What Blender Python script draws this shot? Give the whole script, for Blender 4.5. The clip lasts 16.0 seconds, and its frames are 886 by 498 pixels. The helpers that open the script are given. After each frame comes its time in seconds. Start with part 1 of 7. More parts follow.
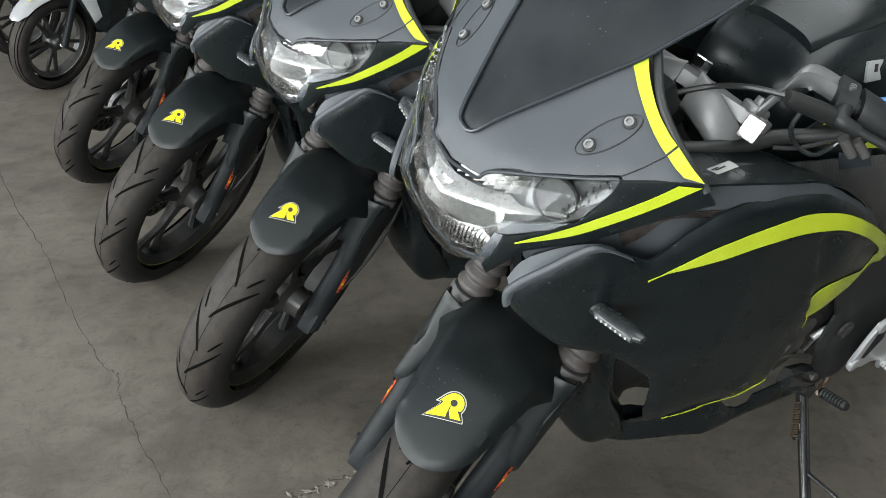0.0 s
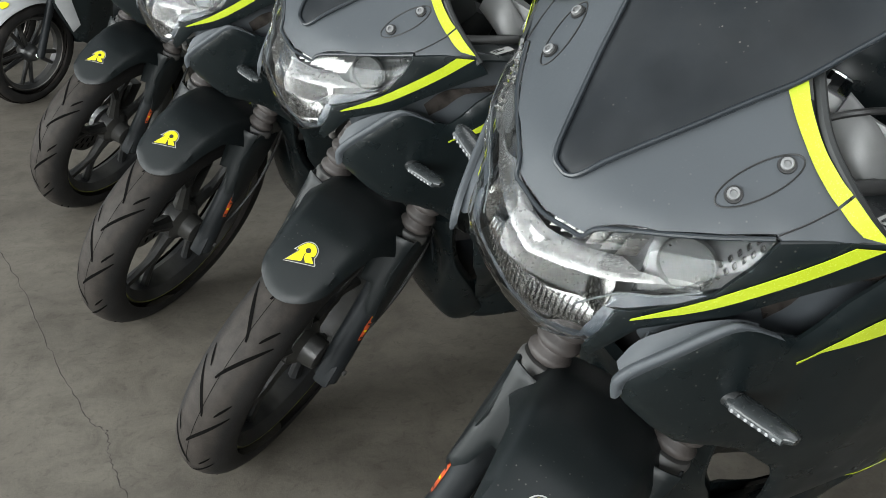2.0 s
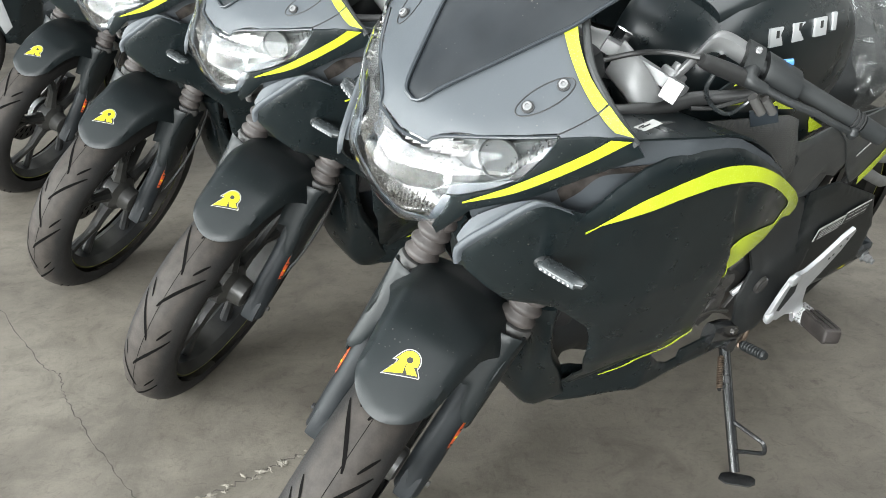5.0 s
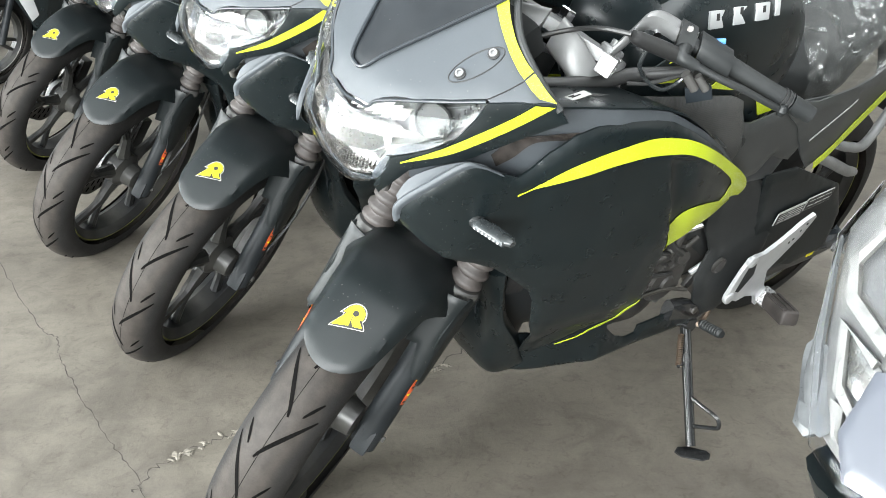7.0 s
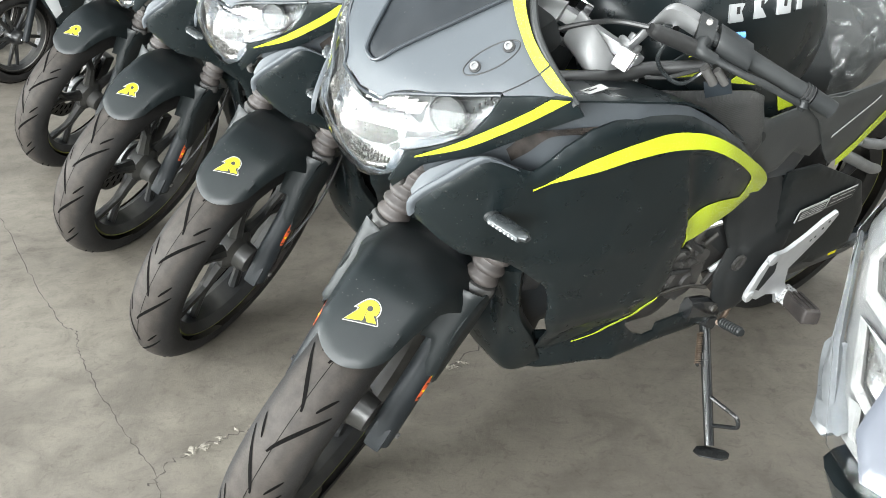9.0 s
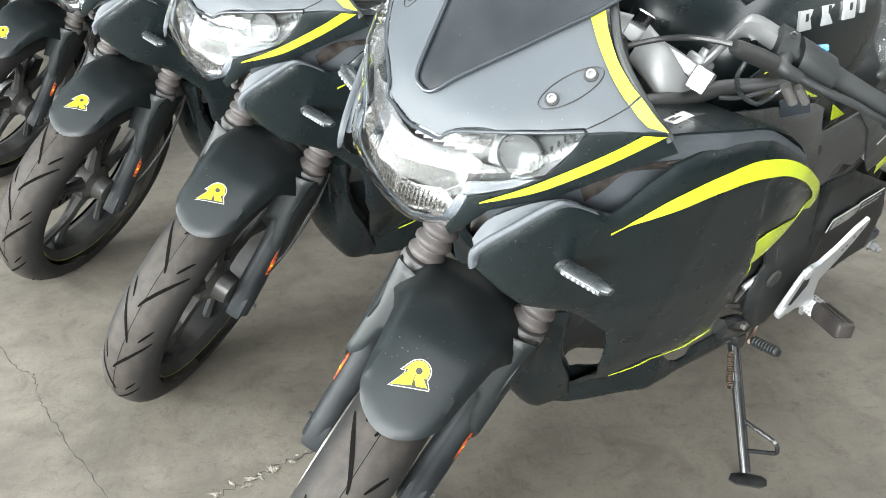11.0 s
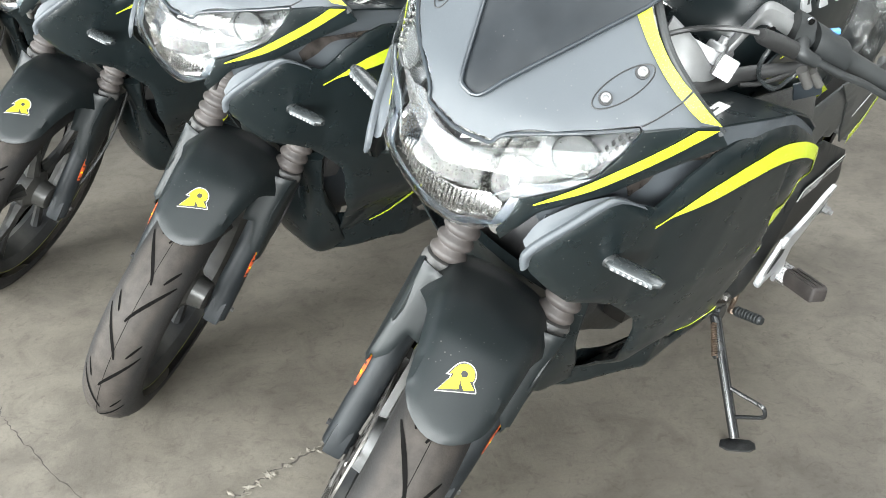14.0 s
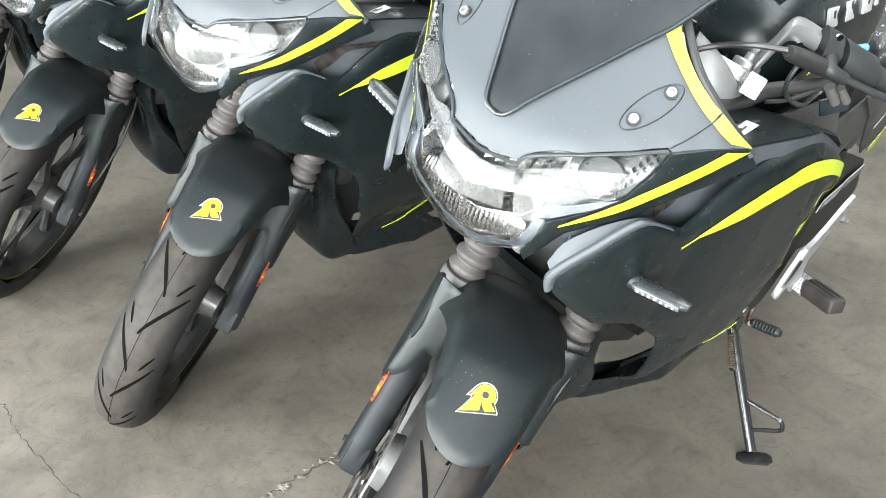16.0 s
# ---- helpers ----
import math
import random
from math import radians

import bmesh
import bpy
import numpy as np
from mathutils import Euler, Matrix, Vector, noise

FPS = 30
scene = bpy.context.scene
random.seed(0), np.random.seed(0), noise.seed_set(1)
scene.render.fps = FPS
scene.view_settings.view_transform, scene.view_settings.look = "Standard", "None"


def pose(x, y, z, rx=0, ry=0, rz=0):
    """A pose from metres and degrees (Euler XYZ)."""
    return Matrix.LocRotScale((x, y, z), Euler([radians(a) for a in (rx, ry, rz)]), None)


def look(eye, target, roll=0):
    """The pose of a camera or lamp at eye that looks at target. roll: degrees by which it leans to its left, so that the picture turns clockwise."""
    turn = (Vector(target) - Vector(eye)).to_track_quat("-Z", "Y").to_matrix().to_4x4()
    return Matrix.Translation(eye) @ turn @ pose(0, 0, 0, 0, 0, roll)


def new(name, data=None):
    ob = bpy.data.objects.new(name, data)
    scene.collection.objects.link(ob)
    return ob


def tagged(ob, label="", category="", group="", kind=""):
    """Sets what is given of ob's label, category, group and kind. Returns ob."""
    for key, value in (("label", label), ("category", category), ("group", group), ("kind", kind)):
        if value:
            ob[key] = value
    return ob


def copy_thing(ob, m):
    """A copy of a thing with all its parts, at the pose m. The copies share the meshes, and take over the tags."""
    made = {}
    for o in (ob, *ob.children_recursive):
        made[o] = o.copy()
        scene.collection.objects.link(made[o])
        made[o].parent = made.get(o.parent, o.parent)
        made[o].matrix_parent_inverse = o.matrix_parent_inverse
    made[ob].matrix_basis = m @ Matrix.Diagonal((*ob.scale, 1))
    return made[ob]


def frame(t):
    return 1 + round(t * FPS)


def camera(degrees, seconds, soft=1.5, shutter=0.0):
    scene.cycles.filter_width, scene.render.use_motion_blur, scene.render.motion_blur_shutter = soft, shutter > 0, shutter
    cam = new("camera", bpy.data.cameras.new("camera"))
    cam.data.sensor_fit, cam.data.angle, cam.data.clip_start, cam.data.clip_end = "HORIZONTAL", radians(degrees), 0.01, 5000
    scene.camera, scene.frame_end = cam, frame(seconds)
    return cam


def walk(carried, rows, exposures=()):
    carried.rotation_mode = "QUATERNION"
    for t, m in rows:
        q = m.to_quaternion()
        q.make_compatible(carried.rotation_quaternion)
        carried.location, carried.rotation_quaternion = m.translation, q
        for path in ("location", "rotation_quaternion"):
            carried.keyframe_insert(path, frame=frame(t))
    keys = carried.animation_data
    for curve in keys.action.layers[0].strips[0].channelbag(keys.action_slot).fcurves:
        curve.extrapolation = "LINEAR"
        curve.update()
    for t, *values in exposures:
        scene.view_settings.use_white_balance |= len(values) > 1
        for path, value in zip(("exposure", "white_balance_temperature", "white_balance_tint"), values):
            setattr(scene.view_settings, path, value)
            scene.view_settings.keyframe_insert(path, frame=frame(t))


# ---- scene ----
cam = camera(48.3, 16.0, soft=0.85)
SIZE = 0.92  # metres per unit of the plan
PATH = [
    (0, (0.142, -0.054, 1.363), (0.046, 1.753, 0.512), -0.6),
    (0.5, (0.111, -0.041, 1.356), (0.025, 1.767, 0.505), -0.7),
    (1, (0.083, 0.025, 1.352), (0.006, 1.834, 0.503), -0.7),
    (1.5, (0.059, 0.159, 1.328), (-0.015, 1.968, 0.479), -0.9),
    (2, (0.02, 0.226, 1.314), (-0.039, 2.037, 0.466), -1.0),
    (2.5, (-0.013, 0.172, 1.34), (-0.013, 1.988, 0.501), -0.9),
    (3, (-0.033, 0.088, 1.345), (-0.01, 1.902, 0.503), -1.1),
    (3.5, (-0.047, 0.011, 1.354), (-0.008, 1.825, 0.511), -1.1),
    (4, (-0.048, -0.042, 1.356), (0.007, 1.77, 0.511), -1.2),
    (4.5, (-0.013, -0.084, 1.351), (0.053, 1.729, 0.51), -1.1),
    (5, (0.095, -0.161, 1.345), (0.168, 1.652, 0.506), -1.1),
    (5.2, (0.147, -0.196, 1.342), (0.22, 1.617, 0.5), -1.2),
    (7.3, (0.228, -0.279, 1.32), (0.225, 1.541, 0.492), -0.3),
    (7.5, (0.228, -0.275, 1.323), (0.221, 1.546, 0.494), -0.3),
    (8, (0.234, -0.272, 1.322), (0.215, 1.548, 0.493), -0.5),
    (8.5, (0.238, -0.274, 1.315), (0.21, 1.546, 0.486), -0.5),
    (9, (0.239, -0.271, 1.311), (0.2, 1.547, 0.48), -0.7),
    (9.5, (0.222, -0.246, 1.314), (0.176, 1.57, 0.478), -0.7),
    (9.7, (0.208, -0.231, 1.315), (0.157, 1.584, 0.476), -0.7),
    (11.8, (-0.065, 0.018, 1.337), (0.203, 1.776, 0.422), -0.7),
    (12, (-0.088, 0.016, 1.335), (0.199, 1.767, 0.413), -0.7),
    (12.5, (-0.132, 0.012, 1.35), (0.176, 1.758, 0.423), -0.8),
    (13, (-0.145, 0.013, 1.361), (0.174, 1.755, 0.431), -0.9),
    (13.5, (-0.151, 0.011, 1.367), (0.181, 1.747, 0.432), -1.0),
    (14, (-0.153, 0.015, 1.368), (0.196, 1.746, 0.429), -1.0),
    (14.5, (-0.161, 0.036, 1.382), (0.201, 1.761, 0.438), -0.9),
    (15, (-0.163, 0.045, 1.41), (0.198, 1.768, 0.461), -0.9),
    (15.5, (-0.174, 0.057, 1.4), (0.178, 1.781, 0.449), -0.9),
    (16, (-0.17, 0.053, 1.388), (0.172, 1.78, 0.439), -0.9),
]
EXPOSURE = [(0.0, -0.72), (0.5, 0.1), (1.0, -0.5), (1.5, -0.32), (2.0, -0.85), (2.5, -0.8), (3.0, -0.38), (3.5, -0.1), (4.0, 0.12), (4.5, -0.1), (5.0, 0.18), (7.5, 0.45), (9.5, 0.5), (12.0, 0.6), (14.0, 0.6), (15.0, 0.45), (16.0, 0.62)]
walk(cam, [(t, look(Vector(eye) * SIZE, Vector(target) * SIZE, roll)) for t, eye, target, roll in PATH], EXPOSURE)

# ---- world, sun, large lights ----
world = bpy.data.worlds.new("world")
scene.world = world
world.use_nodes = True
wn = world.node_tree.nodes
sky = wn.new("ShaderNodeTexSky")
sky.sky_type, sky.sun_disc = "NISHITA", False
sky.sun_elevation, sky.sun_rotation = radians(38), radians(250)
world.node_tree.links.new(sky.outputs[0], wn["Background"].inputs[0])
wn["Background"].inputs[1].default_value = 0.10


def area(name, eye, target, sx, sy, power, color=(1, 1, 1)):
    d = bpy.data.lights.new(name, "AREA")
    d.shape, d.size, d.size_y, d.energy, d.color = "RECTANGLE", sx, sy, power, color
    ob = new(name, d)
    ob.matrix_world = look(eye, target)
    return ob


# daylight of wide doors out of view; the two overhead lamps are added fill
area("doorway_light_1", (-5.9, -0.9, 1.9), (0.0, 0.9, 0.8), 7.2, 3.3, 1480, (0.94, 0.99, 0.99))
area("doorway_light_2", (-2.3, -5.9, 1.9), (-0.1, 0.8, 0.8), 5.2, 3.3, 1420, (0.95, 0.99, 0.99))
area("roof_light_1", (-3.0, 2.4, 4.75), (-3.0, 2.4, 0.0), 2.2, 8.0, 110, (0.94, 0.99, 0.99))
area("roof_light_2", (1.8, 0.0, 4.75), (1.8, 0.0, 0.0), 2.4, 8.4, 430, (0.95, 0.99, 0.99))

# ---- materials ----
def material(name, base, rough=0.5, metal=0.0, vary=0.15, scale=18.0, fine=220.0, bump=0.08, dust=0.0, dust_col=(0.30, 0.28, 0.25), spec=0.5, coat=0.0, specks=0.0):
    m = bpy.data.materials.new(name)
    m.use_nodes = True
    nt = m.node_tree
    n, l = nt.nodes, nt.links
    b = n["Principled BSDF"]
    b.inputs["Metallic"].default_value = metal
    b.inputs["Specular IOR Level"].default_value = spec
    b.inputs["Coat Weight"].default_value = coat
    tc = n.new("ShaderNodeTexCoord")
    big, small = n.new("ShaderNodeTexNoise"), n.new("ShaderNodeTexNoise")
    for q, s in ((big, scale), (small, fine)):
        q.inputs["Scale"].default_value = s
        q.inputs["Detail"].default_value = 5
        l.new(tc.outputs["Object"], q.inputs["Vector"])
    ramp = n.new("ShaderNodeValToRGB")
    ramp.color_ramp.elements[0].position, ramp.color_ramp.elements[1].position = 0.3, 0.7
    ramp.color_ramp.elements[0].color = (*[c * (1 - vary) for c in base], 1)
    ramp.color_ramp.elements[1].color = (*[min(1, c * (1 + vary)) for c in base], 1)
    l.new(big.outputs["Fac"], ramp.inputs["Fac"])
    colour = ramp.outputs["Color"]
    spread = min(0.08, 0.10 * rough)
    rr = n.new("ShaderNodeMapRange")
    rr.inputs["From Min"].default_value, rr.inputs["From Max"].default_value = 0.3, 0.7
    rr.inputs["To Min"].default_value, rr.inputs["To Max"].default_value = max(0.02, rough - spread), min(1, rough + spread)
    l.new(small.outputs["Fac"], rr.inputs["Value"])
    l.new(rr.outputs["Result"], b.inputs["Roughness"])
    if dust:
        d = n.new("ShaderNodeTexNoise")
        d.inputs["Scale"].default_value, d.inputs["Detail"].default_value = 9.0, 8
        l.new(tc.outputs["Object"], d.inputs["Vector"])
        dr = n.new("ShaderNodeMapRange")
        dr.inputs["From Min"].default_value, dr.inputs["From Max"].default_value = 0.42, 0.75
        dr.inputs["To Max"].default_value = dust
        l.new(d.outputs["Fac"], dr.inputs["Value"])
        mx = n.new("ShaderNodeMix")
        mx.data_type = "RGBA"
        l.new(dr.outputs["Result"], mx.inputs["Factor"])
        l.new(colour, mx.inputs["A"])
        mx.inputs["B"].default_value = (*dust_col, 1)
        colour = mx.outputs["Result"]
    if specks:
        vo, mask = n.new("ShaderNodeTexVoronoi"), n.new("ShaderNodeTexNoise")
        vo.inputs["Scale"].default_value, mask.inputs["Scale"].default_value = 95.0, 5.0
        l.new(tc.outputs["Object"], vo.inputs["Vector"])
        l.new(tc.outputs["Object"], mask.inputs["Vector"])
        near, where, both_ = n.new("ShaderNodeMapRange"), n.new("ShaderNodeMapRange"), n.new("ShaderNodeMath")
        near.inputs["From Min"].default_value, near.inputs["From Max"].default_value = 0.13, 0.05
        where.inputs["From Min"].default_value, where.inputs["From Max"].default_value = 0.50, 0.66
        where.inputs["To Max"].default_value = specks
        l.new(vo.outputs["Distance"], near.inputs["Value"])
        l.new(mask.outputs["Fac"], where.inputs["Value"])
        both_.operation = "MULTIPLY"
        l.new(near.outputs["Result"], both_.inputs[0])
        l.new(where.outputs["Result"], both_.inputs[1])
        sx = n.new("ShaderNodeMix")
        sx.data_type = "RGBA"
        l.new(both_.outputs[0], sx.inputs["Factor"])
        l.new(colour, sx.inputs["A"])
        sx.inputs["B"].default_value = (0.27, 0.25, 0.22, 1)
        colour = sx.outputs["Result"]
    l.new(colour, b.inputs["Base Color"])
    if bump:
        bp = n.new("ShaderNodeBump")
        bp.inputs["Strength"].default_value, bp.inputs["Distance"].default_value = bump, 0.002
        l.new(small.outputs["Fac"], bp.inputs["Height"])
        l.new(bp.outputs["Normal"], b.inputs["Normal"])
    return m


def glass(name, tint=(1, 1, 1), rough=0.02, ior=1.45):
    m = bpy.data.materials.new(name)
    m.use_nodes = True
    b = m.node_tree.nodes["Principled BSDF"]
    b.inputs["Transmission Weight"].default_value, b.inputs["Roughness"].default_value = 1.0, rough
    b.inputs["Base Color"].default_value, b.inputs["IOR"].default_value = (*tint, 1), ior
    return m


PAINT = material("satin_black_paint", (0.0052, 0.0080, 0.0088), 0.29, vary=0.15, scale=7, fine=26, bump=0.0, dust=0.011, dust_col=(0.15, 0.155, 0.155), spec=0.38, specks=0.32)
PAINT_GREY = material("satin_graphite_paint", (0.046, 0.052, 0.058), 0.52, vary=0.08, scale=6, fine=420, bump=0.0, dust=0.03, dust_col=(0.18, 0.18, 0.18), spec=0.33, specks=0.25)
PLASTIC = material("matte_black_plastic", (0.013, 0.0145, 0.015), 0.50, spec=0.35, vary=0.2, fine=600, bump=0.08, dust=0.05, dust_col=(0.16, 0.155, 0.145))
DUSTY = material("dusty_black_plastic", (0.0056, 0.0078, 0.0084), 0.42, spec=0.28, vary=0.15, scale=10, fine=500, bump=0.05, dust=0.08, dust_col=(0.06, 0.060, 0.057), specks=0.35)
SCREEN = material("smoked_dark_acrylic", (0.0105, 0.0125, 0.0145), 0.42, vary=0.25, scale=14, fine=90, bump=0.01, dust=0.10, dust_col=(0.10, 0.10, 0.10), spec=0.22, specks=0.9)
CARBON = material("textured_dark_vinyl", (0.026, 0.027, 0.027), 0.44, vary=0.25, scale=60, fine=900, bump=0.25, dust=0.08)
_n, _l = CARBON.node_tree.nodes, CARBON.node_tree.links
rib = _n.new("ShaderNodeTexWave")
rib.inputs["Scale"].default_value, rib.inputs["Distortion"].default_value = 150.0, 0.6
rib.bands_direction = "DIAGONAL"
_l.new(_n["Texture Coordinate"].outputs["Object"], rib.inputs["Vector"])
rib_bump = _n.new("ShaderNodeBump")
rib_bump.inputs["Strength"].default_value, rib_bump.inputs["Distance"].default_value = 0.22, 0.001
_l.new(rib.outputs["Fac"], rib_bump.inputs["Height"])
_l.new(rib_bump.outputs["Normal"], _n["Principled BSDF"].inputs["Normal"])
YELLOW = material("fluorescent_yellow_vinyl", (0.36, 0.43, 0.020), 0.26, vary=0.05, fine=500, bump=0.02, dust=0.05, spec=0.55)
BADGE_YELLOW = material("yellow_sticker", (0.64, 0.59, 0.0), 0.38, vary=0.06, fine=500, bump=0.02)
WHITE = material("white_sticker", (0.38, 0.38, 0.365), 0.45, vary=0.06, fine=300, bump=0.02)
INK = material("black_print", (0.012, 0.012, 0.012), 0.5, vary=0.1, bump=0)
RED = material("orange_red_sticker", (0.42, 0.07, 0.02), 0.4, vary=0.3, scale=60, bump=0.02)
RUBBER = material("dusty_tyre_rubber", (0.0125, 0.012, 0.0118), 0.66, spec=0.22, vary=0.3, scale=14, fine=350, bump=0.12, dust=0.12, dust_col=(0.06, 0.055, 0.05))


def worn_crown(m, half, dust):
    """Pale brown dust on the running face of a tyre, ragged towards the shoulders."""
    n, l = m.node_tree.nodes, m.node_tree.links
    b = n["Principled BSDF"]
    before = b.inputs["Base Color"].links[0].from_socket
    sep, ab, edge, wob, add = n.new("ShaderNodeSeparateXYZ"), n.new("ShaderNodeMath"), n.new("ShaderNodeMapRange"), n.new("ShaderNodeTexNoise"), n.new("ShaderNodeMath")
    wob.inputs["Scale"].default_value, wob.inputs["Detail"].default_value = 22.0, 6
    l.new(n["Texture Coordinate"].outputs["Object"], sep.inputs[0])
    l.new(n["Texture Coordinate"].outputs["Object"], wob.inputs["Vector"])
    ab.operation = "ABSOLUTE"
    l.new(sep.outputs["Y"], ab.inputs[0])
    add.operation = "MULTIPLY_ADD"
    l.new(wob.outputs["Fac"], add.inputs[0])
    add.inputs[1].default_value = -0.030
    l.new(ab.outputs[0], add.inputs[2])
    edge.interpolation_type = "SMOOTHSTEP"
    edge.inputs["From Min"].default_value, edge.inputs["From Max"].default_value = half + 0.010 - 0.015, half - 0.012 - 0.015
    edge.inputs["To Max"].default_value = 0.92
    l.new(add.outputs[0], edge.inputs["Value"])
    fine = n.new("ShaderNodeTexNoise")
    fine.inputs["Scale"].default_value, fine.inputs["Detail"].default_value = 40.0, 8
    l.new(n["Texture Coordinate"].outputs["Object"], fine.inputs["Vector"])
    ramp = n.new("ShaderNodeValToRGB")
    ramp.color_ramp.elements[0].position, ramp.color_ramp.elements[1].position = 0.32, 0.68
    ramp.color_ramp.elements[0].color = (*[c * 0.72 for c in dust], 1)
    ramp.color_ramp.elements[1].color = (*[c * 1.2 for c in dust], 1)
    l.new(fine.outputs["Fac"], ramp.inputs["Fac"])
    mx = n.new("ShaderNodeMix")
    mx.data_type = "RGBA"
    l.new(edge.outputs["Result"], mx.inputs["Factor"])
    l.new(before, mx.inputs["A"])
    l.new(ramp.outputs["Color"], mx.inputs["B"])
    l.new(mx.outputs["Result"], b.inputs["Base Color"])


worn_crown(RUBBER, 0.043, (0.030, 0.0255, 0.0220))
# near-black with hardly any specular: stands in for shade inside grooves and slots
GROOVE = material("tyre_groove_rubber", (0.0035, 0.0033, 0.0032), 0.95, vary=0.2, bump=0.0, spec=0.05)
RIM_TAPE = material("faded_yellow_rim_tape", (0.24, 0.26, 0.035), 0.45, vary=0.5, scale=30, fine=300, bump=0.02, dust=0.4, dust_col=(0.12, 0.11, 0.09))
RIM = material("black_cast_alloy", (0.013, 0.0135, 0.014), 0.34, metal=0.1, vary=0.3, fine=260, bump=0.05, dust=0.42, dust_col=(0.11, 0.105, 0.092))
ALLOY = material("cast_aluminium", (0.20, 0.202, 0.203), 0.48, metal=0.5, vary=0.12, scale=25, fine=380, bump=0.08, dust=0.15, dust_col=(0.3, 0.29, 0.27))
DULL_ALLOY = material("oiled_dull_castings", (0.075, 0.074, 0.072), 0.42, metal=0.6, vary=0.3, scale=40, fine=260, bump=0.1, dust=0.3, dust_col=(0.07, 0.062, 0.05))
SILVER = material("silver_painted_metal", (0.52, 0.53, 0.54), 0.38, metal=0.55, vary=0.1, fine=380, bump=0.05, dust=0.1)
CHROME = material("chrome_plating", (0.86, 0.86, 0.87), 0.10, metal=1.0, vary=0.03, fine=160, bump=0.02)
REFLECTOR = material("headlamp_reflector", (0.22, 0.217, 0.208), 0.26, metal=1.0, vary=0.02, scale=40, fine=200, bump=0.0)
STEEL = material("brushed_disc_steel", (0.17, 0.162, 0.152), 0.42, metal=1.0, vary=0.2, scale=30, fine=420, bump=0.06)
BOOT = material("grey_rubber_bellows", (0.033, 0.028, 0.026), 0.62, vary=0.3, scale=24, fine=380, bump=0.12, dust=0.3, dust_col=(0.13, 0.11, 0.095))
CUP = material("grey_dust_seal", (0.055, 0.054, 0.052), 0.55, vary=0.2, scale=22, fine=380, bump=0.08, dust=0.2, dust_col=(0.2, 0.18, 0.16))
SLIDER = material("black_fork_slider", (0.0085, 0.0105, 0.012), 0.46, spec=0.22, vary=0.3, fine=300, bump=0.05, dust=0.12, dust_col=(0.05, 0.048, 0.045))
ENGINE = material("dark_engine_castings", (0.022, 0.022, 0.023), 0.45, metal=0.5, vary=0.3, scale=30, fine=260, bump=0.15, dust=0.25)
CABLE = material("black_cable_sheath", (0.018, 0.018, 0.018), 0.45, vary=0.2, bump=0.05)
RUST = material("rusty_spring_steel", (0.13, 0.095, 0.07), 0.45, metal=0.6, vary=0.5, scale=60, bump=0.1)
BLUE = material("blue_switch_plastic", (0.07, 0.22, 0.50), 0.4, vary=0.1, bump=0.02)
GREY_PAINT = material("silver_grey_scooter_paint", (0.27, 0.275, 0.28), 0.34, vary=0.07, fine=400, bump=0.02, dust=0.12, coat=0.2)
LENS = glass("clear_headlamp_lens", (0.97, 0.98, 0.99), ior=1.24)
FILM = material("creased_clear_film", (0.085, 0.088, 0.085), 0.14, vary=0.3, scale=20, fine=60, bump=0.25, spec=0.9)
FILM.node_tree.nodes["Principled BSDF"].inputs["Alpha"].default_value = 0.36

# ---- building helpers ----
from mathutils import geometry


def part(name, bm, mat, parent=None, label="", smooth=True, m=None):
    me = bpy.data.meshes.new(name)
    bmesh.ops.recalc_face_normals(bm, faces=bm.faces)
    bm.to_mesh(me)
    bm.free()
    me.materials.append(mat)
    if smooth:
        me.polygons.foreach_set("use_smooth", [True] * len(me.polygons))
        me.set_sharp_from_angle(angle=radians(38))
    ob = new(name, me)
    if parent is not None:
        ob.parent = parent
    if m is not None:
        ob.matrix_local = m
    if label:
        ob["label"] = label
    return ob


def curve3(pts, n=8, closed=False):
    """Points along a Catmull-Rom curve through pts."""
    p = [Vector(q) for q in pts]
    k = len(p)
    if k == 2 and not closed:
        return [p[0].lerp(p[1], i / n) for i in range(n + 1)]
    out = []
    for i in range(k if closed else k - 1):
        if closed:
            a, b, c, d = p[i - 1], p[i], p[(i + 1) % k], p[(i + 2) % k]
        else:
            b, c = p[i], p[i + 1]
            a = p[i - 1] if i else b * 2 - c
            d = p[i + 2] if i + 2 < k else c * 2 - b
        for j in range(n):
            t = j / n
            out.append(0.5 * ((2 * b) + (c - a) * t + (2 * a - 5 * b + 4 * c - d) * t * t + (3 * b - a - 3 * c + d) * t ** 3))
    if not closed:
        out.append(p[-1])
    return out


def bm_tube(bm, pts, r, seg=10, n=6, smooth_path=True, caps=True):
    """Sweeps a circle along pts; r is a number or a list, one per point."""
    rs = r if isinstance(r, (list, tuple)) else [r] * len(pts)
    path = curve3(pts, n) if smooth_path else [Vector(q) for q in pts]
    k = len(path)
    rad = [float(np.interp(i / (k - 1) * (len(rs) - 1), range(len(rs)), rs)) for i in range(k)]
    rings, side = [], None
    for i, q in enumerate(path):
        d = (path[min(i + 1, k - 1)] - path[max(i - 1, 0)]).normalized()
        if side is None:
            side = d.orthogonal().normalized()
        side = (side - d * side.dot(d)).normalized()
        up = d.cross(side)
        rings.append([bm.verts.new(q + (side * math.cos(a) + up * math.sin(a)) * rad[i]) for a in (2 * math.pi * j / seg for j in range(seg))])
    for a, b in zip(rings, rings[1:]):
        for j in range(seg):
            bm.faces.new((a[j], a[(j + 1) % seg], b[(j + 1) % seg], b[j]))
    if caps:
        bm.faces.new(rings[0][::-1])
        bm.faces.new(rings[-1])
    return bm


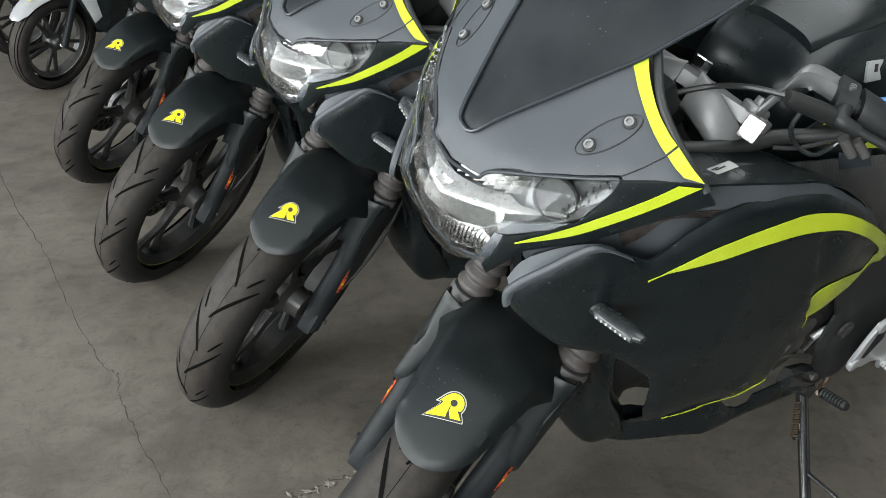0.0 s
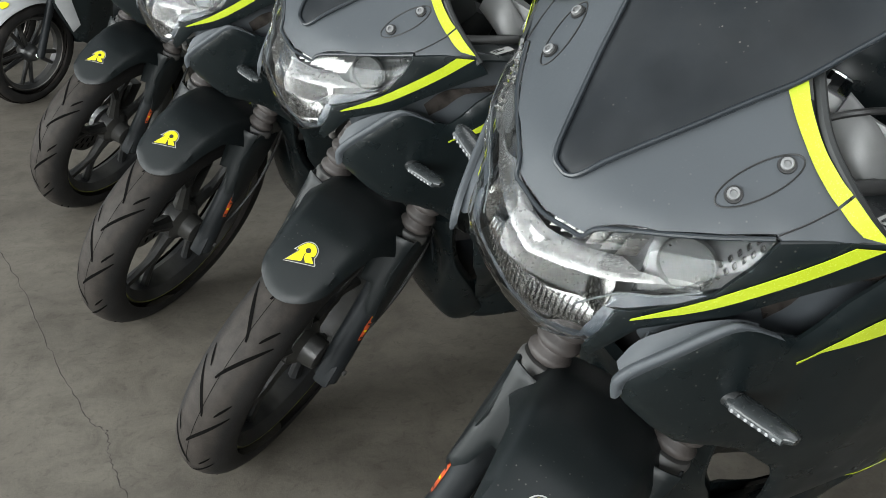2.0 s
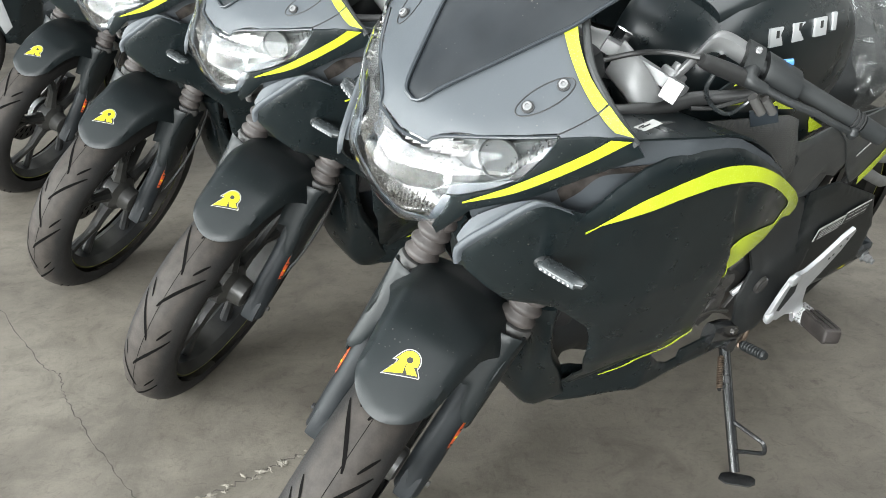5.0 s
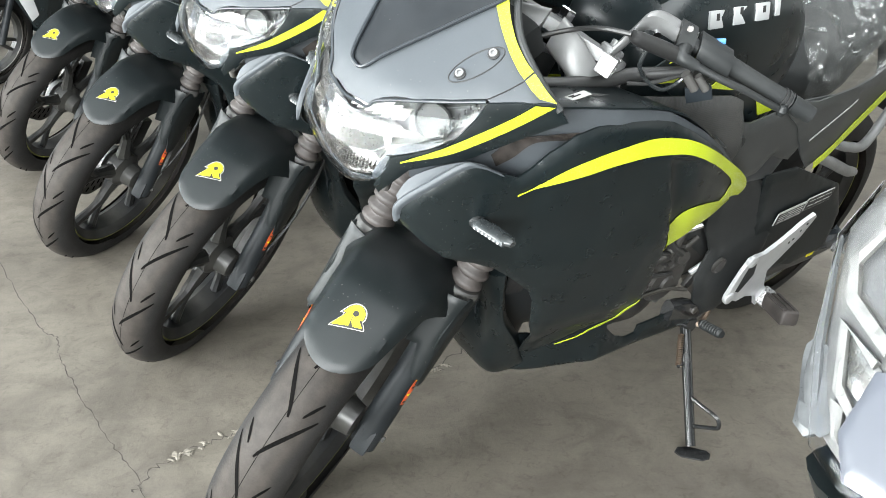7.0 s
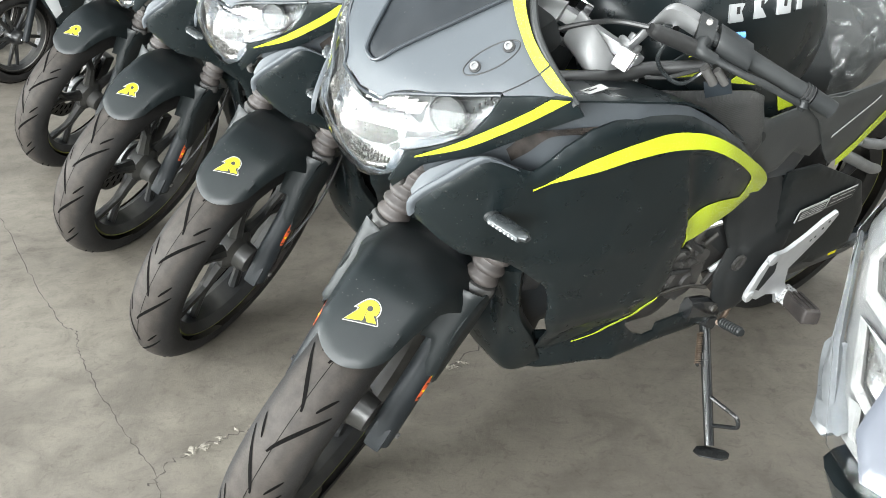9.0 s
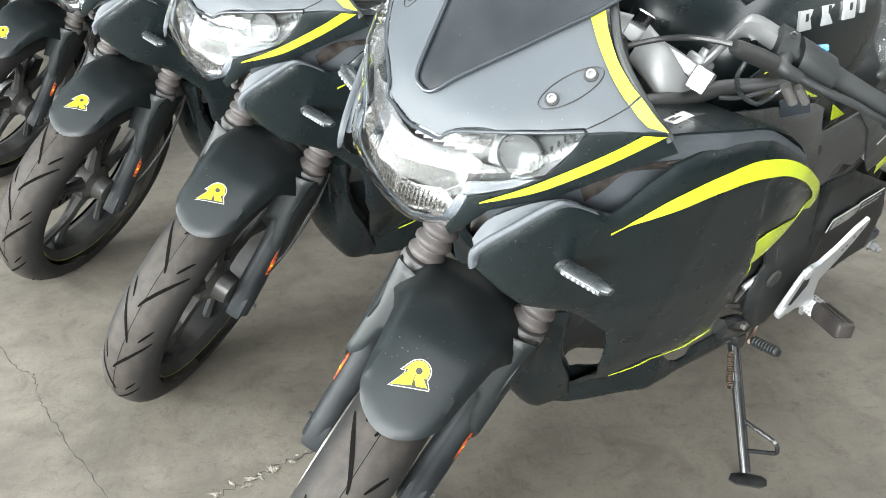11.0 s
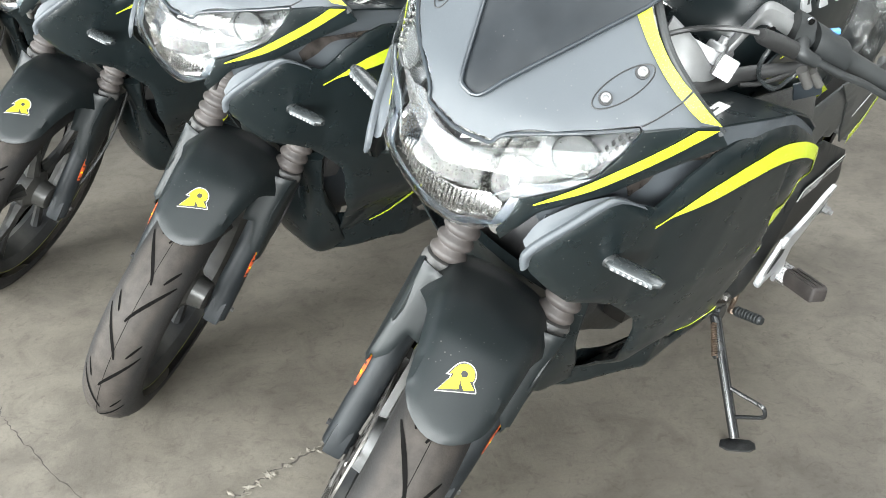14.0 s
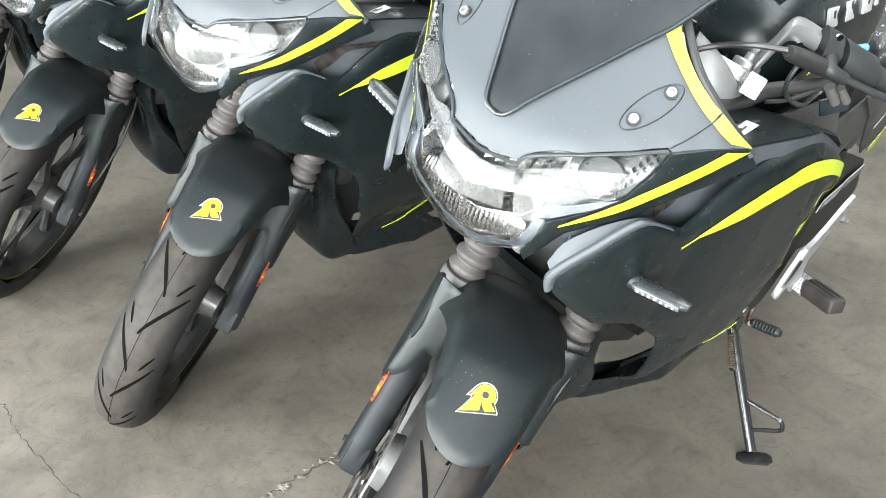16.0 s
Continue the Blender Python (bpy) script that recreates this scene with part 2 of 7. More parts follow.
def tube(pts, r, seg=10, n=6, smooth_path=True):
    return bm_tube(bmesh.new(), pts, r, seg, n, smooth_path)


def bm_lathe(bm, prof, origin, axis, seg=32):
    """Turns a profile of (along, radius) round an axis."""
    o, d = Vector(origin), Vector(axis).normalized()
    s = d.orthogonal().normalized()
    u = d.cross(s)
    rings = [[bm.verts.new(o + d * a + (s * math.cos(t) + u * math.sin(t)) * max(r, 1e-5)) for t in (2 * math.pi * j / seg for j in range(seg))] for a, r in prof]
    for a, b in zip(rings, rings[1:]):
        for j in range(seg):
            bm.faces.new((a[j], a[(j + 1) % seg], b[(j + 1) % seg], b[j]))
    if prof[0][1] > 1e-4:
        bm.faces.new(rings[0][::-1])
    if prof[-1][1] > 1e-4:
        bm.faces.new(rings[-1])
    return bm


def lathe(prof, origin, axis, seg=32):
    return bm_lathe(bmesh.new(), prof, origin, axis, seg)


def bm_box(bm, size, m=Matrix(), bevel=0.0):
    v = bmesh.ops.create_cube(bm, size=1, matrix=m @ Matrix.Diagonal((*size, 1)))["verts"]
    if bevel:
        e = list({e for q in v for e in q.link_edges})
        bmesh.ops.bevel(bm, geom=e, offset=bevel, segments=2, profile=0.7, affect="EDGES")
    return bm


def box(size, m=Matrix(), bevel=0.004):
    return bm_box(bmesh.new(), size, m, bevel)


def prism(outline, depth, m=Matrix(), bevel=0.0):
    """A plate: a flat outline in x, y of the pose m, with a depth along its z."""
    bm = bmesh.new()
    low = [bm.verts.new(m @ Vector((x, y, -depth / 2))) for x, y in outline]
    high = [bm.verts.new(m @ Vector((x, y, depth / 2))) for x, y in outline]
    f1, f2 = bm.faces.new(low[::-1]), bm.faces.new(high)
    k = len(outline)
    for i in range(k):
        bm.faces.new((low[i], low[(i + 1) % k], high[(i + 1) % k], high[i]))
    if bevel:
        bmesh.ops.bevel(bm, geom=list(f1.edges) + list(f2.edges), offset=bevel, segments=2, profile=0.7, affect="EDGES")
    return bm


def inside(poly, x, y):
    c = False
    for i in range(len(poly)):
        (x1, y1), (x2, y2) = poly[i - 1], poly[i]
        if (y1 > y) != (y2 > y) and x < (x2 - x1) * (y - y1) / (y2 - y1) + x1:
            c = not c
    return c


def resample(outline, step, closed=True):
    out, k = [], len(outline)
    for i in range(k if closed else k - 1):
        a, b = Vector(outline[i]), Vector(outline[(i + 1) % k])
        n = max(1, round((b - a).length / step))
        out += [tuple(a.lerp(b, j / n)) for j in range(n)]
    return out


def panel(outline, surf, step=0.014, thick=0.003, roll=0.004, edge=0.012, ratio=(1, 1)):
    """A moulded shell: a flat outline laid on surf(u, v), with its rim rolled inwards and a thickness."""
    rim = resample(outline, step)
    arr = np.array(rim)
    lo, hi = arr.min(0), arr.max(0)
    pts, k = list(rim), len(rim)
    a, b = arr, np.roll(arr, -1, 0)
    seg = b - a
    ll = (seg ** 2).sum(1) + 1e-12

    def gap(x, y):
        t = np.clip(((x - a[:, 0]) * seg[:, 0] + (y - a[:, 1]) * seg[:, 1]) / ll, 0, 1)
        return float(np.sqrt(((a + seg * t[:, None] - (x, y)) ** 2).sum(1).min()))

    gaps = [0.0] * k
    y, row = lo[1] + step / 2, 0
    while y < hi[1]:
        x = lo[0] + (step / 2 if row % 2 else 0)
        while x < hi[0]:
            if inside(rim, x, y):
                g = gap(x, y)
                if g > step * 0.45:
                    pts.append((x, y))
                    gaps.append(g)
            x += step
        y += step * 0.87
        row += 1
    vs, _, fs, _, _, _ = geometry.delaunay_2d_cdt([Vector(q) for q in pts], [], [list(range(k))], 1, 1e-6)
    bm = bmesh.new()
    pos, nor = [], []
    e = 0.002
    for i, q in enumerate(vs):
        u, v = q
        p = Vector(surf(u, v))
        n = (Vector(surf(u + e, v)) - Vector(surf(u - e, v))).cross(Vector(surf(u, v + e)) - Vector(surf(u, v - e))).normalized()
        pos.append(p)
        nor.append(n)
    flip = 1
    c = sum((p for p in pos), Vector()) / len(pos)
    if sum(n.dot(Vector((p.x - 0.2, p.y, p.z - 0.6))) for p, n in zip(pos, nor)) < 0:
        flip = -1
    top, low = [], []
    for i, (p, n) in enumerate(zip(pos, nor)):
        n = n * flip
        g = gaps[i] if i < len(gaps) else 0.0
        t = max(0.0, 1 - g / edge)
        p = p - n * roll * t * t
        top.append(bm.verts.new(p))
        low.append(bm.verts.new(p - n * thick))
    for f in fs:
        bm.faces.new([top[i] for i in f])
        bm.faces.new([low[i] for i in f][::-1])
    count = {}
    for f in fs:
        for i in range(len(f)):
            key = (f[i], f[(i + 1) % len(f)])
            count[key] = 1
    for (i, j) in count:
        if (j, i) not in count:
            bm.faces.new((top[i], low[i], low[j], top[j]))
    return bm


def strip(upper, lower, surf, lift=0.0016, n=8, thick=0.0008):
    """A ribbon of vinyl between two edges, laid on surf."""
    a, b = curve3([(u, v, 0) for u, v in upper], n), curve3([(u, v, 0) for u, v in lower], n)
    bm = bmesh.new()
    k, w = max(len(a), len(b)), 5
    a = [a[round(i * (len(a) - 1) / (k - 1))] for i in range(k)]
    b = [b[round(i * (len(b) - 1) / (k - 1))] for i in range(k)]
    e, rows = 0.002, []
    for p, q in zip(a, b):
        row = []
        for j in range(w):
            u, v, _ = p.lerp(q, j / (w - 1))
            s = Vector(surf(u, v))
            nn = (Vector(surf(u + e, v)) - Vector(surf(u - e, v))).cross(Vector(surf(u, v + e)) - Vector(surf(u, v - e))).normalized()
            if nn.dot(Vector((s.x - 0.2, s.y, s.z - 0.6))) < 0:
                nn = -nn
            row.append((bm.verts.new(s + nn * lift), bm.verts.new(s + nn * (lift - thick))))
        rows.append(row)
    for r0, r1 in zip(rows, rows[1:]):
        for j in range(w - 1):
            bm.faces.new((r0[j][0], r0[j + 1][0], r1[j + 1][0], r1[j][0]))
        bm.faces.new((r0[0][0], r1[0][0], r1[0][1], r0[0][1]))
        bm.faces.new((r0[-1][0], r0[-1][1], r1[-1][1], r1[-1][0]))
    return bm


def loft(rings, n=4, closed_ring=True, caps=True):
    """A skin through rings of points, smoothed along and round."""
    fine = [curve3(r, n, closed_ring) for r in rings]
    k = len(fine[0])
    cols = [curve3([r[i] for r in fine], n) for i in range(k)]
    bm = bmesh.new()
    grid = [[bm.verts.new(cols[i][j]) for i in range(k)] for j in range(len(cols[0]))]
    for a, b in zip(grid, grid[1:]):
        for i in range(k if closed_ring else k - 1):
            bm.faces.new((a[i], a[(i + 1) % k], b[(i + 1) % k], b[i]))
    if caps and closed_ring:
        bm.faces.new(grid[0][::-1])
        bm.faces.new(grid[-1])
    return bm


def mirrored(bm):
    """The same mesh on the other side of the machine."""
    other = bm.copy()
    bmesh.ops.scale(other, vec=(1, -1, 1), verts=other.verts)
    bmesh.ops.reverse_faces(other, faces=other.faces)
    return other


def both(name, bm, mat, parent, label="", **kw):
    part(name, mirrored(bm), mat, parent, label, **kw)
    return part(name, bm, mat, parent, label, **kw)

# ---- the hall: concrete floor, and unseen walls and roof that shape the light ----
def concrete():
    m = bpy.data.materials.new("worn_concrete")
    m.use_nodes = True
    n, l = m.node_tree.nodes, m.node_tree.links
    b = n["Principled BSDF"]
    tc = n.new("ShaderNodeTexCoord")

    def noise_tex(scale, detail=6, rough=0.6, dist=0.0):
        q = n.new("ShaderNodeTexNoise")
        q.inputs["Scale"].default_value, q.inputs["Detail"].default_value = scale, detail
        q.inputs["Roughness"].default_value, q.inputs["Distortion"].default_value = rough, dist
        l.new(tc.outputs["Object"], q.inputs["Vector"])
        return q.outputs["Fac"]

    def ramp(fac, stops):
        r = n.new("ShaderNodeValToRGB")
        el = r.color_ramp.elements
        while len(el) < len(stops):
            el.new(0.5)
        for e, (p, c) in zip(el, stops):
            e.position, e.color = p, (*c, 1)
        l.new(fac, r.inputs["Fac"])
        return r.outputs["Color"]

    def mixed(a, bb, fac, kind="MIX"):
        q = n.new("ShaderNodeMix")
        q.data_type, q.blend_type = "RGBA", kind
        if isinstance(fac, float):
            q.inputs["Factor"].default_value = fac
        else:
            l.new(fac, q.inputs["Factor"])
        l.new(a, q.inputs["A"])
        l.new(bb, q.inputs["B"])
        return q.outputs["Result"]

    base = ramp(noise_tex(1.3, 7, 0.62, 0.4), [(0.30, (0.084, 0.074, 0.061)), (0.5, (0.119, 0.106, 0.087)), (0.72, (0.158, 0.143, 0.118))])
    mott = ramp(noise_tex(9, 8, 0.7, 0.8), [(0.3, (0.60, 0.59, 0.57)), (0.52, (1, 1, 1)), (0.75, (1.20, 1.19, 1.17))])
    grain = ramp(noise_tex(160, 4, 0.7), [(0.25, (0.78, 0.78, 0.78)), (0.6, (1.06, 1.06, 1.06))])
    col = mixed(mixed(base, mott, 0.8, "MULTIPLY"), grain, 0.55, "MULTIPLY")
    stain = n.new("ShaderNodeMapRange")
    stain.inputs["From Min"].default_value, stain.inputs["From Max"].default_value = 0.52, 0.68
    stain.inputs["To Max"].default_value = 0.52
    l.new(noise_tex(2.6, 5, 0.55, 1.6), stain.inputs["Value"])
    dark = n.new("ShaderNodeRGB")
    dark.outputs[0].default_value = (0.060, 0.052, 0.043, 1)
    col = mixed(col, dark.outputs[0], stain.outputs["Result"])
    fleck = ramp(noise_tex(34, 9, 0.75, 1.2), [(0.34, (0.62, 0.60, 0.57)), (0.47, (1, 1, 1)), (0.70, (1.0, 1.0, 1.0)), (0.82, (1.22, 1.20, 1.16))])
    col = mixed(col, fleck, 0.75, "MULTIPLY")
    wv = n.new("ShaderNodeTexNoise")
    mp = n.new("ShaderNodeMapping")
    mp.inputs["Rotation"].default_value, mp.inputs["Scale"].default_value = (0, 0, 0.7), (1.0, 9.0, 1.0)
    l.new(tc.outputs["Object"], mp.inputs["Vector"])
    l.new(mp.outputs["Vector"], wv.inputs["Vector"])
    wv.inputs["Scale"].default_value, wv.inputs["Detail"].default_value, wv.inputs["Distortion"].default_value = 5.0, 9, 0.6
    scuff = ramp(wv.outputs["Fac"], [(0.30, (0.70, 0.68, 0.65)), (0.46, (1, 1, 1)), (0.62, (1, 1, 1)), (0.74, (1.16, 1.15, 1.13))])
    col = mixed(col, scuff, 0.18, "MULTIPLY")
    l.new(col, b.inputs["Base Color"])
    rr = n.new("ShaderNodeMapRange")
    rr.inputs["To Min"].default_value, rr.inputs["To Max"].default_value = 0.42, 0.72
    l.new(noise_tex(5, 5), rr.inputs["Value"])
    l.new(rr.outputs["Result"], b.inputs["Roughness"])
    bp = n.new("ShaderNodeBump")
    bp.inputs["Strength"].default_value, bp.inputs["Distance"].default_value = 0.25, 0.003
    l.new(noise_tex(70, 8, 0.7), bp.inputs["Height"])
    l.new(bp.outputs["Normal"], b.inputs["Normal"])
    return m


CONCRETE = concrete()
CRACK = material("dark_crack_grit", (0.055, 0.048, 0.042), 0.9, vary=0.4, scale=40, bump=0.2)
CHIPPED = material("chipped_pale_concrete", (0.155, 0.140, 0.115), 0.9, vary=0.5, scale=60, fine=160, bump=0.6)
PLASTER = material("painted_block_wall", (0.46, 0.46, 0.45), 0.8, vary=0.1, scale=3, fine=120, bump=0.1)
ROOFING = material("corrugated_roof_steel", (0.40, 0.41, 0.42), 0.5, metal=0.3, vary=0.1, scale=4, bump=0.05)

floor = tagged(part("floor", box((24, 24, 0.2), pose(0, 2, -0.1), 0), CONCRETE, smooth=False), "worn grey concrete floor with cracks and dark stains", "floor", kind="structure")


def wall(name, x0, x1, y0, y1, z0, z1):
    ob = part(name, box((x1 - x0, y1 - y0, z1 - z0), pose((x0 + x1) / 2, (y0 + y1) / 2, (z0 + z1) / 2), 0), PLASTER, smooth=False)
    return tagged(ob, "unseen plain block wall, added to close off the hall", "wall", kind="structure")


def joined_wall(name, boxes):
    bm = bmesh.new()
    for x0, x1, y0, y1, z0, z1 in boxes:
        bm_box(bm, (x1 - x0, y1 - y0, z1 - z0), pose((x0 + x1) / 2, (y0 + y1) / 2, (z0 + z1) / 2))
    return tagged(part(name, bm, PLASTER, smooth=False), "unseen block wall, added with an opening for doorway light", "wall", kind="structure")


# added walls, never in view: they hold back light except at the openings
joined_wall("wall_west", [(-6.2, -6.0, -6, -4.6, 0, 5), (-6.2, -6.0, 4.4, 12, 0, 5), (-6.2, -6.0, -4.6, 4.4, 3.7, 5)])
joined_wall("wall_south", [(-6, -5.0, -6.2, -6.0, 0, 5), (3.4, 8, -6.2, -6.0, 0, 5), (-5.0, 3.4, -6.2, -6.0, 3.7, 5)])
wall("wall_east", 8.0, 8.2, -6, 12, 0, 5)
wall("wall_north", -6.2, 8.2, 12.0, 12.2, 0, 5)
# added roof, never in view, left open above the two overhead lamps
roof = bmesh.new()
for x0, x1, y0, y1 in ((-6.2, -4.1, -6.2, 12.2), (-1.9, 0.6, -6.2, 12.2), (3.0, 8.2, -6.2, 12.2), (-4.1, -1.9, -6.2, -1.6), (-4.1, -1.9, 6.4, 12.2), (0.6, 3.0, -6.2, -4.4), (0.6, 3.0, 4.4, 12.2)):
    bm_box(roof, (x1 - x0, y1 - y0, 0.1), pose((x0 + x1) / 2, (y0 + y1) / 2, 5.05))
tagged(part("ceiling", roof, ROOFING, smooth=False), "unseen sheet roof, added with openings above the fill lamps", "ceiling", kind="structure")


def crack(path, width, seed, mat, name, lift=0.0006, jag=0.006, label=""):
    rnd = random.Random(seed)
    pts = curve3([(x * SIZE, y * SIZE, 0) for x, y in path], 14)
    bm, last = bmesh.new(), None
    for i, p in enumerate(pts):
        d = (pts[min(i + 1, len(pts) - 1)] - pts[max(i - 1, 0)]).normalized()
        s = Vector((-d.y, d.x, 0))
        q = p + s * rnd.uniform(-jag, jag)
        w = width * rnd.uniform(0.3, 1.5)
        now = (bm.verts.new(q + s * w + Vector((0, 0, lift))), bm.verts.new(q - s * w * rnd.uniform(0.4, 1.3) + Vector((0, 0, lift))))
        if last:
            bm.faces.new((last[0], last[1], now[1], now[0]))
        last = now
    return part(name, bm, mat, floor, label, smooth=False)


crack([(-1.90, 3.68), (-1.556, 3.134), (-1.324, 2.807), (-1.089, 2.433), (-0.877, 2.121), (-0.808, 2.056), (-0.771, 1.966), (-0.681, 1.816), (-0.535, 1.597), (-0.40, 1.40), (-0.33, 1.1)], 0.0012, 3, CRACK, "crack", jag=0.004, label="thin jagged crack in the concrete")
crack([(-0.42, 1.40), (-0.385, 1.50), (-0.296, 1.575), (-0.19, 1.65), (-0.06, 1.73), (0.156, 1.851), (0.34, 2.03)], 0.0020, 5, CRACK, "crack", jag=0.009)
chip_rnd = random.Random(40)
CHIP_LINE = curve3([(-0.36, 1.515, 0), (-0.30, 1.565, 0), (-0.235, 1.62, 0), (-0.19, 1.655, 0), (-0.13, 1.69, 0), (-0.06, 1.72, 0), (0.06, 1.79, 0), (0.18, 1.865, 0), (0.24, 1.91, 0)], 12)
for k in range(64):
    c = CHIP_LINE[chip_rnd.randrange(len(CHIP_LINE))]
    big = 1.0 if c.x < -0.10 or c.x > 0.13 else 0.55
    x, y = (c.x + chip_rnd.uniform(-0.014, 0.014)) * SIZE, (c.y + chip_rnd.uniform(-0.013, 0.013)) * SIZE
    r = chip_rnd.choice((0.004, 0.006, 0.008, 0.011, 0.015)) * big
    bm = bmesh.new()
    a0, turn = chip_rnd.uniform(0, 6), chip_rnd.uniform(0, 3)
    ring = []
    for q in range(13):
        t, rr = a0 + q * 0.4833, r * chip_rnd.uniform(0.45, 1.3)
        u, v = rr * math.cos(t), rr * 0.55 * math.sin(t)
        ring.append(bm.verts.new((x + u * math.cos(turn) - v * math.sin(turn), y + u * math.sin(turn) + v * math.cos(turn), 0.0011 + 0.00002 * k)))
    top = bm.verts.new((x, y, 0.0016 + 0.06 * r + 0.00002 * k))
    for q in range(13):
        bm.faces.new((ring[q], ring[(q + 1) % 13], top))
    part("chip", bm, CHIPPED, floor, smooth=False)

# ---- the motorcycle, standing upright: x ahead, y to its left, z up, origin between the wheels ----
RAKE, STEER = radians(25), radians(28)
AXLE, FORK = Vector((0.700, 0, 0.318)), Vector((0.685, 0, 0.295))
UPF, FWD = Vector((-math.sin(RAKE), 0, math.cos(RAKE))), Vector((math.cos(RAKE), 0, math.sin(RAKE)))
PIVOT = FORK - FWD * 0.045


def steering(angle):
    return Matrix.Translation(PIVOT) @ Matrix.Rotation(angle, 4, UPF) @ Matrix.Translation(-PIVOT)


STEERED = steering(STEER)


def fork_at(along, ahead, y=0.0):
    p = FORK + UPF * along + FWD * ahead
    return Vector((p.x, y, p.z))


def side_y(x, z, swell=1.0):
    y = float(np.interp(z, [0.2, 0.3, 0.45, 0.6, 0.75, 0.9, 1.1], [0.10, 0.125, 0.165, 0.205, 0.232, 0.24, 0.25]))
    flare = float(np.interp(x, [-0.2, 0.0, 0.14, 0.28, 0.40], [0.32, 0.28, 0.25, -0.08, 0.0]))
    ridge = float(np.interp(x, [-0.2, -0.06, 0.05, 0.13, 0.2, 0.26, 0.4, 0.54, 0.62, 0.72], [-0.018, 0.000, 0.022, 0.033, 0.046, 0.045, 0.03, 0.004, 0.006, 0.0])) * float(np.interp(z, [0.25, 0.35, 0.45, 0.53, 0.578, 0.75, 0.939, 1.05], [0.0, 0.05, 0.45, 1.2, 1.4, 1.2, 1.0, 0.8]))
    return y - 1.2 * max(0.0, x - 0.45) ** 2 + max(0.0, 0.6 - z) * flare + swell * ridge


def nose_z(x, y):
    d = x - 0.70
    z = 1.045 - 0.92 * d - (18 * d * d if d > 0 else 0.0) - 1.5 * y * y
    return z - (0.35 * (0.52 - x) ** 2 if x < 0.52 else 0.0)


def on_nose(x, y):
    return (x, y, nose_z(x, y))


def on_screen(x, y):
    return (x, y, nose_z(x, y) + 0.006 + 0.03 * max(0.0, 0.6 - x))


def cowl_y(x, z):
    return 0.124 - 0.766 * (x - 0.712) + 0.097 * (z - 0.933)


def on_cowl(x, z):
    return (x, cowl_y(x, z), z)


def lens_x(y, z):
    a = abs(y)
    b = max(0.0, a - 0.03) * float(np.clip((z - 0.90) / 0.05, 0, 1))
    z = z - 0.30 * b
    xc = -0.16 * b - 0.4 * b * b + float(np.interp(z, [0.82, 0.845, 0.875, 0.900, 0.915, 0.930, 0.975, 1.0, 1.02, 1.06, 1.1], [0.722, 0.744, 0.762, 0.770, 0.771, 0.767, 0.749, 0.732, 0.714, 0.680, 0.645]))
    return xc - 0.010 - (2.2 * a * a if a < 0.07 else 0.01078 + (a - 0.07) * 0.30)


def on_lens(y, z):
    return (lens_x(y, z), y, z)


def fender_point(deg, y):
    a = radians(deg)
    r = float(np.interp(deg, [50, 56, 62, 68, 74, 82, 92, 104, 118], [0.350, 0.354, 0.361, 0.370, 0.380, 0.391, 0.398, 0.396, 0.380]))
    fold = float(np.interp(deg, [56, 62, 74, 92, 118], [0.062, 0.066, 0.072, 0.082, 0.094]))
    side = max(0.0, abs(y) - fold + 0.014)
    r -= 1.6 * y * y + 1.5 * side * side / (side + 0.016)
    return (FORK.x + r * math.cos(a), y, FORK.z + r * math.sin(a))


def on_fender(u, y):
    """u is the arc in metres on a radius of 0.385 from the vertical, to the front."""
    return fender_point(90 - math.degrees(u / 0.385), y)


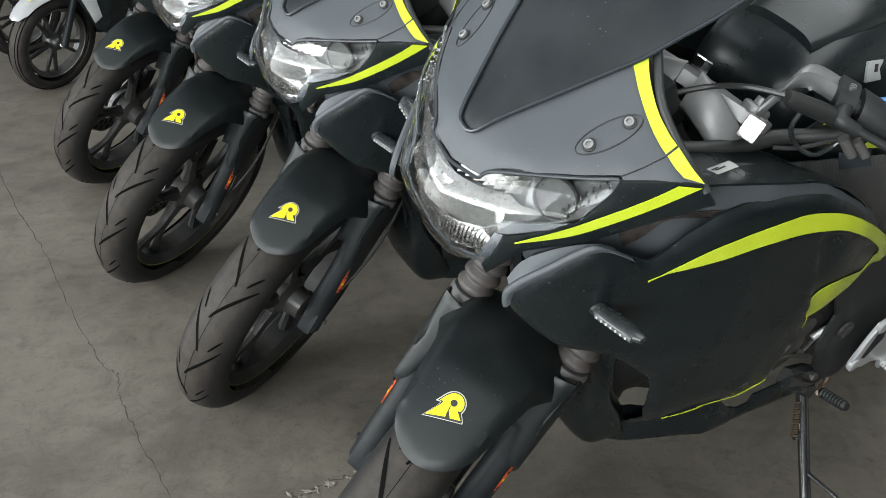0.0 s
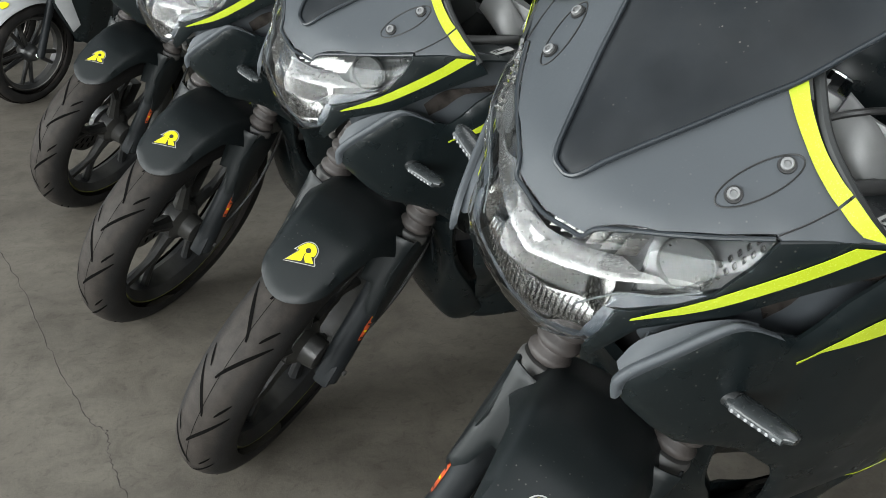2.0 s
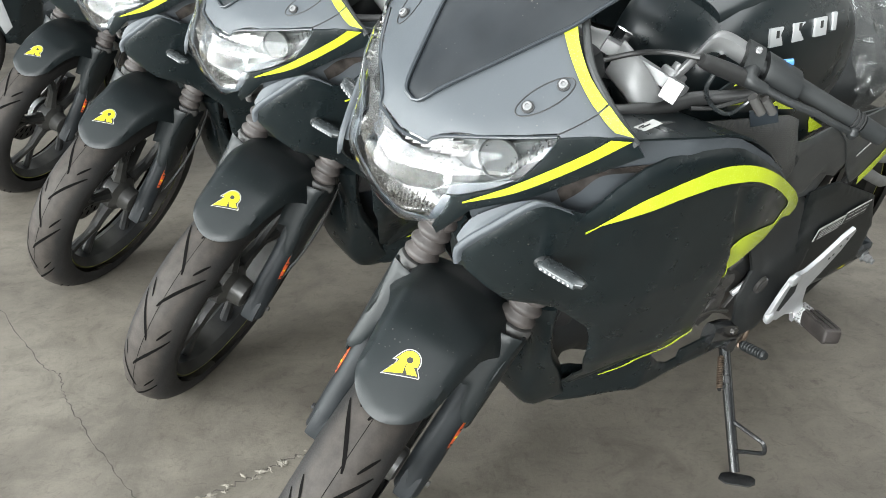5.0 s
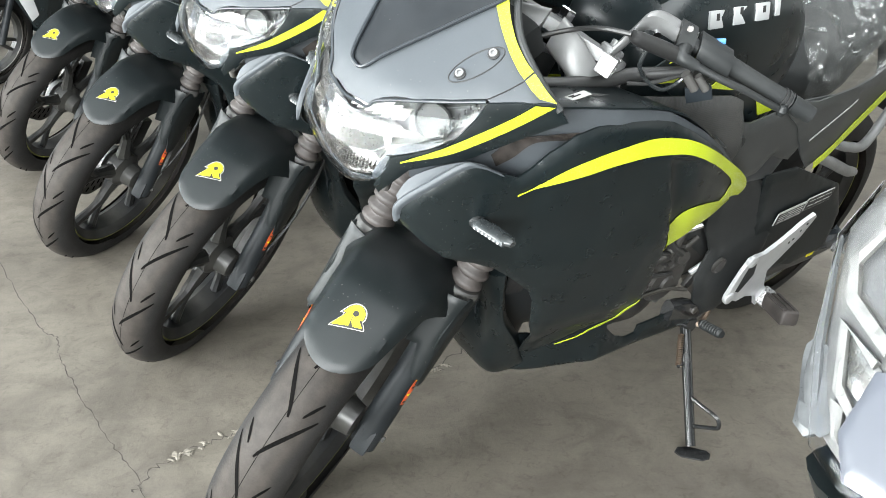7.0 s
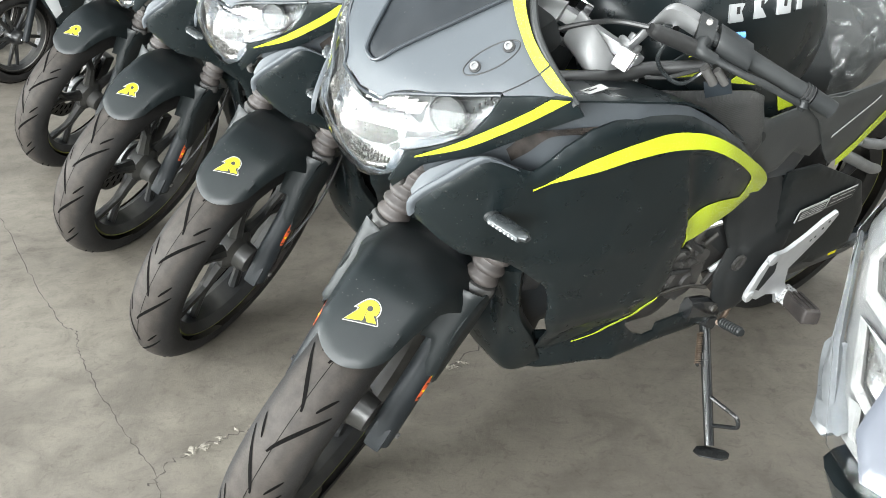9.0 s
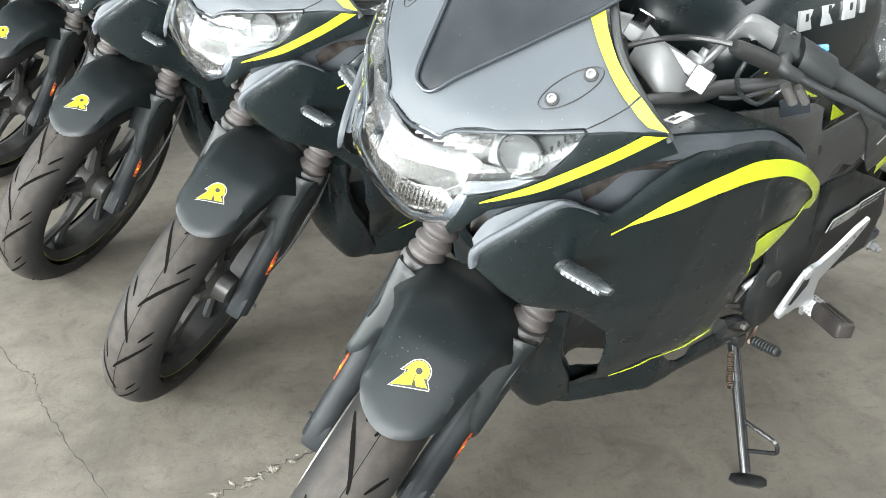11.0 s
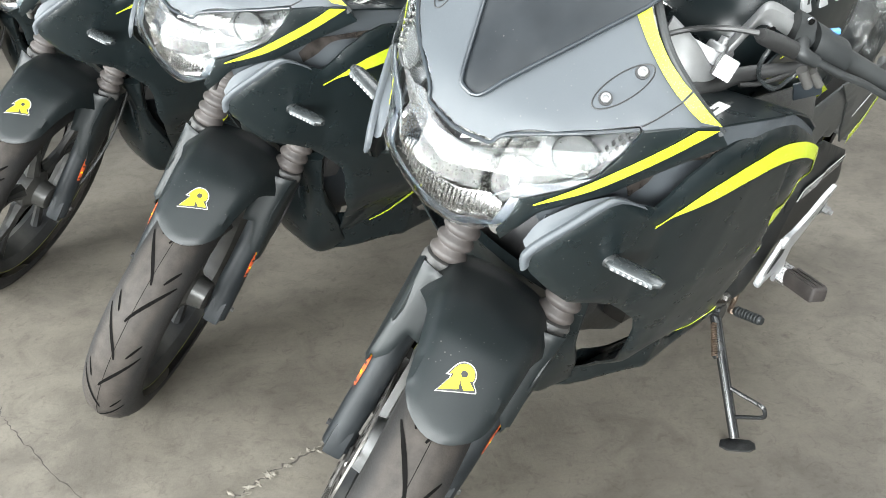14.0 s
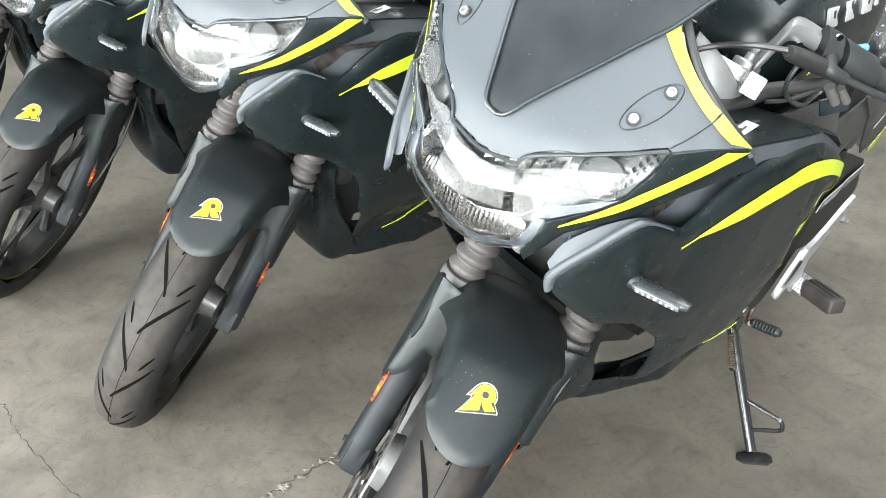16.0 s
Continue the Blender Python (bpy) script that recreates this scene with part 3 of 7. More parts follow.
def wheel(parent, axle, radius, width, rim_r, name, label, grooved, m):
    """A tyre with slanting grooves, laid on as dark strips, on a cast wheel of forked spokes."""
    holder = part(name, wheel_rim(axle, rim_r, width), RIM, parent, label, m=m)
    for i in range(5):
        t = radians(72 * i + 20)

        def at(r, da):
            return Vector((axle.x + r * math.cos(t + da), axle.y, axle.z + r * math.sin(t + da)))

        sp = bmesh.new()
        bm_tube(sp, [at(0.044, 0), at(0.090, 0.02), at(0.128, 0.03)], [0.024, 0.017, 0.016], 8, 4)
        bm_tube(sp, [at(0.115, 0.02), at(0.155, 0.13), at(rim_r - 0.016, 0.30)], [0.015, 0.012, 0.015], 8, 5)
        bm_tube(sp, [at(0.115, 0.04), at(0.155, -0.06), at(rim_r - 0.016, -0.17)], [0.015, 0.012, 0.015], 8, 5)
        part("spoke", sp, RIM, holder)
    hub = bmesh.new()
    bm_lathe(hub, [(-0.066, 0.026), (-0.062, 0.033), (-0.032, 0.038), (-0.018, 0.056), (0.018, 0.056), (0.032, 0.038), (0.064, 0.033), (0.068, 0.026)], axle, (0, 1, 0), 28)
    part("hub", hub, RIM, holder)
    part("hub_ring", lathe([(-0.058, 0.030), (-0.056, 0.047), (-0.036, 0.051), (-0.033, 0.040)], axle, (0, 1, 0), 30), ALLOY, holder, "bright machined hub ring")
    for i in range(5):
        t = radians(72 * i + 56)
        part("hub_bolt", lathe([(-0.062, 0.0055), (-0.056, 0.006)], (axle.x + 0.039 * math.cos(t), axle.y, axle.z + 0.039 * math.sin(t)), (0, 1, 0), 8), STEEL, holder)
    seg, cross = (180, 26) if grooved else (96, 18)
    prof = []
    for j in range(cross + 1):
        w = -1 + 2 * j / cross
        a = w * radians(104)
        y = width / 2 * math.sin(a) / math.sin(radians(90)) * (1.0 if abs(a) < math.pi / 2 else 1)
        r = radius - 0.058 * (1 - math.cos(a)) * (1.0 if abs(a) < math.pi / 2 else 1.06)
        prof.append((y, r, w))

    bm = bmesh.new()
    rings = []
    for i in range(seg):
        deg = 360 * i / seg
        c, s = math.cos(radians(deg)), math.sin(radians(deg))
        ring = []
        for y, r, w in prof:
            ring.append(bm.verts.new((axle.x + r * c, axle.y + y, axle.z + r * s)))
        rings.append(ring)
    for i in range(seg):
        a, b = rings[i], rings[(i + 1) % seg]
        for j in range(cross):
            bm.faces.new((a[j], a[j + 1], b[j + 1], b[j]))
    part("tyre", bm, RUBBER, holder, "dusty black tyre with slanting grooves" if grooved else "black road tyre")
    if grooved:
        def crown(deg, w, lift):
            a = w * radians(104)
            y, r = width / 2 * math.sin(a), radius - 0.058 * (1 - math.cos(a))
            n = Vector((math.cos(a) * math.cos(radians(deg)), math.sin(a), math.cos(a) * math.sin(radians(deg))))
            return Vector((axle.x + r * math.cos(radians(deg)), axle.y + y, axle.z + r * math.sin(radians(deg)))) + n * lift

        # nothing is cut: near-black strips on the crown give the grooves their shade
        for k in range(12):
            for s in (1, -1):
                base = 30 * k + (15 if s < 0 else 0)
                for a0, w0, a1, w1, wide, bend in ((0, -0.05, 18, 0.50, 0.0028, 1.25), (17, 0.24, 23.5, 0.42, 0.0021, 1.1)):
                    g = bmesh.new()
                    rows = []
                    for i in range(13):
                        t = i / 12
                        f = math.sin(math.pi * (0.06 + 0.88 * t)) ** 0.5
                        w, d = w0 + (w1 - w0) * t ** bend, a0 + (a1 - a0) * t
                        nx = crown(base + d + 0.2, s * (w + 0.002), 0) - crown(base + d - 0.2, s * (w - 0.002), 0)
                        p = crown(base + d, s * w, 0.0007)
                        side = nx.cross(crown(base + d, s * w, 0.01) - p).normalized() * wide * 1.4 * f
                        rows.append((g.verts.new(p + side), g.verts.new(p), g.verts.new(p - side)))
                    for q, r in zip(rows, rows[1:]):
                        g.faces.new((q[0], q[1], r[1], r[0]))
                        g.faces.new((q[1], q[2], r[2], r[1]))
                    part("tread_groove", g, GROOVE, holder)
        line = bmesh.new()
        rows = [[line.verts.new(crown(i * 2, w, 0.0006)) for w in (-0.005, 0.005)] for i in range(180)]
        for i in range(180):
            line.faces.new((rows[i][0], rows[i][1], rows[(i + 1) % 180][1], rows[(i + 1) % 180][0]))
        part("mould_line", line, GROOVE, holder)
    for s in (1, -1):
        st = bmesh.new()
        ra = [[st.verts.new((axle.x + r * math.cos(t), axle.y + s * (width * 0.36 + d), axle.z + r * math.sin(t))) for r, d in ((rim_r + 0.0008, 0.0004), (rim_r - 0.0005, 0.0022), (rim_r - 0.0028, 0.0022))] for t in (2 * math.pi * i / 96 for i in range(96))]
        for i in range(96):
            for j in range(2):
                st.faces.new((ra[i][j], ra[i][j + 1], ra[(i + 1) % 96][j + 1], ra[(i + 1) % 96][j]))
        part("rim_stripe", st, RIM_TAPE, holder, "thin yellow rim tape")
    return holder


def wheel_rim(axle, rim_r, width):
    h = width * 0.36
    bm = bmesh.new()
    # barrel with flanges
    prof = [(-h, rim_r + 0.004), (-h - 0.002, rim_r - 0.004), (-h + 0.006, rim_r - 0.012), (-h + 0.018, rim_r - 0.024), (h - 0.018, rim_r - 0.024), (h - 0.006, rim_r - 0.012), (h + 0.002, rim_r - 0.004), (h, rim_r + 0.004), (h - 0.01, rim_r - 0.004), (0, rim_r - 0.012), (-h + 0.01, rim_r - 0.004), (-h, rim_r + 0.004)]
    seg = 72
    rings = [[bm.verts.new((axle.x + r * math.cos(t), axle.y + y, axle.z + r * math.sin(t))) for t in (2 * math.pi * j / seg for j in range(seg))] for y, r in prof[:-1]]
    k = len(rings)
    for i in range(k):
        a, b = rings[i], rings[(i + 1) % k]
        for j in range(seg):
            bm.faces.new((a[j], a[(j + 1) % seg], b[(j + 1) % seg], b[j]))
    return bm


def badge(parent, surf, u0, v0, s, m):
    """A flat two-part emblem: a winged wedge and a ring-shaped head, pale-rimmed; drawn as plain shapes."""
    def put(pts, lift, mat, name, label=""):
        poly = [(u0 - s * (y * 0.91 + x * 0.42), v0 + s * (x * 0.91 - y * 0.42)) for x, y in pts]
        bm = bmesh.new()
        rim = resample(poly, s * 0.06)
        vs, _, fs, *_ = geometry.delaunay_2d_cdt([Vector(q) for q in rim], [], [list(range(len(rim)))], 1, 1e-6)
        vv = []
        e = 0.002
        for q in vs:
            p = Vector(surf(*q))
            n = (Vector(surf(q[0] + e, q[1])) - Vector(surf(q[0] - e, q[1]))).cross(Vector(surf(q[0], q[1] + e)) - Vector(surf(q[0], q[1] - e))).normalized()
            if n.dot(p - AXLE) < 0:
                n = -n
            vv.append(bm.verts.new(p + n * lift))
        for f in fs:
            bm.faces.new([vv[i] for i in f])
        return part(name, bm, mat, parent, label, smooth=False, m=m)

    def arc(cx, cy, r, a0, a1, n=12):
        return [(cx + r * math.cos(radians(a0 + (a1 - a0) * i / n)), cy + r * math.sin(radians(a0 + (a1 - a0) * i / n))) for i in range(n + 1)]

    rim = [(-0.585, -0.352), (-0.20, 0.02), (-0.16, 0.10), (-0.30, 0.12), (-0.08, 0.34)] + arc(0.22, 0.12, 0.36, 130, -40) + [(0.580, -0.33), (0.56, -0.385)]
    put(rim, 0.0010, WHITE, "badge_rim", "pale sticker rim")
    ink = [(-0.55, -0.335), (-0.17, 0.035), (-0.13, 0.125), (-0.24, 0.135), (-0.06, 0.315)] + arc(0.22, 0.12, 0.325, 128, -40) + [(0.545, -0.32), (0.53, -0.365)]
    put(ink, 0.0016, INK, "badge_shadow", "black sticker outline")
    put([(-0.50, -0.30), (-0.12, 0.05), (-0.08, 0.135), (-0.18, 0.15), (-0.04, 0.29)] + arc(0.22, 0.12, 0.295, 126, -38) + [(0.36, -0.06), (0.50, -0.30), (0.20, -0.30), (0.10, -0.06), (0.06, -0.28)], 0.0022, BADGE_YELLOW, "badge_face", "bright yellow emblem shape")
    put(arc(0.22, 0.13, 0.10, 0, 330, 14), 0.0028, INK, "badge_hole", "black dot in the emblem")
    put([(0.085, -0.29), (0.11, -0.02), (0.14, 0.04), (0.155, 0.02), (0.125, -0.10), (0.115, -0.29)], 0.0028, INK, "badge_slot")


def bellows(base, top, r):
    d = (top - base)
    L = d.length
    prof, k = [], 6
    for i in range(k):
        for f, rr in ((0.0, 0.80), (0.22, 0.97), (0.42, 1.0), (0.60, 0.97), (0.85, 0.80)):
            prof.append(((i + f) / k * L, r * rr * (1 - 0.10 * i / k)))
    return lathe([(0, r * 0.7)] + prof + [(L, r * 0.7)], base, d, 24)


def front_end(bike):
    m = STEERED
    w = wheel(bike, AXLE, 0.326, 0.120, 0.243, "front_wheel", "black cast front wheel with forked spokes", True, m)
    # brake disc on the right, with slots
    disc = bmesh.new()
    seg = 72
    y0 = -0.066
    rings = []
    for r, y in ((0.085, y0), (0.145, y0), (0.145, y0 - 0.004), (0.085, y0 - 0.004)):
        rings.append([disc.verts.new((AXLE.x + r * (1 + (0.02 * math.sin(9 * t) if r > 0.1 else 0.05 * math.sin(9 * t))) * math.cos(t), y, AXLE.z + r * (1 + (0.02 * math.sin(9 * t) if r > 0.1 else 0.05 * math.sin(9 * t))) * math.sin(t))) for t in (2 * math.pi * j / seg for j in range(seg))])
    for i in range(4):
        a, b = rings[i], rings[(i + 1) % 4]
        for j in range(seg):
            disc.faces.new((a[j], a[(j + 1) % seg], b[(j + 1) % seg], b[j]))
    for i in range(6):
        t = radians(60 * i + 10)
        bm_tube(disc, [(AXLE.x + 0.03 * math.cos(t), y0 - 0.002, AXLE.z + 0.03 * math.sin(t)), (AXLE.x + 0.092 * math.cos(t + 0.25), y0 - 0.002, AXLE.z + 0.092 * math.sin(t + 0.25))], 0.006, 6, 3)
    bd = part("brake_disc", disc, STEEL, w, "wavy steel brake disc")
    # black prisms, a touch proud of the disc, stand in for dark open slots
    for i in range(26):
        t = 2 * math.pi * i / 26
        for r0, r1, da in ((0.096, 0.114, 0.05), (0.120, 0.136, 0.04)):
            tt = t + (0.12 if r0 > 0.1 else 0.0)
            p0 = Vector((AXLE.x + r0 * math.cos(tt), y0 - 0.002, AXLE.z + r0 * math.sin(tt)))
            p1 = Vector((AXLE.x + r1 * math.cos(tt + da), y0 - 0.002, AXLE.z + r1 * math.sin(tt + da)))
            d = (p1 - p0)
            ang = math.atan2(d.z, d.x)
            slot = Matrix.Translation((p0 + p1) / 2) @ Matrix.Rotation(-ang, 4, "Y") @ Matrix.Rotation(radians(90), 4, "X")
            h = d.length / 2
            part("disc_slot", prism([(-h, -0.0024), (-h + 0.002, -0.0036), (h - 0.002, -0.0036), (h, -0.0024), (h, 0.0024), (h - 0.002, 0.0036), (-h + 0.002, 0.0036), (-h, 0.0024)], 0.0048, slot), GROOVE, bd, smooth=False)
    cal = bmesh.new()
    cp = fork_at(0.085, -0.10)
    bm_box(cal, (0.055, 0.050, 0.115), Matrix.Translation((cp.x, -0.075, cp.z)) @ Matrix.Rotation(-RAKE, 4, "Y"), 0.010)
    bm_box(cal, (0.03, 0.02, 0.08), Matrix.Translation((cp.x + 0.045, -0.095, cp.z + 0.01)) @ Matrix.Rotation(-RAKE, 4, "Y"), 0.006)
    part("brake_caliper", cal, ENGINE, bike, "dark brake caliper", m=m)
    for s in (1, -1):
        y = 0.095 * s
        leg = bmesh.new()
        bm_lathe(leg, [(-0.035, 0.020), (-0.030, 0.026), (0.06, 0.0265), (0.10, 0.0255), (0.305, 0.0255), (0.315, 0.030)], fork_at(0.0145, 0.023, y), fork_at(0.330, 0.040, y) - fork_at(0.0145, 0.023, y), 24)
        bm_box(leg, (0.050, 0.036, 0.060), Matrix.Translation(fork_at(0.002, 0.023, y)) @ Matrix.Rotation(-RAKE, 4, "Y"), 0.009)
        lg = part("fork_leg", leg, SLIDER, bike, "black fork leg", m=m)
        bolt = bmesh.new()
        bm_lathe(bolt, [(0, 0.012), (0.008, 0.012), (0.008, 0.009), (0.022, 0.0085), (0.022, 0.006), (0.028, 0.006)], (AXLE.x - 0.004, y + s * 0.004, AXLE.z - 0.004), (0, s, 0), 6)
        part("axle_nut", bolt, ENGINE, lg, "dull steel axle nut")
        cup0, cup1 = fork_at(0.325, 0.040, y), fork_at(0.372, 0.045, y)
        part("dust_seal", lathe([(0, 0.029), (0.006, 0.034), (0.040, 0.0345), (0.046, 0.031), (0.047, 0.027)], cup0, cup1 - cup0, 28), CUP, bike, "grey rubber seal cup", m=m)
        part("fork_bellows", bellows(cup1, fork_at(0.505, 0.052, y), 0.0315), BOOT, bike, "ribbed grey-brown rubber bellows", m=m)
        part("fork_tube", tube([fork_at(0.48, 0.052, y), fork_at(0.66, 0.058, y)], 0.019, 16), ALLOY, bike, m=m)
        # moulded guard in front of the leg
        gu = [(0.365, 0.124), (0.33, 0.121), (0.28, 0.122), (0.21, 0.126), (0.186, 0.127), (0.180, 0.115), (0.200, 0.099), (0.246, 0.087), (0.24, 0.066), (0.30, 0.060), (0.356, 0.066)]
        part("fork_guard", panel(gu, lambda al, yy: fork_at(al, 0.097 - 9.0 * max(0.0, yy - 0.095) ** 2 - 0.08 * (0.30 - al), s * yy), 0.008, 0.003, 0.003, 0.007), DUSTY, bike, "satin grey-black guard over the fork leg", m=m)
        skirt = [(0.362, 0.070), (0.330, 0.092), (0.28, 0.096), (0.235, 0.084), (0.190, 0.062), (0.160, 0.050), (0.150, 0.034), (0.158, 0.014), (0.190, 0.000), (0.25, -0.012), (0.31, -0.022), (0.362, -0.018)]
        part("fork_skirt", panel(skirt, lambda al, ah: fork_at(al, ah, s * (0.130 - 2.2 * (ah - 0.035) ** 2 - 0.010 * (0.36 - al))), 0.010, 0.003, 0.004, 0.010), DUSTY, bike, "satin black skirt over the upper fork leg", m=m)
        part("guard_bolt", lathe([(0, 0.0055), (0.003, 0.005), (0.004, 0.0005)], fork_at(0.198, 0.074, s * 0.116), FWD, 10), ENGINE, bike, m=m)
        # sticker on the lower leg
        st = bmesh.new()
        rows = []
        for i in range(7):
            al = 0.105 + 0.012 * i
            row = []
            for j in range(5):
                t = radians(90 * s + (j - 2) * 7 * (1 - 0.10 * abs(i - 3)) - 24 * s)
                c = fork_at(al, 0.022 + 0.018 * al / 0.335, y)
                row.append(st.verts.new(c + (FWD * math.cos(t) + Vector((0, 1, 0)) * math.sin(t)) * 0.0266))
            rows.append(row)
        for a, b in zip(rows, rows[1:]):
            for j in range(4):
                st.faces.new((a[j], a[j + 1], b[j + 1], b[j]))
        part("fork_sticker", st, RED, bike, "small orange-red flame sticker", m=m)
        for i in range(4):
            bar = bmesh.new()
            al = 0.110 + 0.018 * i
            c = fork_at(al, 0.022 + 0.018 * al / 0.335, y)
            row0, row1 = [], []
            for j in range(4):
                t = radians(90 * s + (j - 1.5) * 5 - 24 * s)
                o = (FWD * math.cos(t) + Vector((0, 1, 0)) * math.sin(t)) * 0.0272
                row0.append(bar.verts.new(c + o))
                row1.append(bar.verts.new(c + o + UPF * 0.005))
            for j in range(3):
                bar.faces.new((row0[j], row0[j + 1], row1[j + 1], row1[j]))
            part("sticker_bar", bar, BADGE_YELLOW if i % 2 else INK, bike, m=m)
    # mudguard
    half = [(0.197, 0.0), (0.196, 0.010), (0.193, 0.020), (0.188, 0.030), (0.181, 0.040), (0.172, 0.050), (0.161, 0.059), (0.148, 0.066), (0.132, 0.071), (0.11, 0.074), (0.074, 0.079), (0.013, 0.088), (-0.03, 0.102), (-0.08, 0.116), (-0.121, 0.116), (-0.150, 0.108), (-0.168, 0.086), (-0.186, 0.064), (-0.192, 0.03), (-0.192, 0.0)]
    outline = half + [(u, -v) for u, v in half[-2:0:-1]]
    part("front_mudguard", panel(outline, on_fender, 0.011, 0.003, 0.003, 0.008), DUSTY, bike, "satin black plastic front mudguard, dusty on top", m=m)
    badge(bike, on_fender, 0.106, -0.010, 0.050, m)
    part("brake_hose", tube([fork_at(0.10, -0.10, -0.085), fork_at(0.20, -0.06, -0.100), fork_at(0.34, -0.030, -0.104), fork_at(0.50, -0.03, -0.090), fork_at(0.60, -0.02, -0.06)], 0.0045, 8), CABLE, bike, "black brake hose", m=m)
    part("speedometer_cable", tube([fork_at(0.02, -0.03, 0.085), fork_at(0.10, -0.055, 0.105), fork_at(0.24, -0.065, 0.118), fork_at(0.40, -0.05, 0.105), fork_at(0.55, -0.02, 0.06)], 0.0042, 8), CABLE, bike, "black speedometer cable", m=m)


def headlight(bike):
    half = [(0.0, 0.985), (0.020, 0.986), (0.040, 0.988), (0.052, 0.991), (0.064, 1.004), (0.110, 1.026), (0.150, 1.042), (0.184, 1.056), (0.188, 1.050), (0.187, 1.026), (0.177, 0.990), (0.148, 0.962), (0.118, 0.939), (0.112, 0.912), (0.104, 0.892), (0.06, 0.858), (0.03, 0.838), (0.0, 0.830)]
    outline = half + [(-y, z) for y, z in half[-2:0:-1]]
    lens = part("headlight_lens", panel(outline, on_lens, 0.010, 0.0025, 0.003, 0.008), LENS, bike, "clear plastic headlight lens")
    lens.visible_shadow = False

    def back(d):
        return lambda y, z: (lens_x(y, z) - d, y, z)

    def whole(pts):
        return pts + [(-y, z) for y, z in pts[::-1] if y > 1e-6]

    bowl = [(y * 0.97, 0.955 + (z - 0.955) * 0.97) for y, z in outline]
    part("headlight_housing", panel(bowl, back(0.062), 0.014, 0.003, 0.0), LAMP_SILVER, bike, "grey silvered headlight housing")
    part("headlight_back", panel(outline, back(0.085), 0.02, 0.004, 0.0), PLASTIC, bike)
    # dark moulded rim along the foot of the lens
    foot = [(0.0, 0.834), (0.03, 0.842), (0.06, 0.861), (0.101, 0.892), (0.109, 0.911), (0.114, 0.936), (0.098, 0.932), (0.094, 0.908), (0.086, 0.884), (0.055, 0.868), (0.03, 0.853), (0.0, 0.848)]
    part("lower_bezel", panel(foot + [(-y, z) for y, z in foot[-2:0:-1]], back(0.008), 0.008, 0.003, 0.002, 0.005), LAMP_BLACK, bike, "dark bezel at the foot of the lamp")
    # black tube along the nose edge draws the shaded gap above the lens
    edge = [on_nose(x, y) for x, y in ((0.633, 0.1825), (0.664, 0.151), (0.690, 0.1205), (0.7235, 0.064), (0.7325, 0.052), (0.735, 0.036), (0.738, 0.0))]
    edge = edge + [(x, -y, z) for x, y, z in edge[-2::-1]]
    part("lens_seal", tube([(x - 0.001, y, z - 0.0045) for x, y, z in edge], 0.0026, 8, 5), LAMP_BLACK, bike, "black line for the shaded gap over the lens")
    # wide low-beam reflector, hollowed towards its middle
    low = whole([(0.0, 0.952), (0.045, 0.958), (0.088, 0.966), (0.095, 0.950), (0.097, 0.930), (0.093, 0.907), (0.085, 0.878), (0.055, 0.862), (0.03, 0.850), (0.0, 0.846)])

    def hollow(y, z):
        r = min(1.0, (abs(abs(y) - 0.046) / 0.052) ** 2 + ((z - 0.905) / 0.06) ** 2)
        return (lens_x(y, z) - 0.014 - 0.040 * (1 - r), y, z)

    part("low_beam_reflector", panel(low, hollow, 0.006, 0.002, 0.0), REFLECTOR, bike, "bright hollowed low-beam reflector")
    band = whole([(0.0, 0.934), (0.05, 0.947), (0.09, 0.957), (0.104, 0.963), (0.125, 0.973), (0.162, 0.990), (0.161, 0.993), (0.122, 0.978), (0.104, 0.974), (0.084, 0.977), (0.045, 0.966), (0.0, 0.958)])
    part("chrome_bar", panel(band, lambda y, z: (lens_x(y, z) - 0.010 - 0.45 * (z - 0.935 - 0.3 * abs(y)), y, z), 0.006, 0.002, 0.0015, 0.004), REFLECTOR, bike, "bright bar across the lamp")
    for s in (1, -1):
        # smoked mask round the high beam
        mk = [(0.092 * s, 1.008), (0.178 * s, 1.046), (0.181 * s, 1.024), (0.170 * s, 0.990), (0.145 * s, 0.968), (0.104 * s, 0.946), (0.100 * s, 0.972)]
        part("lamp_mask", panel(mk, back(0.026), 0.009, 0.003, 0.002), SMOKED, bike, "smoked mask round the high beam")
        lowmk = [(0.100 * s, 0.950), (0.128 * s, 0.962), (0.158 * s, 0.980), (0.168 * s, 0.986), (0.150 * s, 0.966), (0.118 * s, 0.942), (0.101 * s, 0.934)]
        part("lamp_mask", panel(lowmk, back(0.007), 0.008, 0.002, 0.001), LAMP_BLACK, bike, "dark lower edge of the lamp")
        # round high-beam bowl with upright flutes
        c = Vector((lens_x(0.134, 1.002) - 0.010, 0.138 * s, 1.003))
        ax = Vector((0.86, 0.42 * s, 0.12)).normalized()
        part("reflector_bowl", lathe([(-0.034, 0.004), (-0.031, 0.010), (-0.026, 0.016), (-0.017, 0.0215), (-0.006, 0.0250), (0.002, 0.0268), (0.003, 0.0282), (-0.002, 0.0290)], c, ax, 36), SMOKED, bike, "round silvered reflector bowl")
        part("bulb", lathe([(-0.032, 0.005), (-0.016, 0.005), (-0.011, 0.0035), (-0.010, 0.0005)], c, ax, 12), BULB, bike, "small amber-tinted bulb")
        sa = ax.cross(Vector((0, 0, 1))).normalized()
        up = sa.cross(ax).normalized()
        for k in range(9):
            o = 0.0052 * (k - 4)
            h = math.sqrt(max(0.0, 0.0235 ** 2 - o * o))
            q = [c + sa * o + up * (h * f) + ax * (-0.033 + 0.031 * ((o * o + (h * f) ** 2) / 0.0235 ** 2) ** 0.9) for f in (-0.98, -0.6, 0.0, 0.6, 0.98)]
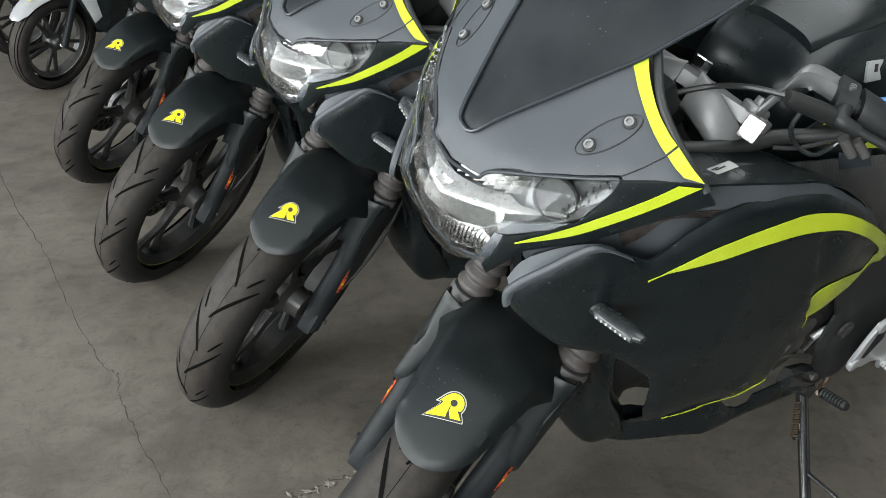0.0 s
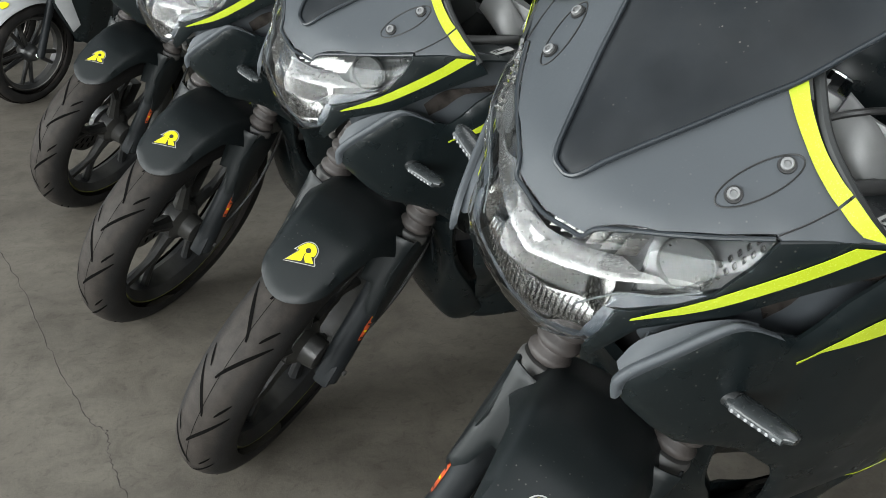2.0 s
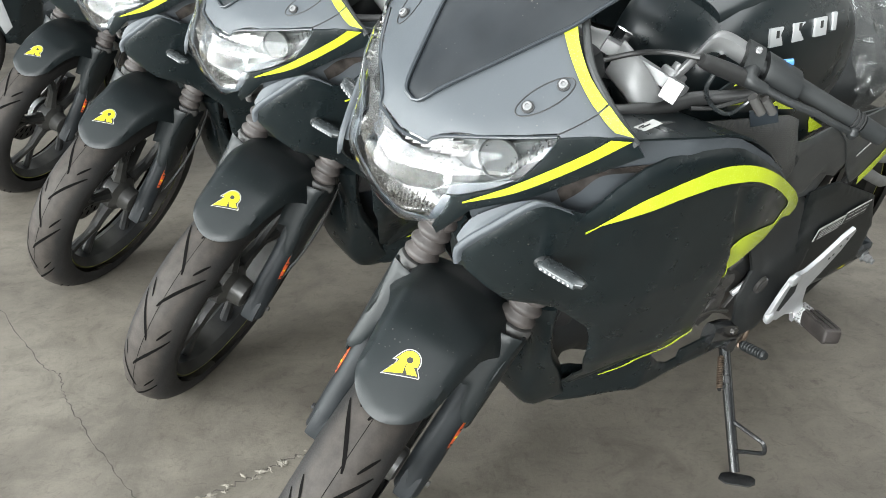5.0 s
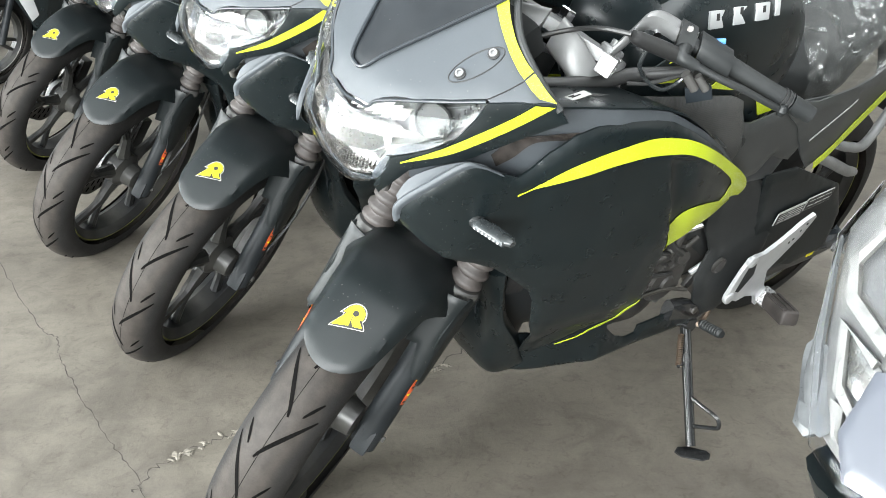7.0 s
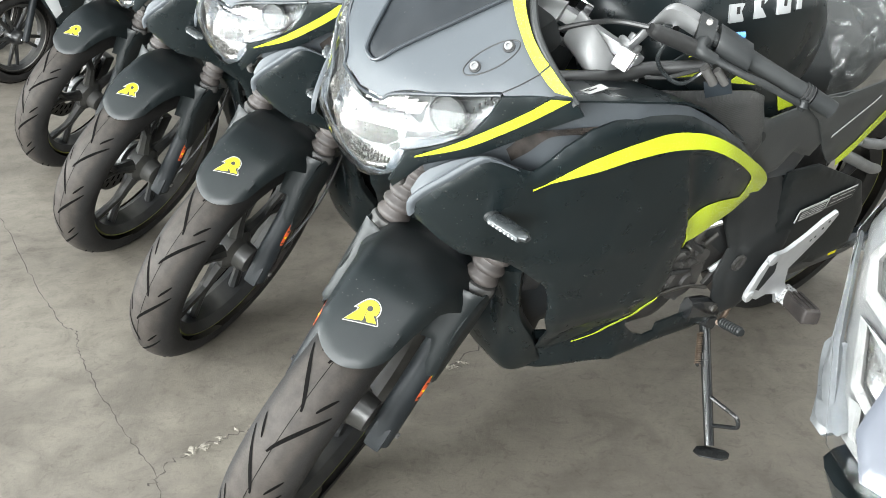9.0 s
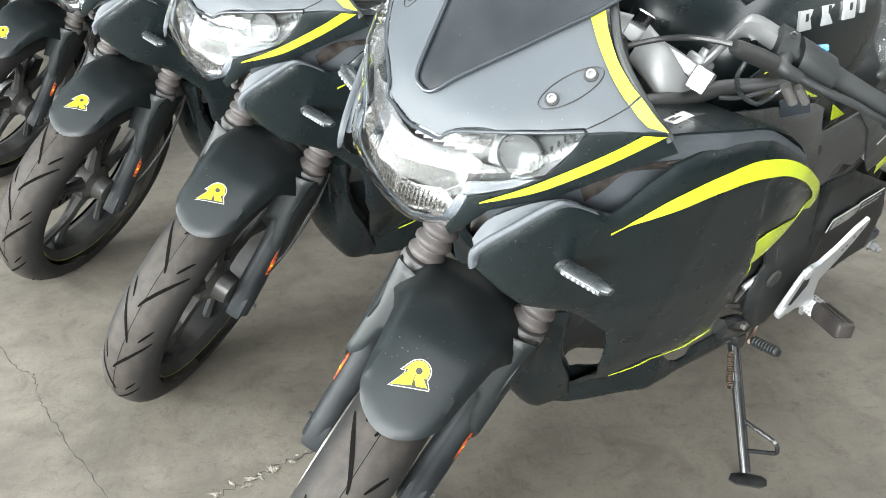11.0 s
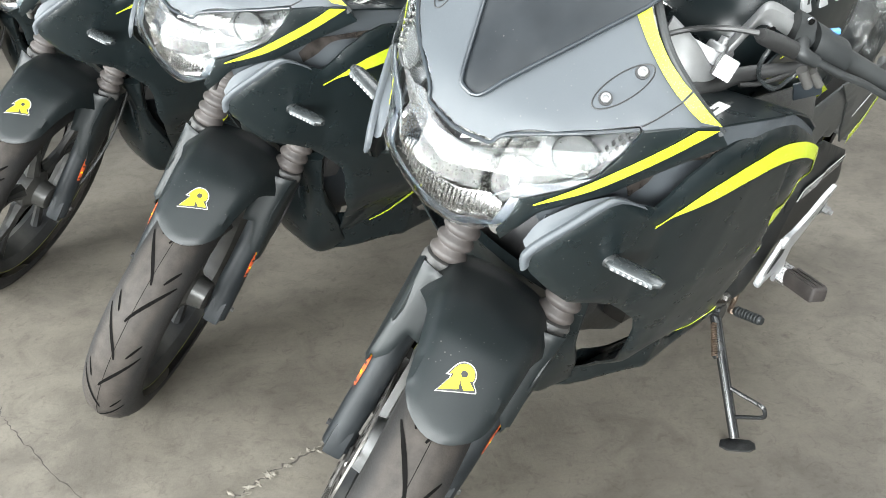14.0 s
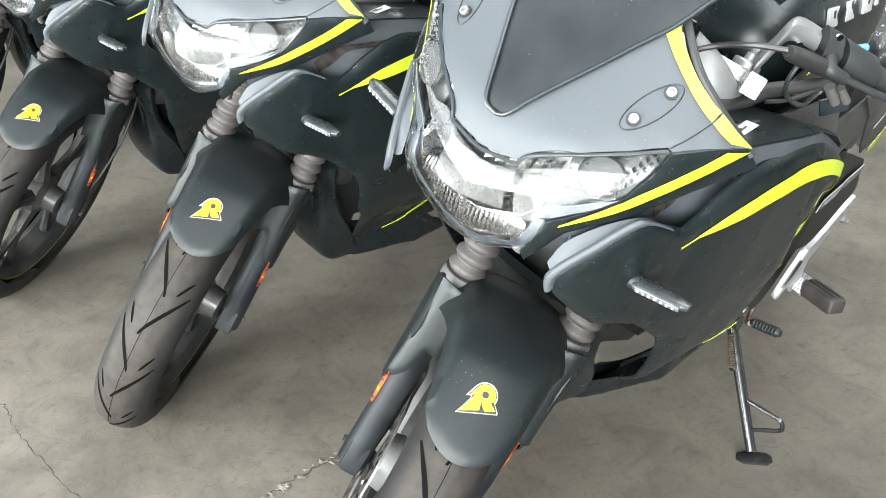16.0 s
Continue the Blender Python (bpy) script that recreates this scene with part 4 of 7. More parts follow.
            part("reflector_flute", tube(q, 0.0019, 6, 3), REFLECTOR, bike)
        # rows of slanting bright plates along the outer edge
        for k in range(8):
            f = k / 7
            for r in range(2):
                y, z = (0.1795 - 0.0205 * f - 0.0075 * r) * s, 1.0405 - 0.0500 * f + 0.0028 * r
                part("reflector_plate", box((0.002, 0.0056, 0.0058), Matrix.Translation((lens_x(y, z) - 0.009 - 0.002 * r, y, z)) @ Matrix.Rotation(radians(-26 * s), 4, "Z") @ Matrix.Rotation(radians(-22 * s), 4, "X"), 0.0006), REFLECTOR, bike)
        # ribbed front plate of the low beam
        rp = [(0.002 * s, 0.868), (0.020 * s, 0.864), (0.060 * s, 0.880), (0.086 * s, 0.896), (0.084 * s, 0.908), (0.064 * s, 0.914), (0.030 * s, 0.902), (0.002 * s, 0.898)]
        part("ribbed_plate", panel(rp, lambda y, z: (lens_x(y, z) - 0.013 - 0.35 * (z - 0.864), y, z), 0.007, 0.002, 0.001), REFLECTOR, bike, "ribbed bright plate of the low beam")
        for k in range(12):
            y = (0.007 + 0.0064 * k) * s
            z0 = float(np.interp(abs(y), [0.0, 0.02, 0.06, 0.086], [0.870, 0.866, 0.881, 0.897]))
            z1 = float(np.interp(abs(y), [0.0, 0.03, 0.064, 0.084], [0.897, 0.901, 0.912, 0.907]))
            part("reflector_rib", tube([(lens_x(y, z) - 0.0115 - 0.35 * (z - 0.864), y, z) for z in (z0, (z0 + z1) / 2, z1)], 0.0011, 6, 2), REFLECTOR, bike)
        # stepped facets under the nose, each tilted
        for k in range(6):
            y0, y1 = (0.004 + 0.0145 * k) * s, (0.0165 + 0.0145 * k) * s
            z0, z1 = 0.962 + 0.16 * abs(y0), 0.980 + 0.14 * abs(y0)
            part("reflector_step", panel([(y0, z0), (y1, z0 + 0.002), (y1, z1 + 0.003), (y0, z1)], lambda y, z: (lens_x(y, z) - 0.018 - 0.9 * abs(y - y0) - 0.25 * (z - z0), y, z), 0.007, 0.002, 0.0008, 0.003), REFLECTOR, bike)
        part("lamp_line", tube([on_back(0.076 * s, 0.922, 0.006), on_back(0.104 * s, 0.951, 0.0055), on_back(0.134 * s, 0.966, 0.005), on_back(0.164 * s, 0.988, 0.005)], 0.0011, 6, 4), SILVERGREY_BAR, bike)
    part("drain_hose", tube([(0.700, 0.085, 0.868), (0.690, 0.075, 0.848), (0.665, 0.050, 0.838), (0.62, 0.020, 0.85), (0.58, 0.0, 0.87)], 0.007, 10), CUP, bike, "small grey drain hose")


def on_back(y, z, d):
    return (lens_x(y, z) - d, y, z)


def nose(bike):
    half = [(0.738, 0.0), (0.737, 0.012), (0.735, 0.034), (0.7325, 0.051), (0.7235, 0.063), (0.699, 0.109), (0.690, 0.1195), (0.664, 0.150), (0.632, 0.1815), (0.631, 0.191), (0.600, 0.2235), (0.566, 0.250), (0.573, 0.222), (0.577, 0.195), (0.577, 0.165), (0.573, 0.138), (0.564, 0.112), (0.552, 0.098), (0.545, 0.08), (0.545, 0.0)]
    outline = half + [(x, -y) for x, y in half[-2:0:-1]]
    part("nose_fairing", panel(outline, on_nose, 0.012, 0.004, 0.004, 0.010), PAINT_GREY, bike, "satin graphite nose fairing above the headlight")
    sh = [(0.7215, 0.0), (0.7195, 0.009), (0.7135, 0.017), (0.70, 0.026), (0.64, 0.063), (0.566, 0.105), (0.50, 0.130), (0.43, 0.150), (0.37, 0.150), (0.33, 0.12), (0.315, 0.06), (0.31, 0.0)]
    part("windscreen", panel(sh + [(x, -y - 0.009) for x, y in sh[-2:0:-1]], on_screen, 0.014, 0.004, 0.003, 0.008), SCREEN, bike, "scratched smoked dark windscreen")
    seam = sh + [(x, -y - 0.009) for x, y in sh[-2:0:-1]]
    part("screen_edge", tube([on_screen(x, y) for x, y in resample(seam, 0.03) + [seam[0]]], 0.0028, 8, 3), LAMP_BLACK, bike, "thin black edge of the windscreen")
    for s in (1, -1):
        def mir(f):
            return lambda u, v: (lambda p: (p[0], s * p[1], p[2]))(f(u, v))

        # oval screw plate and its two screws
        ov = [(0.6245 + 0.033 * math.cos(t) - 0.003 * math.sin(t), 0.140 + 0.0155 * math.sin(t) - 0.0115 * math.cos(t)) for t in (2 * math.pi * i / 28 for i in range(28))]
        plate = part("screw_plate", panel(ov, mir(lambda x, y: (x, y, nose_z(x, y) + 0.0012)), 0.008, 0.003, 0.0012, 0.003), PAINT_GREY, bike)
        part("plate_seam", tube([mir(lambda x, y: (x, y, nose_z(x, y) + 0.0004))(x, y) for x, y in ov + ov[:1]], 0.0009, 6, 2), INK, plate)
        for x, y in ((0.645, 0.133), (0.604, 0.147)):
            p = Vector((x, s * y, nose_z(x, y) + 0.002))
            n = Vector((0.64, s * 0.30, 0.70))
            part("screw_washer", lathe([(0, 0.0088), (0.0016, 0.0085), (0.0018, 0.006)], p, n, 20), INK, plate)
            part("screw", lathe([(0.001, 0.0062), (0.0050, 0.0062), (0.0058, 0.0055), (0.0058, 0.0034), (0.0030, 0.0032), (0.0030, 0.0005)], p, n, 18), ALLOY, plate, "bright socket screw")
        part("panel_seam", tube([mir(lambda x, y: (x, y, nose_z(x, y) + 0.0003))(x, y) for x, y in ((0.632, 0.184), (0.612, 0.193), (0.588, 0.2015))], 0.0009, 6, 5), INK, bike)
        # yellow tape along the rear edge
        part("tape", strip([(0.573, 0.100), (0.582, 0.128), (0.588, 0.160), (0.589, 0.185), (0.5875, 0.200)], [(0.556, 0.102), (0.568, 0.127), (0.576, 0.158), (0.577, 0.185), (0.575, 0.2015)], mir(on_nose), 0.0022), YELLOW, bike, "fluorescent yellow edge tape")
        part("tape", strip([(0.587, 0.2025), (0.585, 0.217), (0.581, 0.231)], [(0.5745, 0.204), (0.571, 0.228), (0.5655, 0.250)], mir(on_nose), 0.0022), YELLOW, bike, "fluorescent yellow edge tape")
        # side cowl under the lamp's wing
        co = [(0.637, 1.0535), (0.645, 1.020), (0.661, 0.977), (0.697, 0.950), (0.725, 0.934), (0.730, 0.905), (0.735, 0.880), (0.728, 0.868), (0.716, 0.888), (0.700, 0.918), (0.64, 0.954), (0.59, 1.004), (0.545, 1.046), (0.566, 1.073), (0.60, 1.065)]
        part("side_cowl", panel(co, mir(on_cowl), 0.011, 0.004, 0.003, 0.008), PAINT, bike, "satin black cowl beside the headlight")
        part("tape", strip([(0.587, 1.0675), (0.606, 1.041), (0.635, 1.007), (0.672, 0.968), (0.7125, 0.9335)], [(0.566, 1.0705), (0.598, 1.0285), (0.632, 0.990), (0.666, 0.9585), (0.7125, 0.9315)], mir(on_cowl), 0.0024), YELLOW, bike, "tapering fluorescent yellow tape")
        # dark inner rim behind the tape
        part("fairing_rim", tube([(0.540, s * 0.100, 1.165), (0.566, s * 0.150, 1.128), (0.570, s * 0.200, 1.098), (0.556, s * 0.252, 1.062)], 0.006, 8), PLASTIC, bike)


def sides(bike):
    lower = [(0.718, 0.846), (0.720, 0.866), (0.711, 0.886), (0.688, 0.917), (0.653, 0.957), (0.643, 0.960), (0.623, 0.951), (0.569, 0.932), (0.546, 0.947), (0.526, 0.969), (0.489, 0.997), (0.452, 1.010), (0.395, 1.016), (0.340, 1.009), (0.300, 0.998), (0.253, 0.975), (0.151, 0.915), (0.072, 0.860), (-0.036, 0.781), (-0.059, 0.748), (-0.028, 0.742), (0.055, 0.747), (0.120, 0.735), (0.164, 0.721), (0.202, 0.688), (0.171, 0.625), (0.172, 0.573), (0.175, 0.560), (0.206, 0.523), (0.216, 0.457), (0.244, 0.385), (0.268, 0.323), (0.296, 0.348), (0.435, 0.573), (0.450, 0.623), (0.458, 0.648), (0.478, 0.681), (0.518, 0.714), (0.561, 0.748), (0.597, 0.764), (0.645, 0.776), (0.677, 0.801), (0.709, 0.833)]
    upper = [(0.701, 0.931), (0.691, 0.901), (0.662, 0.863), (0.511, 0.870), (0.355, 0.939), (0.233, 0.914), (0.074, 0.835), (-0.004, 0.781), (-0.035, 0.784), (0.115, 0.898), (0.210, 0.960), (0.275, 0.996), (0.311, 1.014), (0.342, 1.022), (0.409, 1.035), (0.509, 1.046), (0.548, 1.054), (0.584, 1.025), (0.643, 0.977)]

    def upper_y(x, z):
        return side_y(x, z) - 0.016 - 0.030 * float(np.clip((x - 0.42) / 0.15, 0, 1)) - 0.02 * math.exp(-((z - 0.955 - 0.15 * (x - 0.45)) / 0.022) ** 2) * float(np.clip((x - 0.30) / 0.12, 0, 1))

    def bulge(x, z):
        crease = float(np.interp(x, [-0.108, 0.001, 0.108, 0.232, 0.299, 0.387, 0.472, 0.544], [0.723, 0.784, 0.857, 0.929, 0.948, 0.951, 0.934, 0.916]))
        fold = float(np.interp(z, [0.56, 0.696, 0.725, 0.798, 0.877, 0.949], [0.143, 0.208, 0.215, 0.239, 0.273, 0.306]))
        band = float(np.interp(x, [-0.043, 0.001, 0.108, 0.232, 0.299], [0.735, 0.784, 0.857, 0.929, 0.948]))
        sunk = float(np.clip((fold - x) / 0.016, 0, 1)) * float(np.clip((band - z) / 0.022, 0, 1))
        return (x, side_y(x, z) - (0.008 + 0.014 * math.exp(-((fold - x - 0.035) / 0.035) ** 2)) * sunk * sunk * (3 - 2 * sunk) - 0.17 * max(0.0, z - crease) * float(np.clip((0.60 - x) / 0.08, 0, 1)) + 0.004 * math.exp(-((x - 0.10) ** 2 + (z - 0.80) ** 2) / 0.02), z)

    both("side_fairing", panel(lower, bulge, 0.010, 0.004, 0.007, 0.014), PAINT, bike, "large satin black side fairing")
    # same grey as the nose, lighter than the flank below
    both("upper_fairing", panel(upper, lambda x, z: (x, upper_y(x, z), z), 0.012, 0.004, 0.004, 0.010), PAINT_GREY, bike, "upper side fairing, greyer than the black flank, with a sunken duct")
    # inner face and rounded lip of the winglet
    both("winglet_lining", panel([(0.708, 0.880), (0.690, 0.905), (0.669, 0.924), (0.63, 0.932), (0.593, 0.910), (0.596, 0.872), (0.624, 0.852), (0.687, 0.862)], lambda x, z: (x, 0.150 - 0.6 * (z - 0.885), z), 0.010, 0.003, 0.003), PAINT_GREY, bike, "light-catching inner face of the winglet")
    rim = [(0.7195, 0.842), (0.7215, 0.849), (0.7225, 0.857), (0.722, 0.868), (0.712, 0.889), (0.688, 0.919), (0.655, 0.956), (0.636, 0.960), (0.600, 0.945)]
    lip = []
    for k, (x, z) in enumerate(rim):
        y = side_y(x, z)
        w = 0.006 * math.sin(math.pi * (0.12 + 0.76 * k / (len(rim) - 1)))
        nx, nz = (0.6, -0.8) if k < 2 else ((1, 0.2) if k < 4 else (0.75, 0.66))
        lip.append([(x - 0.010 * nx, y - 0.0005, z - 0.010 * nz), (x - 0.002 * nx, y - 0.002, z - 0.002 * nz), (x + 0.001 * nx, y - 0.006, z + 0.001 * nz), (x + 0.001 * nx, y - 0.006 - w * 0.6, z + 0.001 * nz), (x - 0.003 * nx, y - 0.008 - w, z - 0.003 * nz)])
    # lip of the black winglet takes a lighter grey to draw its lit chamfer
    both("winglet_lip", loft(lip, 4, False), PAINT_GREY, bike, "rounded lip of the black winglet, lighter grey for its lit edge")
    shelf_out = [(0.714, 0.870), (0.700, 0.898), (0.682, 0.922), (0.662, 0.946), (0.642, 0.957), (0.622, 0.950)]
    shelf_in = [(0.712, 0.128, 0.876), (0.700, 0.134, 0.906), (0.676, 0.152, 0.930), (0.654, 0.168, 0.944), (0.632, 0.186, 0.954), (0.610, 0.196, 0.948)]
    rows = []
    for (x, z), q in zip(shelf_out, shelf_in):
        a, b = Vector((x, side_y(x, z) - 0.004, z + 0.002)), Vector(q)
        rows.append([a, a.lerp(b, 0.35) + Vector((0, 0, -0.004)), a.lerp(b, 0.7) + Vector((0, 0, -0.005)), b])
    # the same lighter grey helps this upward face look lit
    both("winglet_shelf", loft(rows, 3, False), PAINT_GREY, bike, "light-catching top face of the winglet")
    both("air_duct", strip([(0.589, 0.948), (0.539, 0.972), (0.502, 0.992), (0.463, 1)], [(0.579, 0.93), (0.535, 0.953), (0.503, 0.972), (0.463, 0.989)], lambda x, z: (x, upper_y(x, z), z), 0.0035, 5), DUCT, bike, "glossy dark duct insert")
    # shoulder between fairing and tank
    def shoulder(x, y):
        top = float(np.interp(x, [-0.116, 0.069, 0.276, 0.339, 0.553], [0.737, 0.87, 0.998, 1.025, 1.058]))
        return (x, y, top + 0.004 - 0.25 * (0.245 - y) + (0.05 * (0.245 - y) / 0.1 if x < 0.1 else 0))

    both("fairing_shoulder", panel([(0.545, 0.232), (0.50, 0.238), (0.40, 0.258), (0.293, 0.272), (0.22, 0.272), (0.13, 0.252), (0.05, 0.228), (0.08, 0.17), (0.20, 0.135), (0.36, 0.13), (0.50, 0.15), (0.55, 0.19)], shoulder, 0.014, 0.003, 0.002), PAINT, bike, "matte black fairing shoulder")
    lab = prism([(-0.022, -0.009), (0.022, -0.009), (0.022, 0.009), (-0.022, 0.009)], 0.001, Matrix.Translation((0.478, 0.206, shoulder(0.478, 0.206)[2] + 0.0035)) @ Matrix.Rotation(radians(8), 4, "Y") @ Matrix.Rotation(radians(14), 4, "X") @ Matrix.Rotation(radians(176), 4, "Z"))
    part("paper_label", lab, WHITE, bike, "small white paper label", smooth=False)
    for k, (dx, w) in enumerate(((0.008, 0.010), (0.000, 0.016), (-0.010, 0.006))):
        part("label_bar", prism([(-w / 2, -0.0012), (w / 2, -0.0012), (w / 2, 0.0012), (-w / 2, 0.0012)], 0.0006, Matrix.Translation((0.478 + dx, 0.204 + 0.002 * k, shoulder(0.478, 0.206)[2] + 0.0045)) @ Matrix.Rotation(radians(8), 4, "Y") @ Matrix.Rotation(radians(14), 4, "X")), INK, bike, smooth=False)
    # yellow tape on the flank
    up = [(0.568, 0.907), (0.543, 0.918), (0.479, 0.955), (0.380, 0.980), (0.302, 0.976), (0.222, 0.947), (0.091, 0.868), (-0.036, 0.781), (-0.052, 0.746), (0.020, 0.747)]
    lo = [(0.567, 0.904), (0.542, 0.915), (0.472, 0.934), (0.387, 0.951), (0.299, 0.948), (0.232, 0.929), (0.136, 0.874), (0.065, 0.824), (0.033, 0.783), (0.051, 0.762)]
    both("tape", strip(up, lo, bulge, 0.0026, 6), YELLOW, bike, "curved fluorescent yellow tape on the flank")
    both("tape", strip([(0.001, 0.751), (0.036, 0.760), (0.150, 0.792), (0.191, 0.775), (0.217, 0.747), (0.189, 0.681)], [(-0.026, 0.730), (0.021, 0.726), (0.081, 0.724), (0.117, 0.717), (0.155, 0.691), (0.184, 0.671)], bulge, 0.0026, 6), YELLOW, bike, "tapering fluorescent yellow tape")
    both("tape", strip([(0.249, 0.388), (0.219, 0.437), (0.218, 0.489), (0.217, 0.558), (0.197, 0.582)], [(0.247, 0.385), (0.216, 0.431), (0.207, 0.472), (0.209, 0.546), (0.191, 0.574)], bulge, 0.0026, 6), YELLOW, bike, "thin fluorescent yellow tape on the lower edge")
    # turn signals
    for s in (1, -1):
        a, b = Vector((0.618, s * 0.205, 0.857)), Vector((0.612, s * 0.286, 0.869))
        d = (b - a)
        ring = lambda p, w, h: [p + Vector((math.cos(t) * w, 0, math.sin(t) * h)) for t in (2 * math.pi * i / 12 for i in range(12))]
        part("signal_stalk", tube([a - d * 0.12, a + d * 0.15], 0.011, 12), PLASTIC, bike)
        body = loft([ring(a + d * f, w, h) for f, w, h in ((0.05, 0.008, 0.006), (0.12, 0.014, 0.0085), (0.5, 0.015, 0.0088), (0.85, 0.013, 0.008), (1.0, 0.006, 0.005))], 3)
        sg = part("turn_signal", body, SIGNAL, bike, "slim clear turn signal")
        part("led_bar", tube([a + d * 0.16 + Vector((0.0105, 0, -0.001)), a + d * 0.9 + Vector((0.0095, 0, -0.001))], 0.0052, 8, 2), SILVERGREY_BAR, sg, "pale strip of lights")
        for k in range(7):
            q = a + d * (0.22 + 0.10 * k)
            part("led", lathe([(0, 0.0022), (0.0012, 0.002), (0.0018, 0.0005)], q + Vector((0.0150, 0, -0.001)), (1, 0, 0.2), 8), LED, sg)
    # belly pan
    def belly(x, z):
        return (x, side_y(x, z, 0.25) - 0.010 - 0.032 * float(np.clip((x - 0.27) / 0.10, 0, 1)), z)

    bo = [(0.330, 0.405), (0.318, 0.380), (0.306, 0.330), (0.300, 0.285), (0.290, 0.255), (0.272, 0.243), (0.250, 0.247), (0.226, 0.262), (0.205, 0.278), (0.180, 0.295), (0.150, 0.308), (0.100, 0.315), (0.017, 0.319), (-0.106, 0.318), (-0.193, 0.326), (-0.190, 0.350), (-0.150, 0.382), (-0.079, 0.379), (0.030, 0.377), (0.030, 0.354), (0.060, 0.352), (0.095, 0.370), (0.135, 0.410), (0.150, 0.440), (0.19, 0.430), (0.24, 0.39), (0.275, 0.385)]
    both("belly_pan", panel(bo, belly, 0.012, 0.004, 0.006, 0.012), PAINT, bike, "satin black belly pan")
    chin = []
    for (xo, yo, zo), (xi, yi, zi) in (((0.462, 0.075, 0.610), (0.440, 0.140, 0.625)), ((0.398, 0.066, 0.505), (0.425, 0.138, 0.556)), ((0.378, 0.064, 0.418), (0.396, 0.133, 0.482)), ((0.362, 0.064, 0.345), (0.350, 0.128, 0.415)), ((0.336, 0.062, 0.278), (0.312, 0.118, 0.360)), ((0.296, 0.060, 0.232), (0.280, 0.106, 0.305)), ((0.240, 0.060, 0.222), (0.238, 0.102, 0.272))):
        ym, xm, zm = (yo + yi) / 2, (xo + xi) / 2 + 0.006, (zo + zi) / 2 - 0.004
        chin.append([(xi - 0.012, -yi + 0.004, zi + 0.008), (xi, -yi, zi), (xm, -ym, zm), (xo, -yo, zo), (xo + 0.004, 0.0, zo - 0.002), (xo, yo, zo), (xm, ym, zm), (xi, yi, zi), (xi - 0.012, yi - 0.004, zi + 0.008), (xi - 0.022, yi - 0.020, zi + 0.006), (xm - 0.010, ym - 0.008, zm + 0.008), (xo - 0.010, 0.0, zo + 0.008), (xm - 0.010, -ym + 0.008, zm + 0.008), (xi - 0.022, -yi + 0.020, zi + 0.006)])
    part("belly_chin", loft(chin, 3), PAINT, bike, "scooped front of the belly pan")
    # added black sheet: blocks the view through and keeps the fairing's inside dark
    part("radiator_shroud", panel([(0.47, 0.67), (0.43, 0.57), (0.40, 0.50), (0.37, 0.388), (0.31, 0.318), (0.26, 0.300), (0.236, 0.318), (0.232, 0.346), (0.20, 0.338), (0.118, 0.293), (0.05, 0.252), (-0.017, 0.212), (-0.10, 0.204), (-0.20, 0.235), (-0.20, 0.52), (-0.05, 0.66), (0.18, 0.69)], lambda x, z: (x, 0.058 - 0.6 * max(0.0, x - 0.3) ** 2, z), 0.02, 0.006, 0.006, 0.012), LAMP_BLACK, bike)
    part("radiator", box((0.05, 0.26, 0.26), pose(0.36, 0, 0.68, 0, -12, 0), 0.008), ENGINE, bike, "dark radiator behind the fairing")


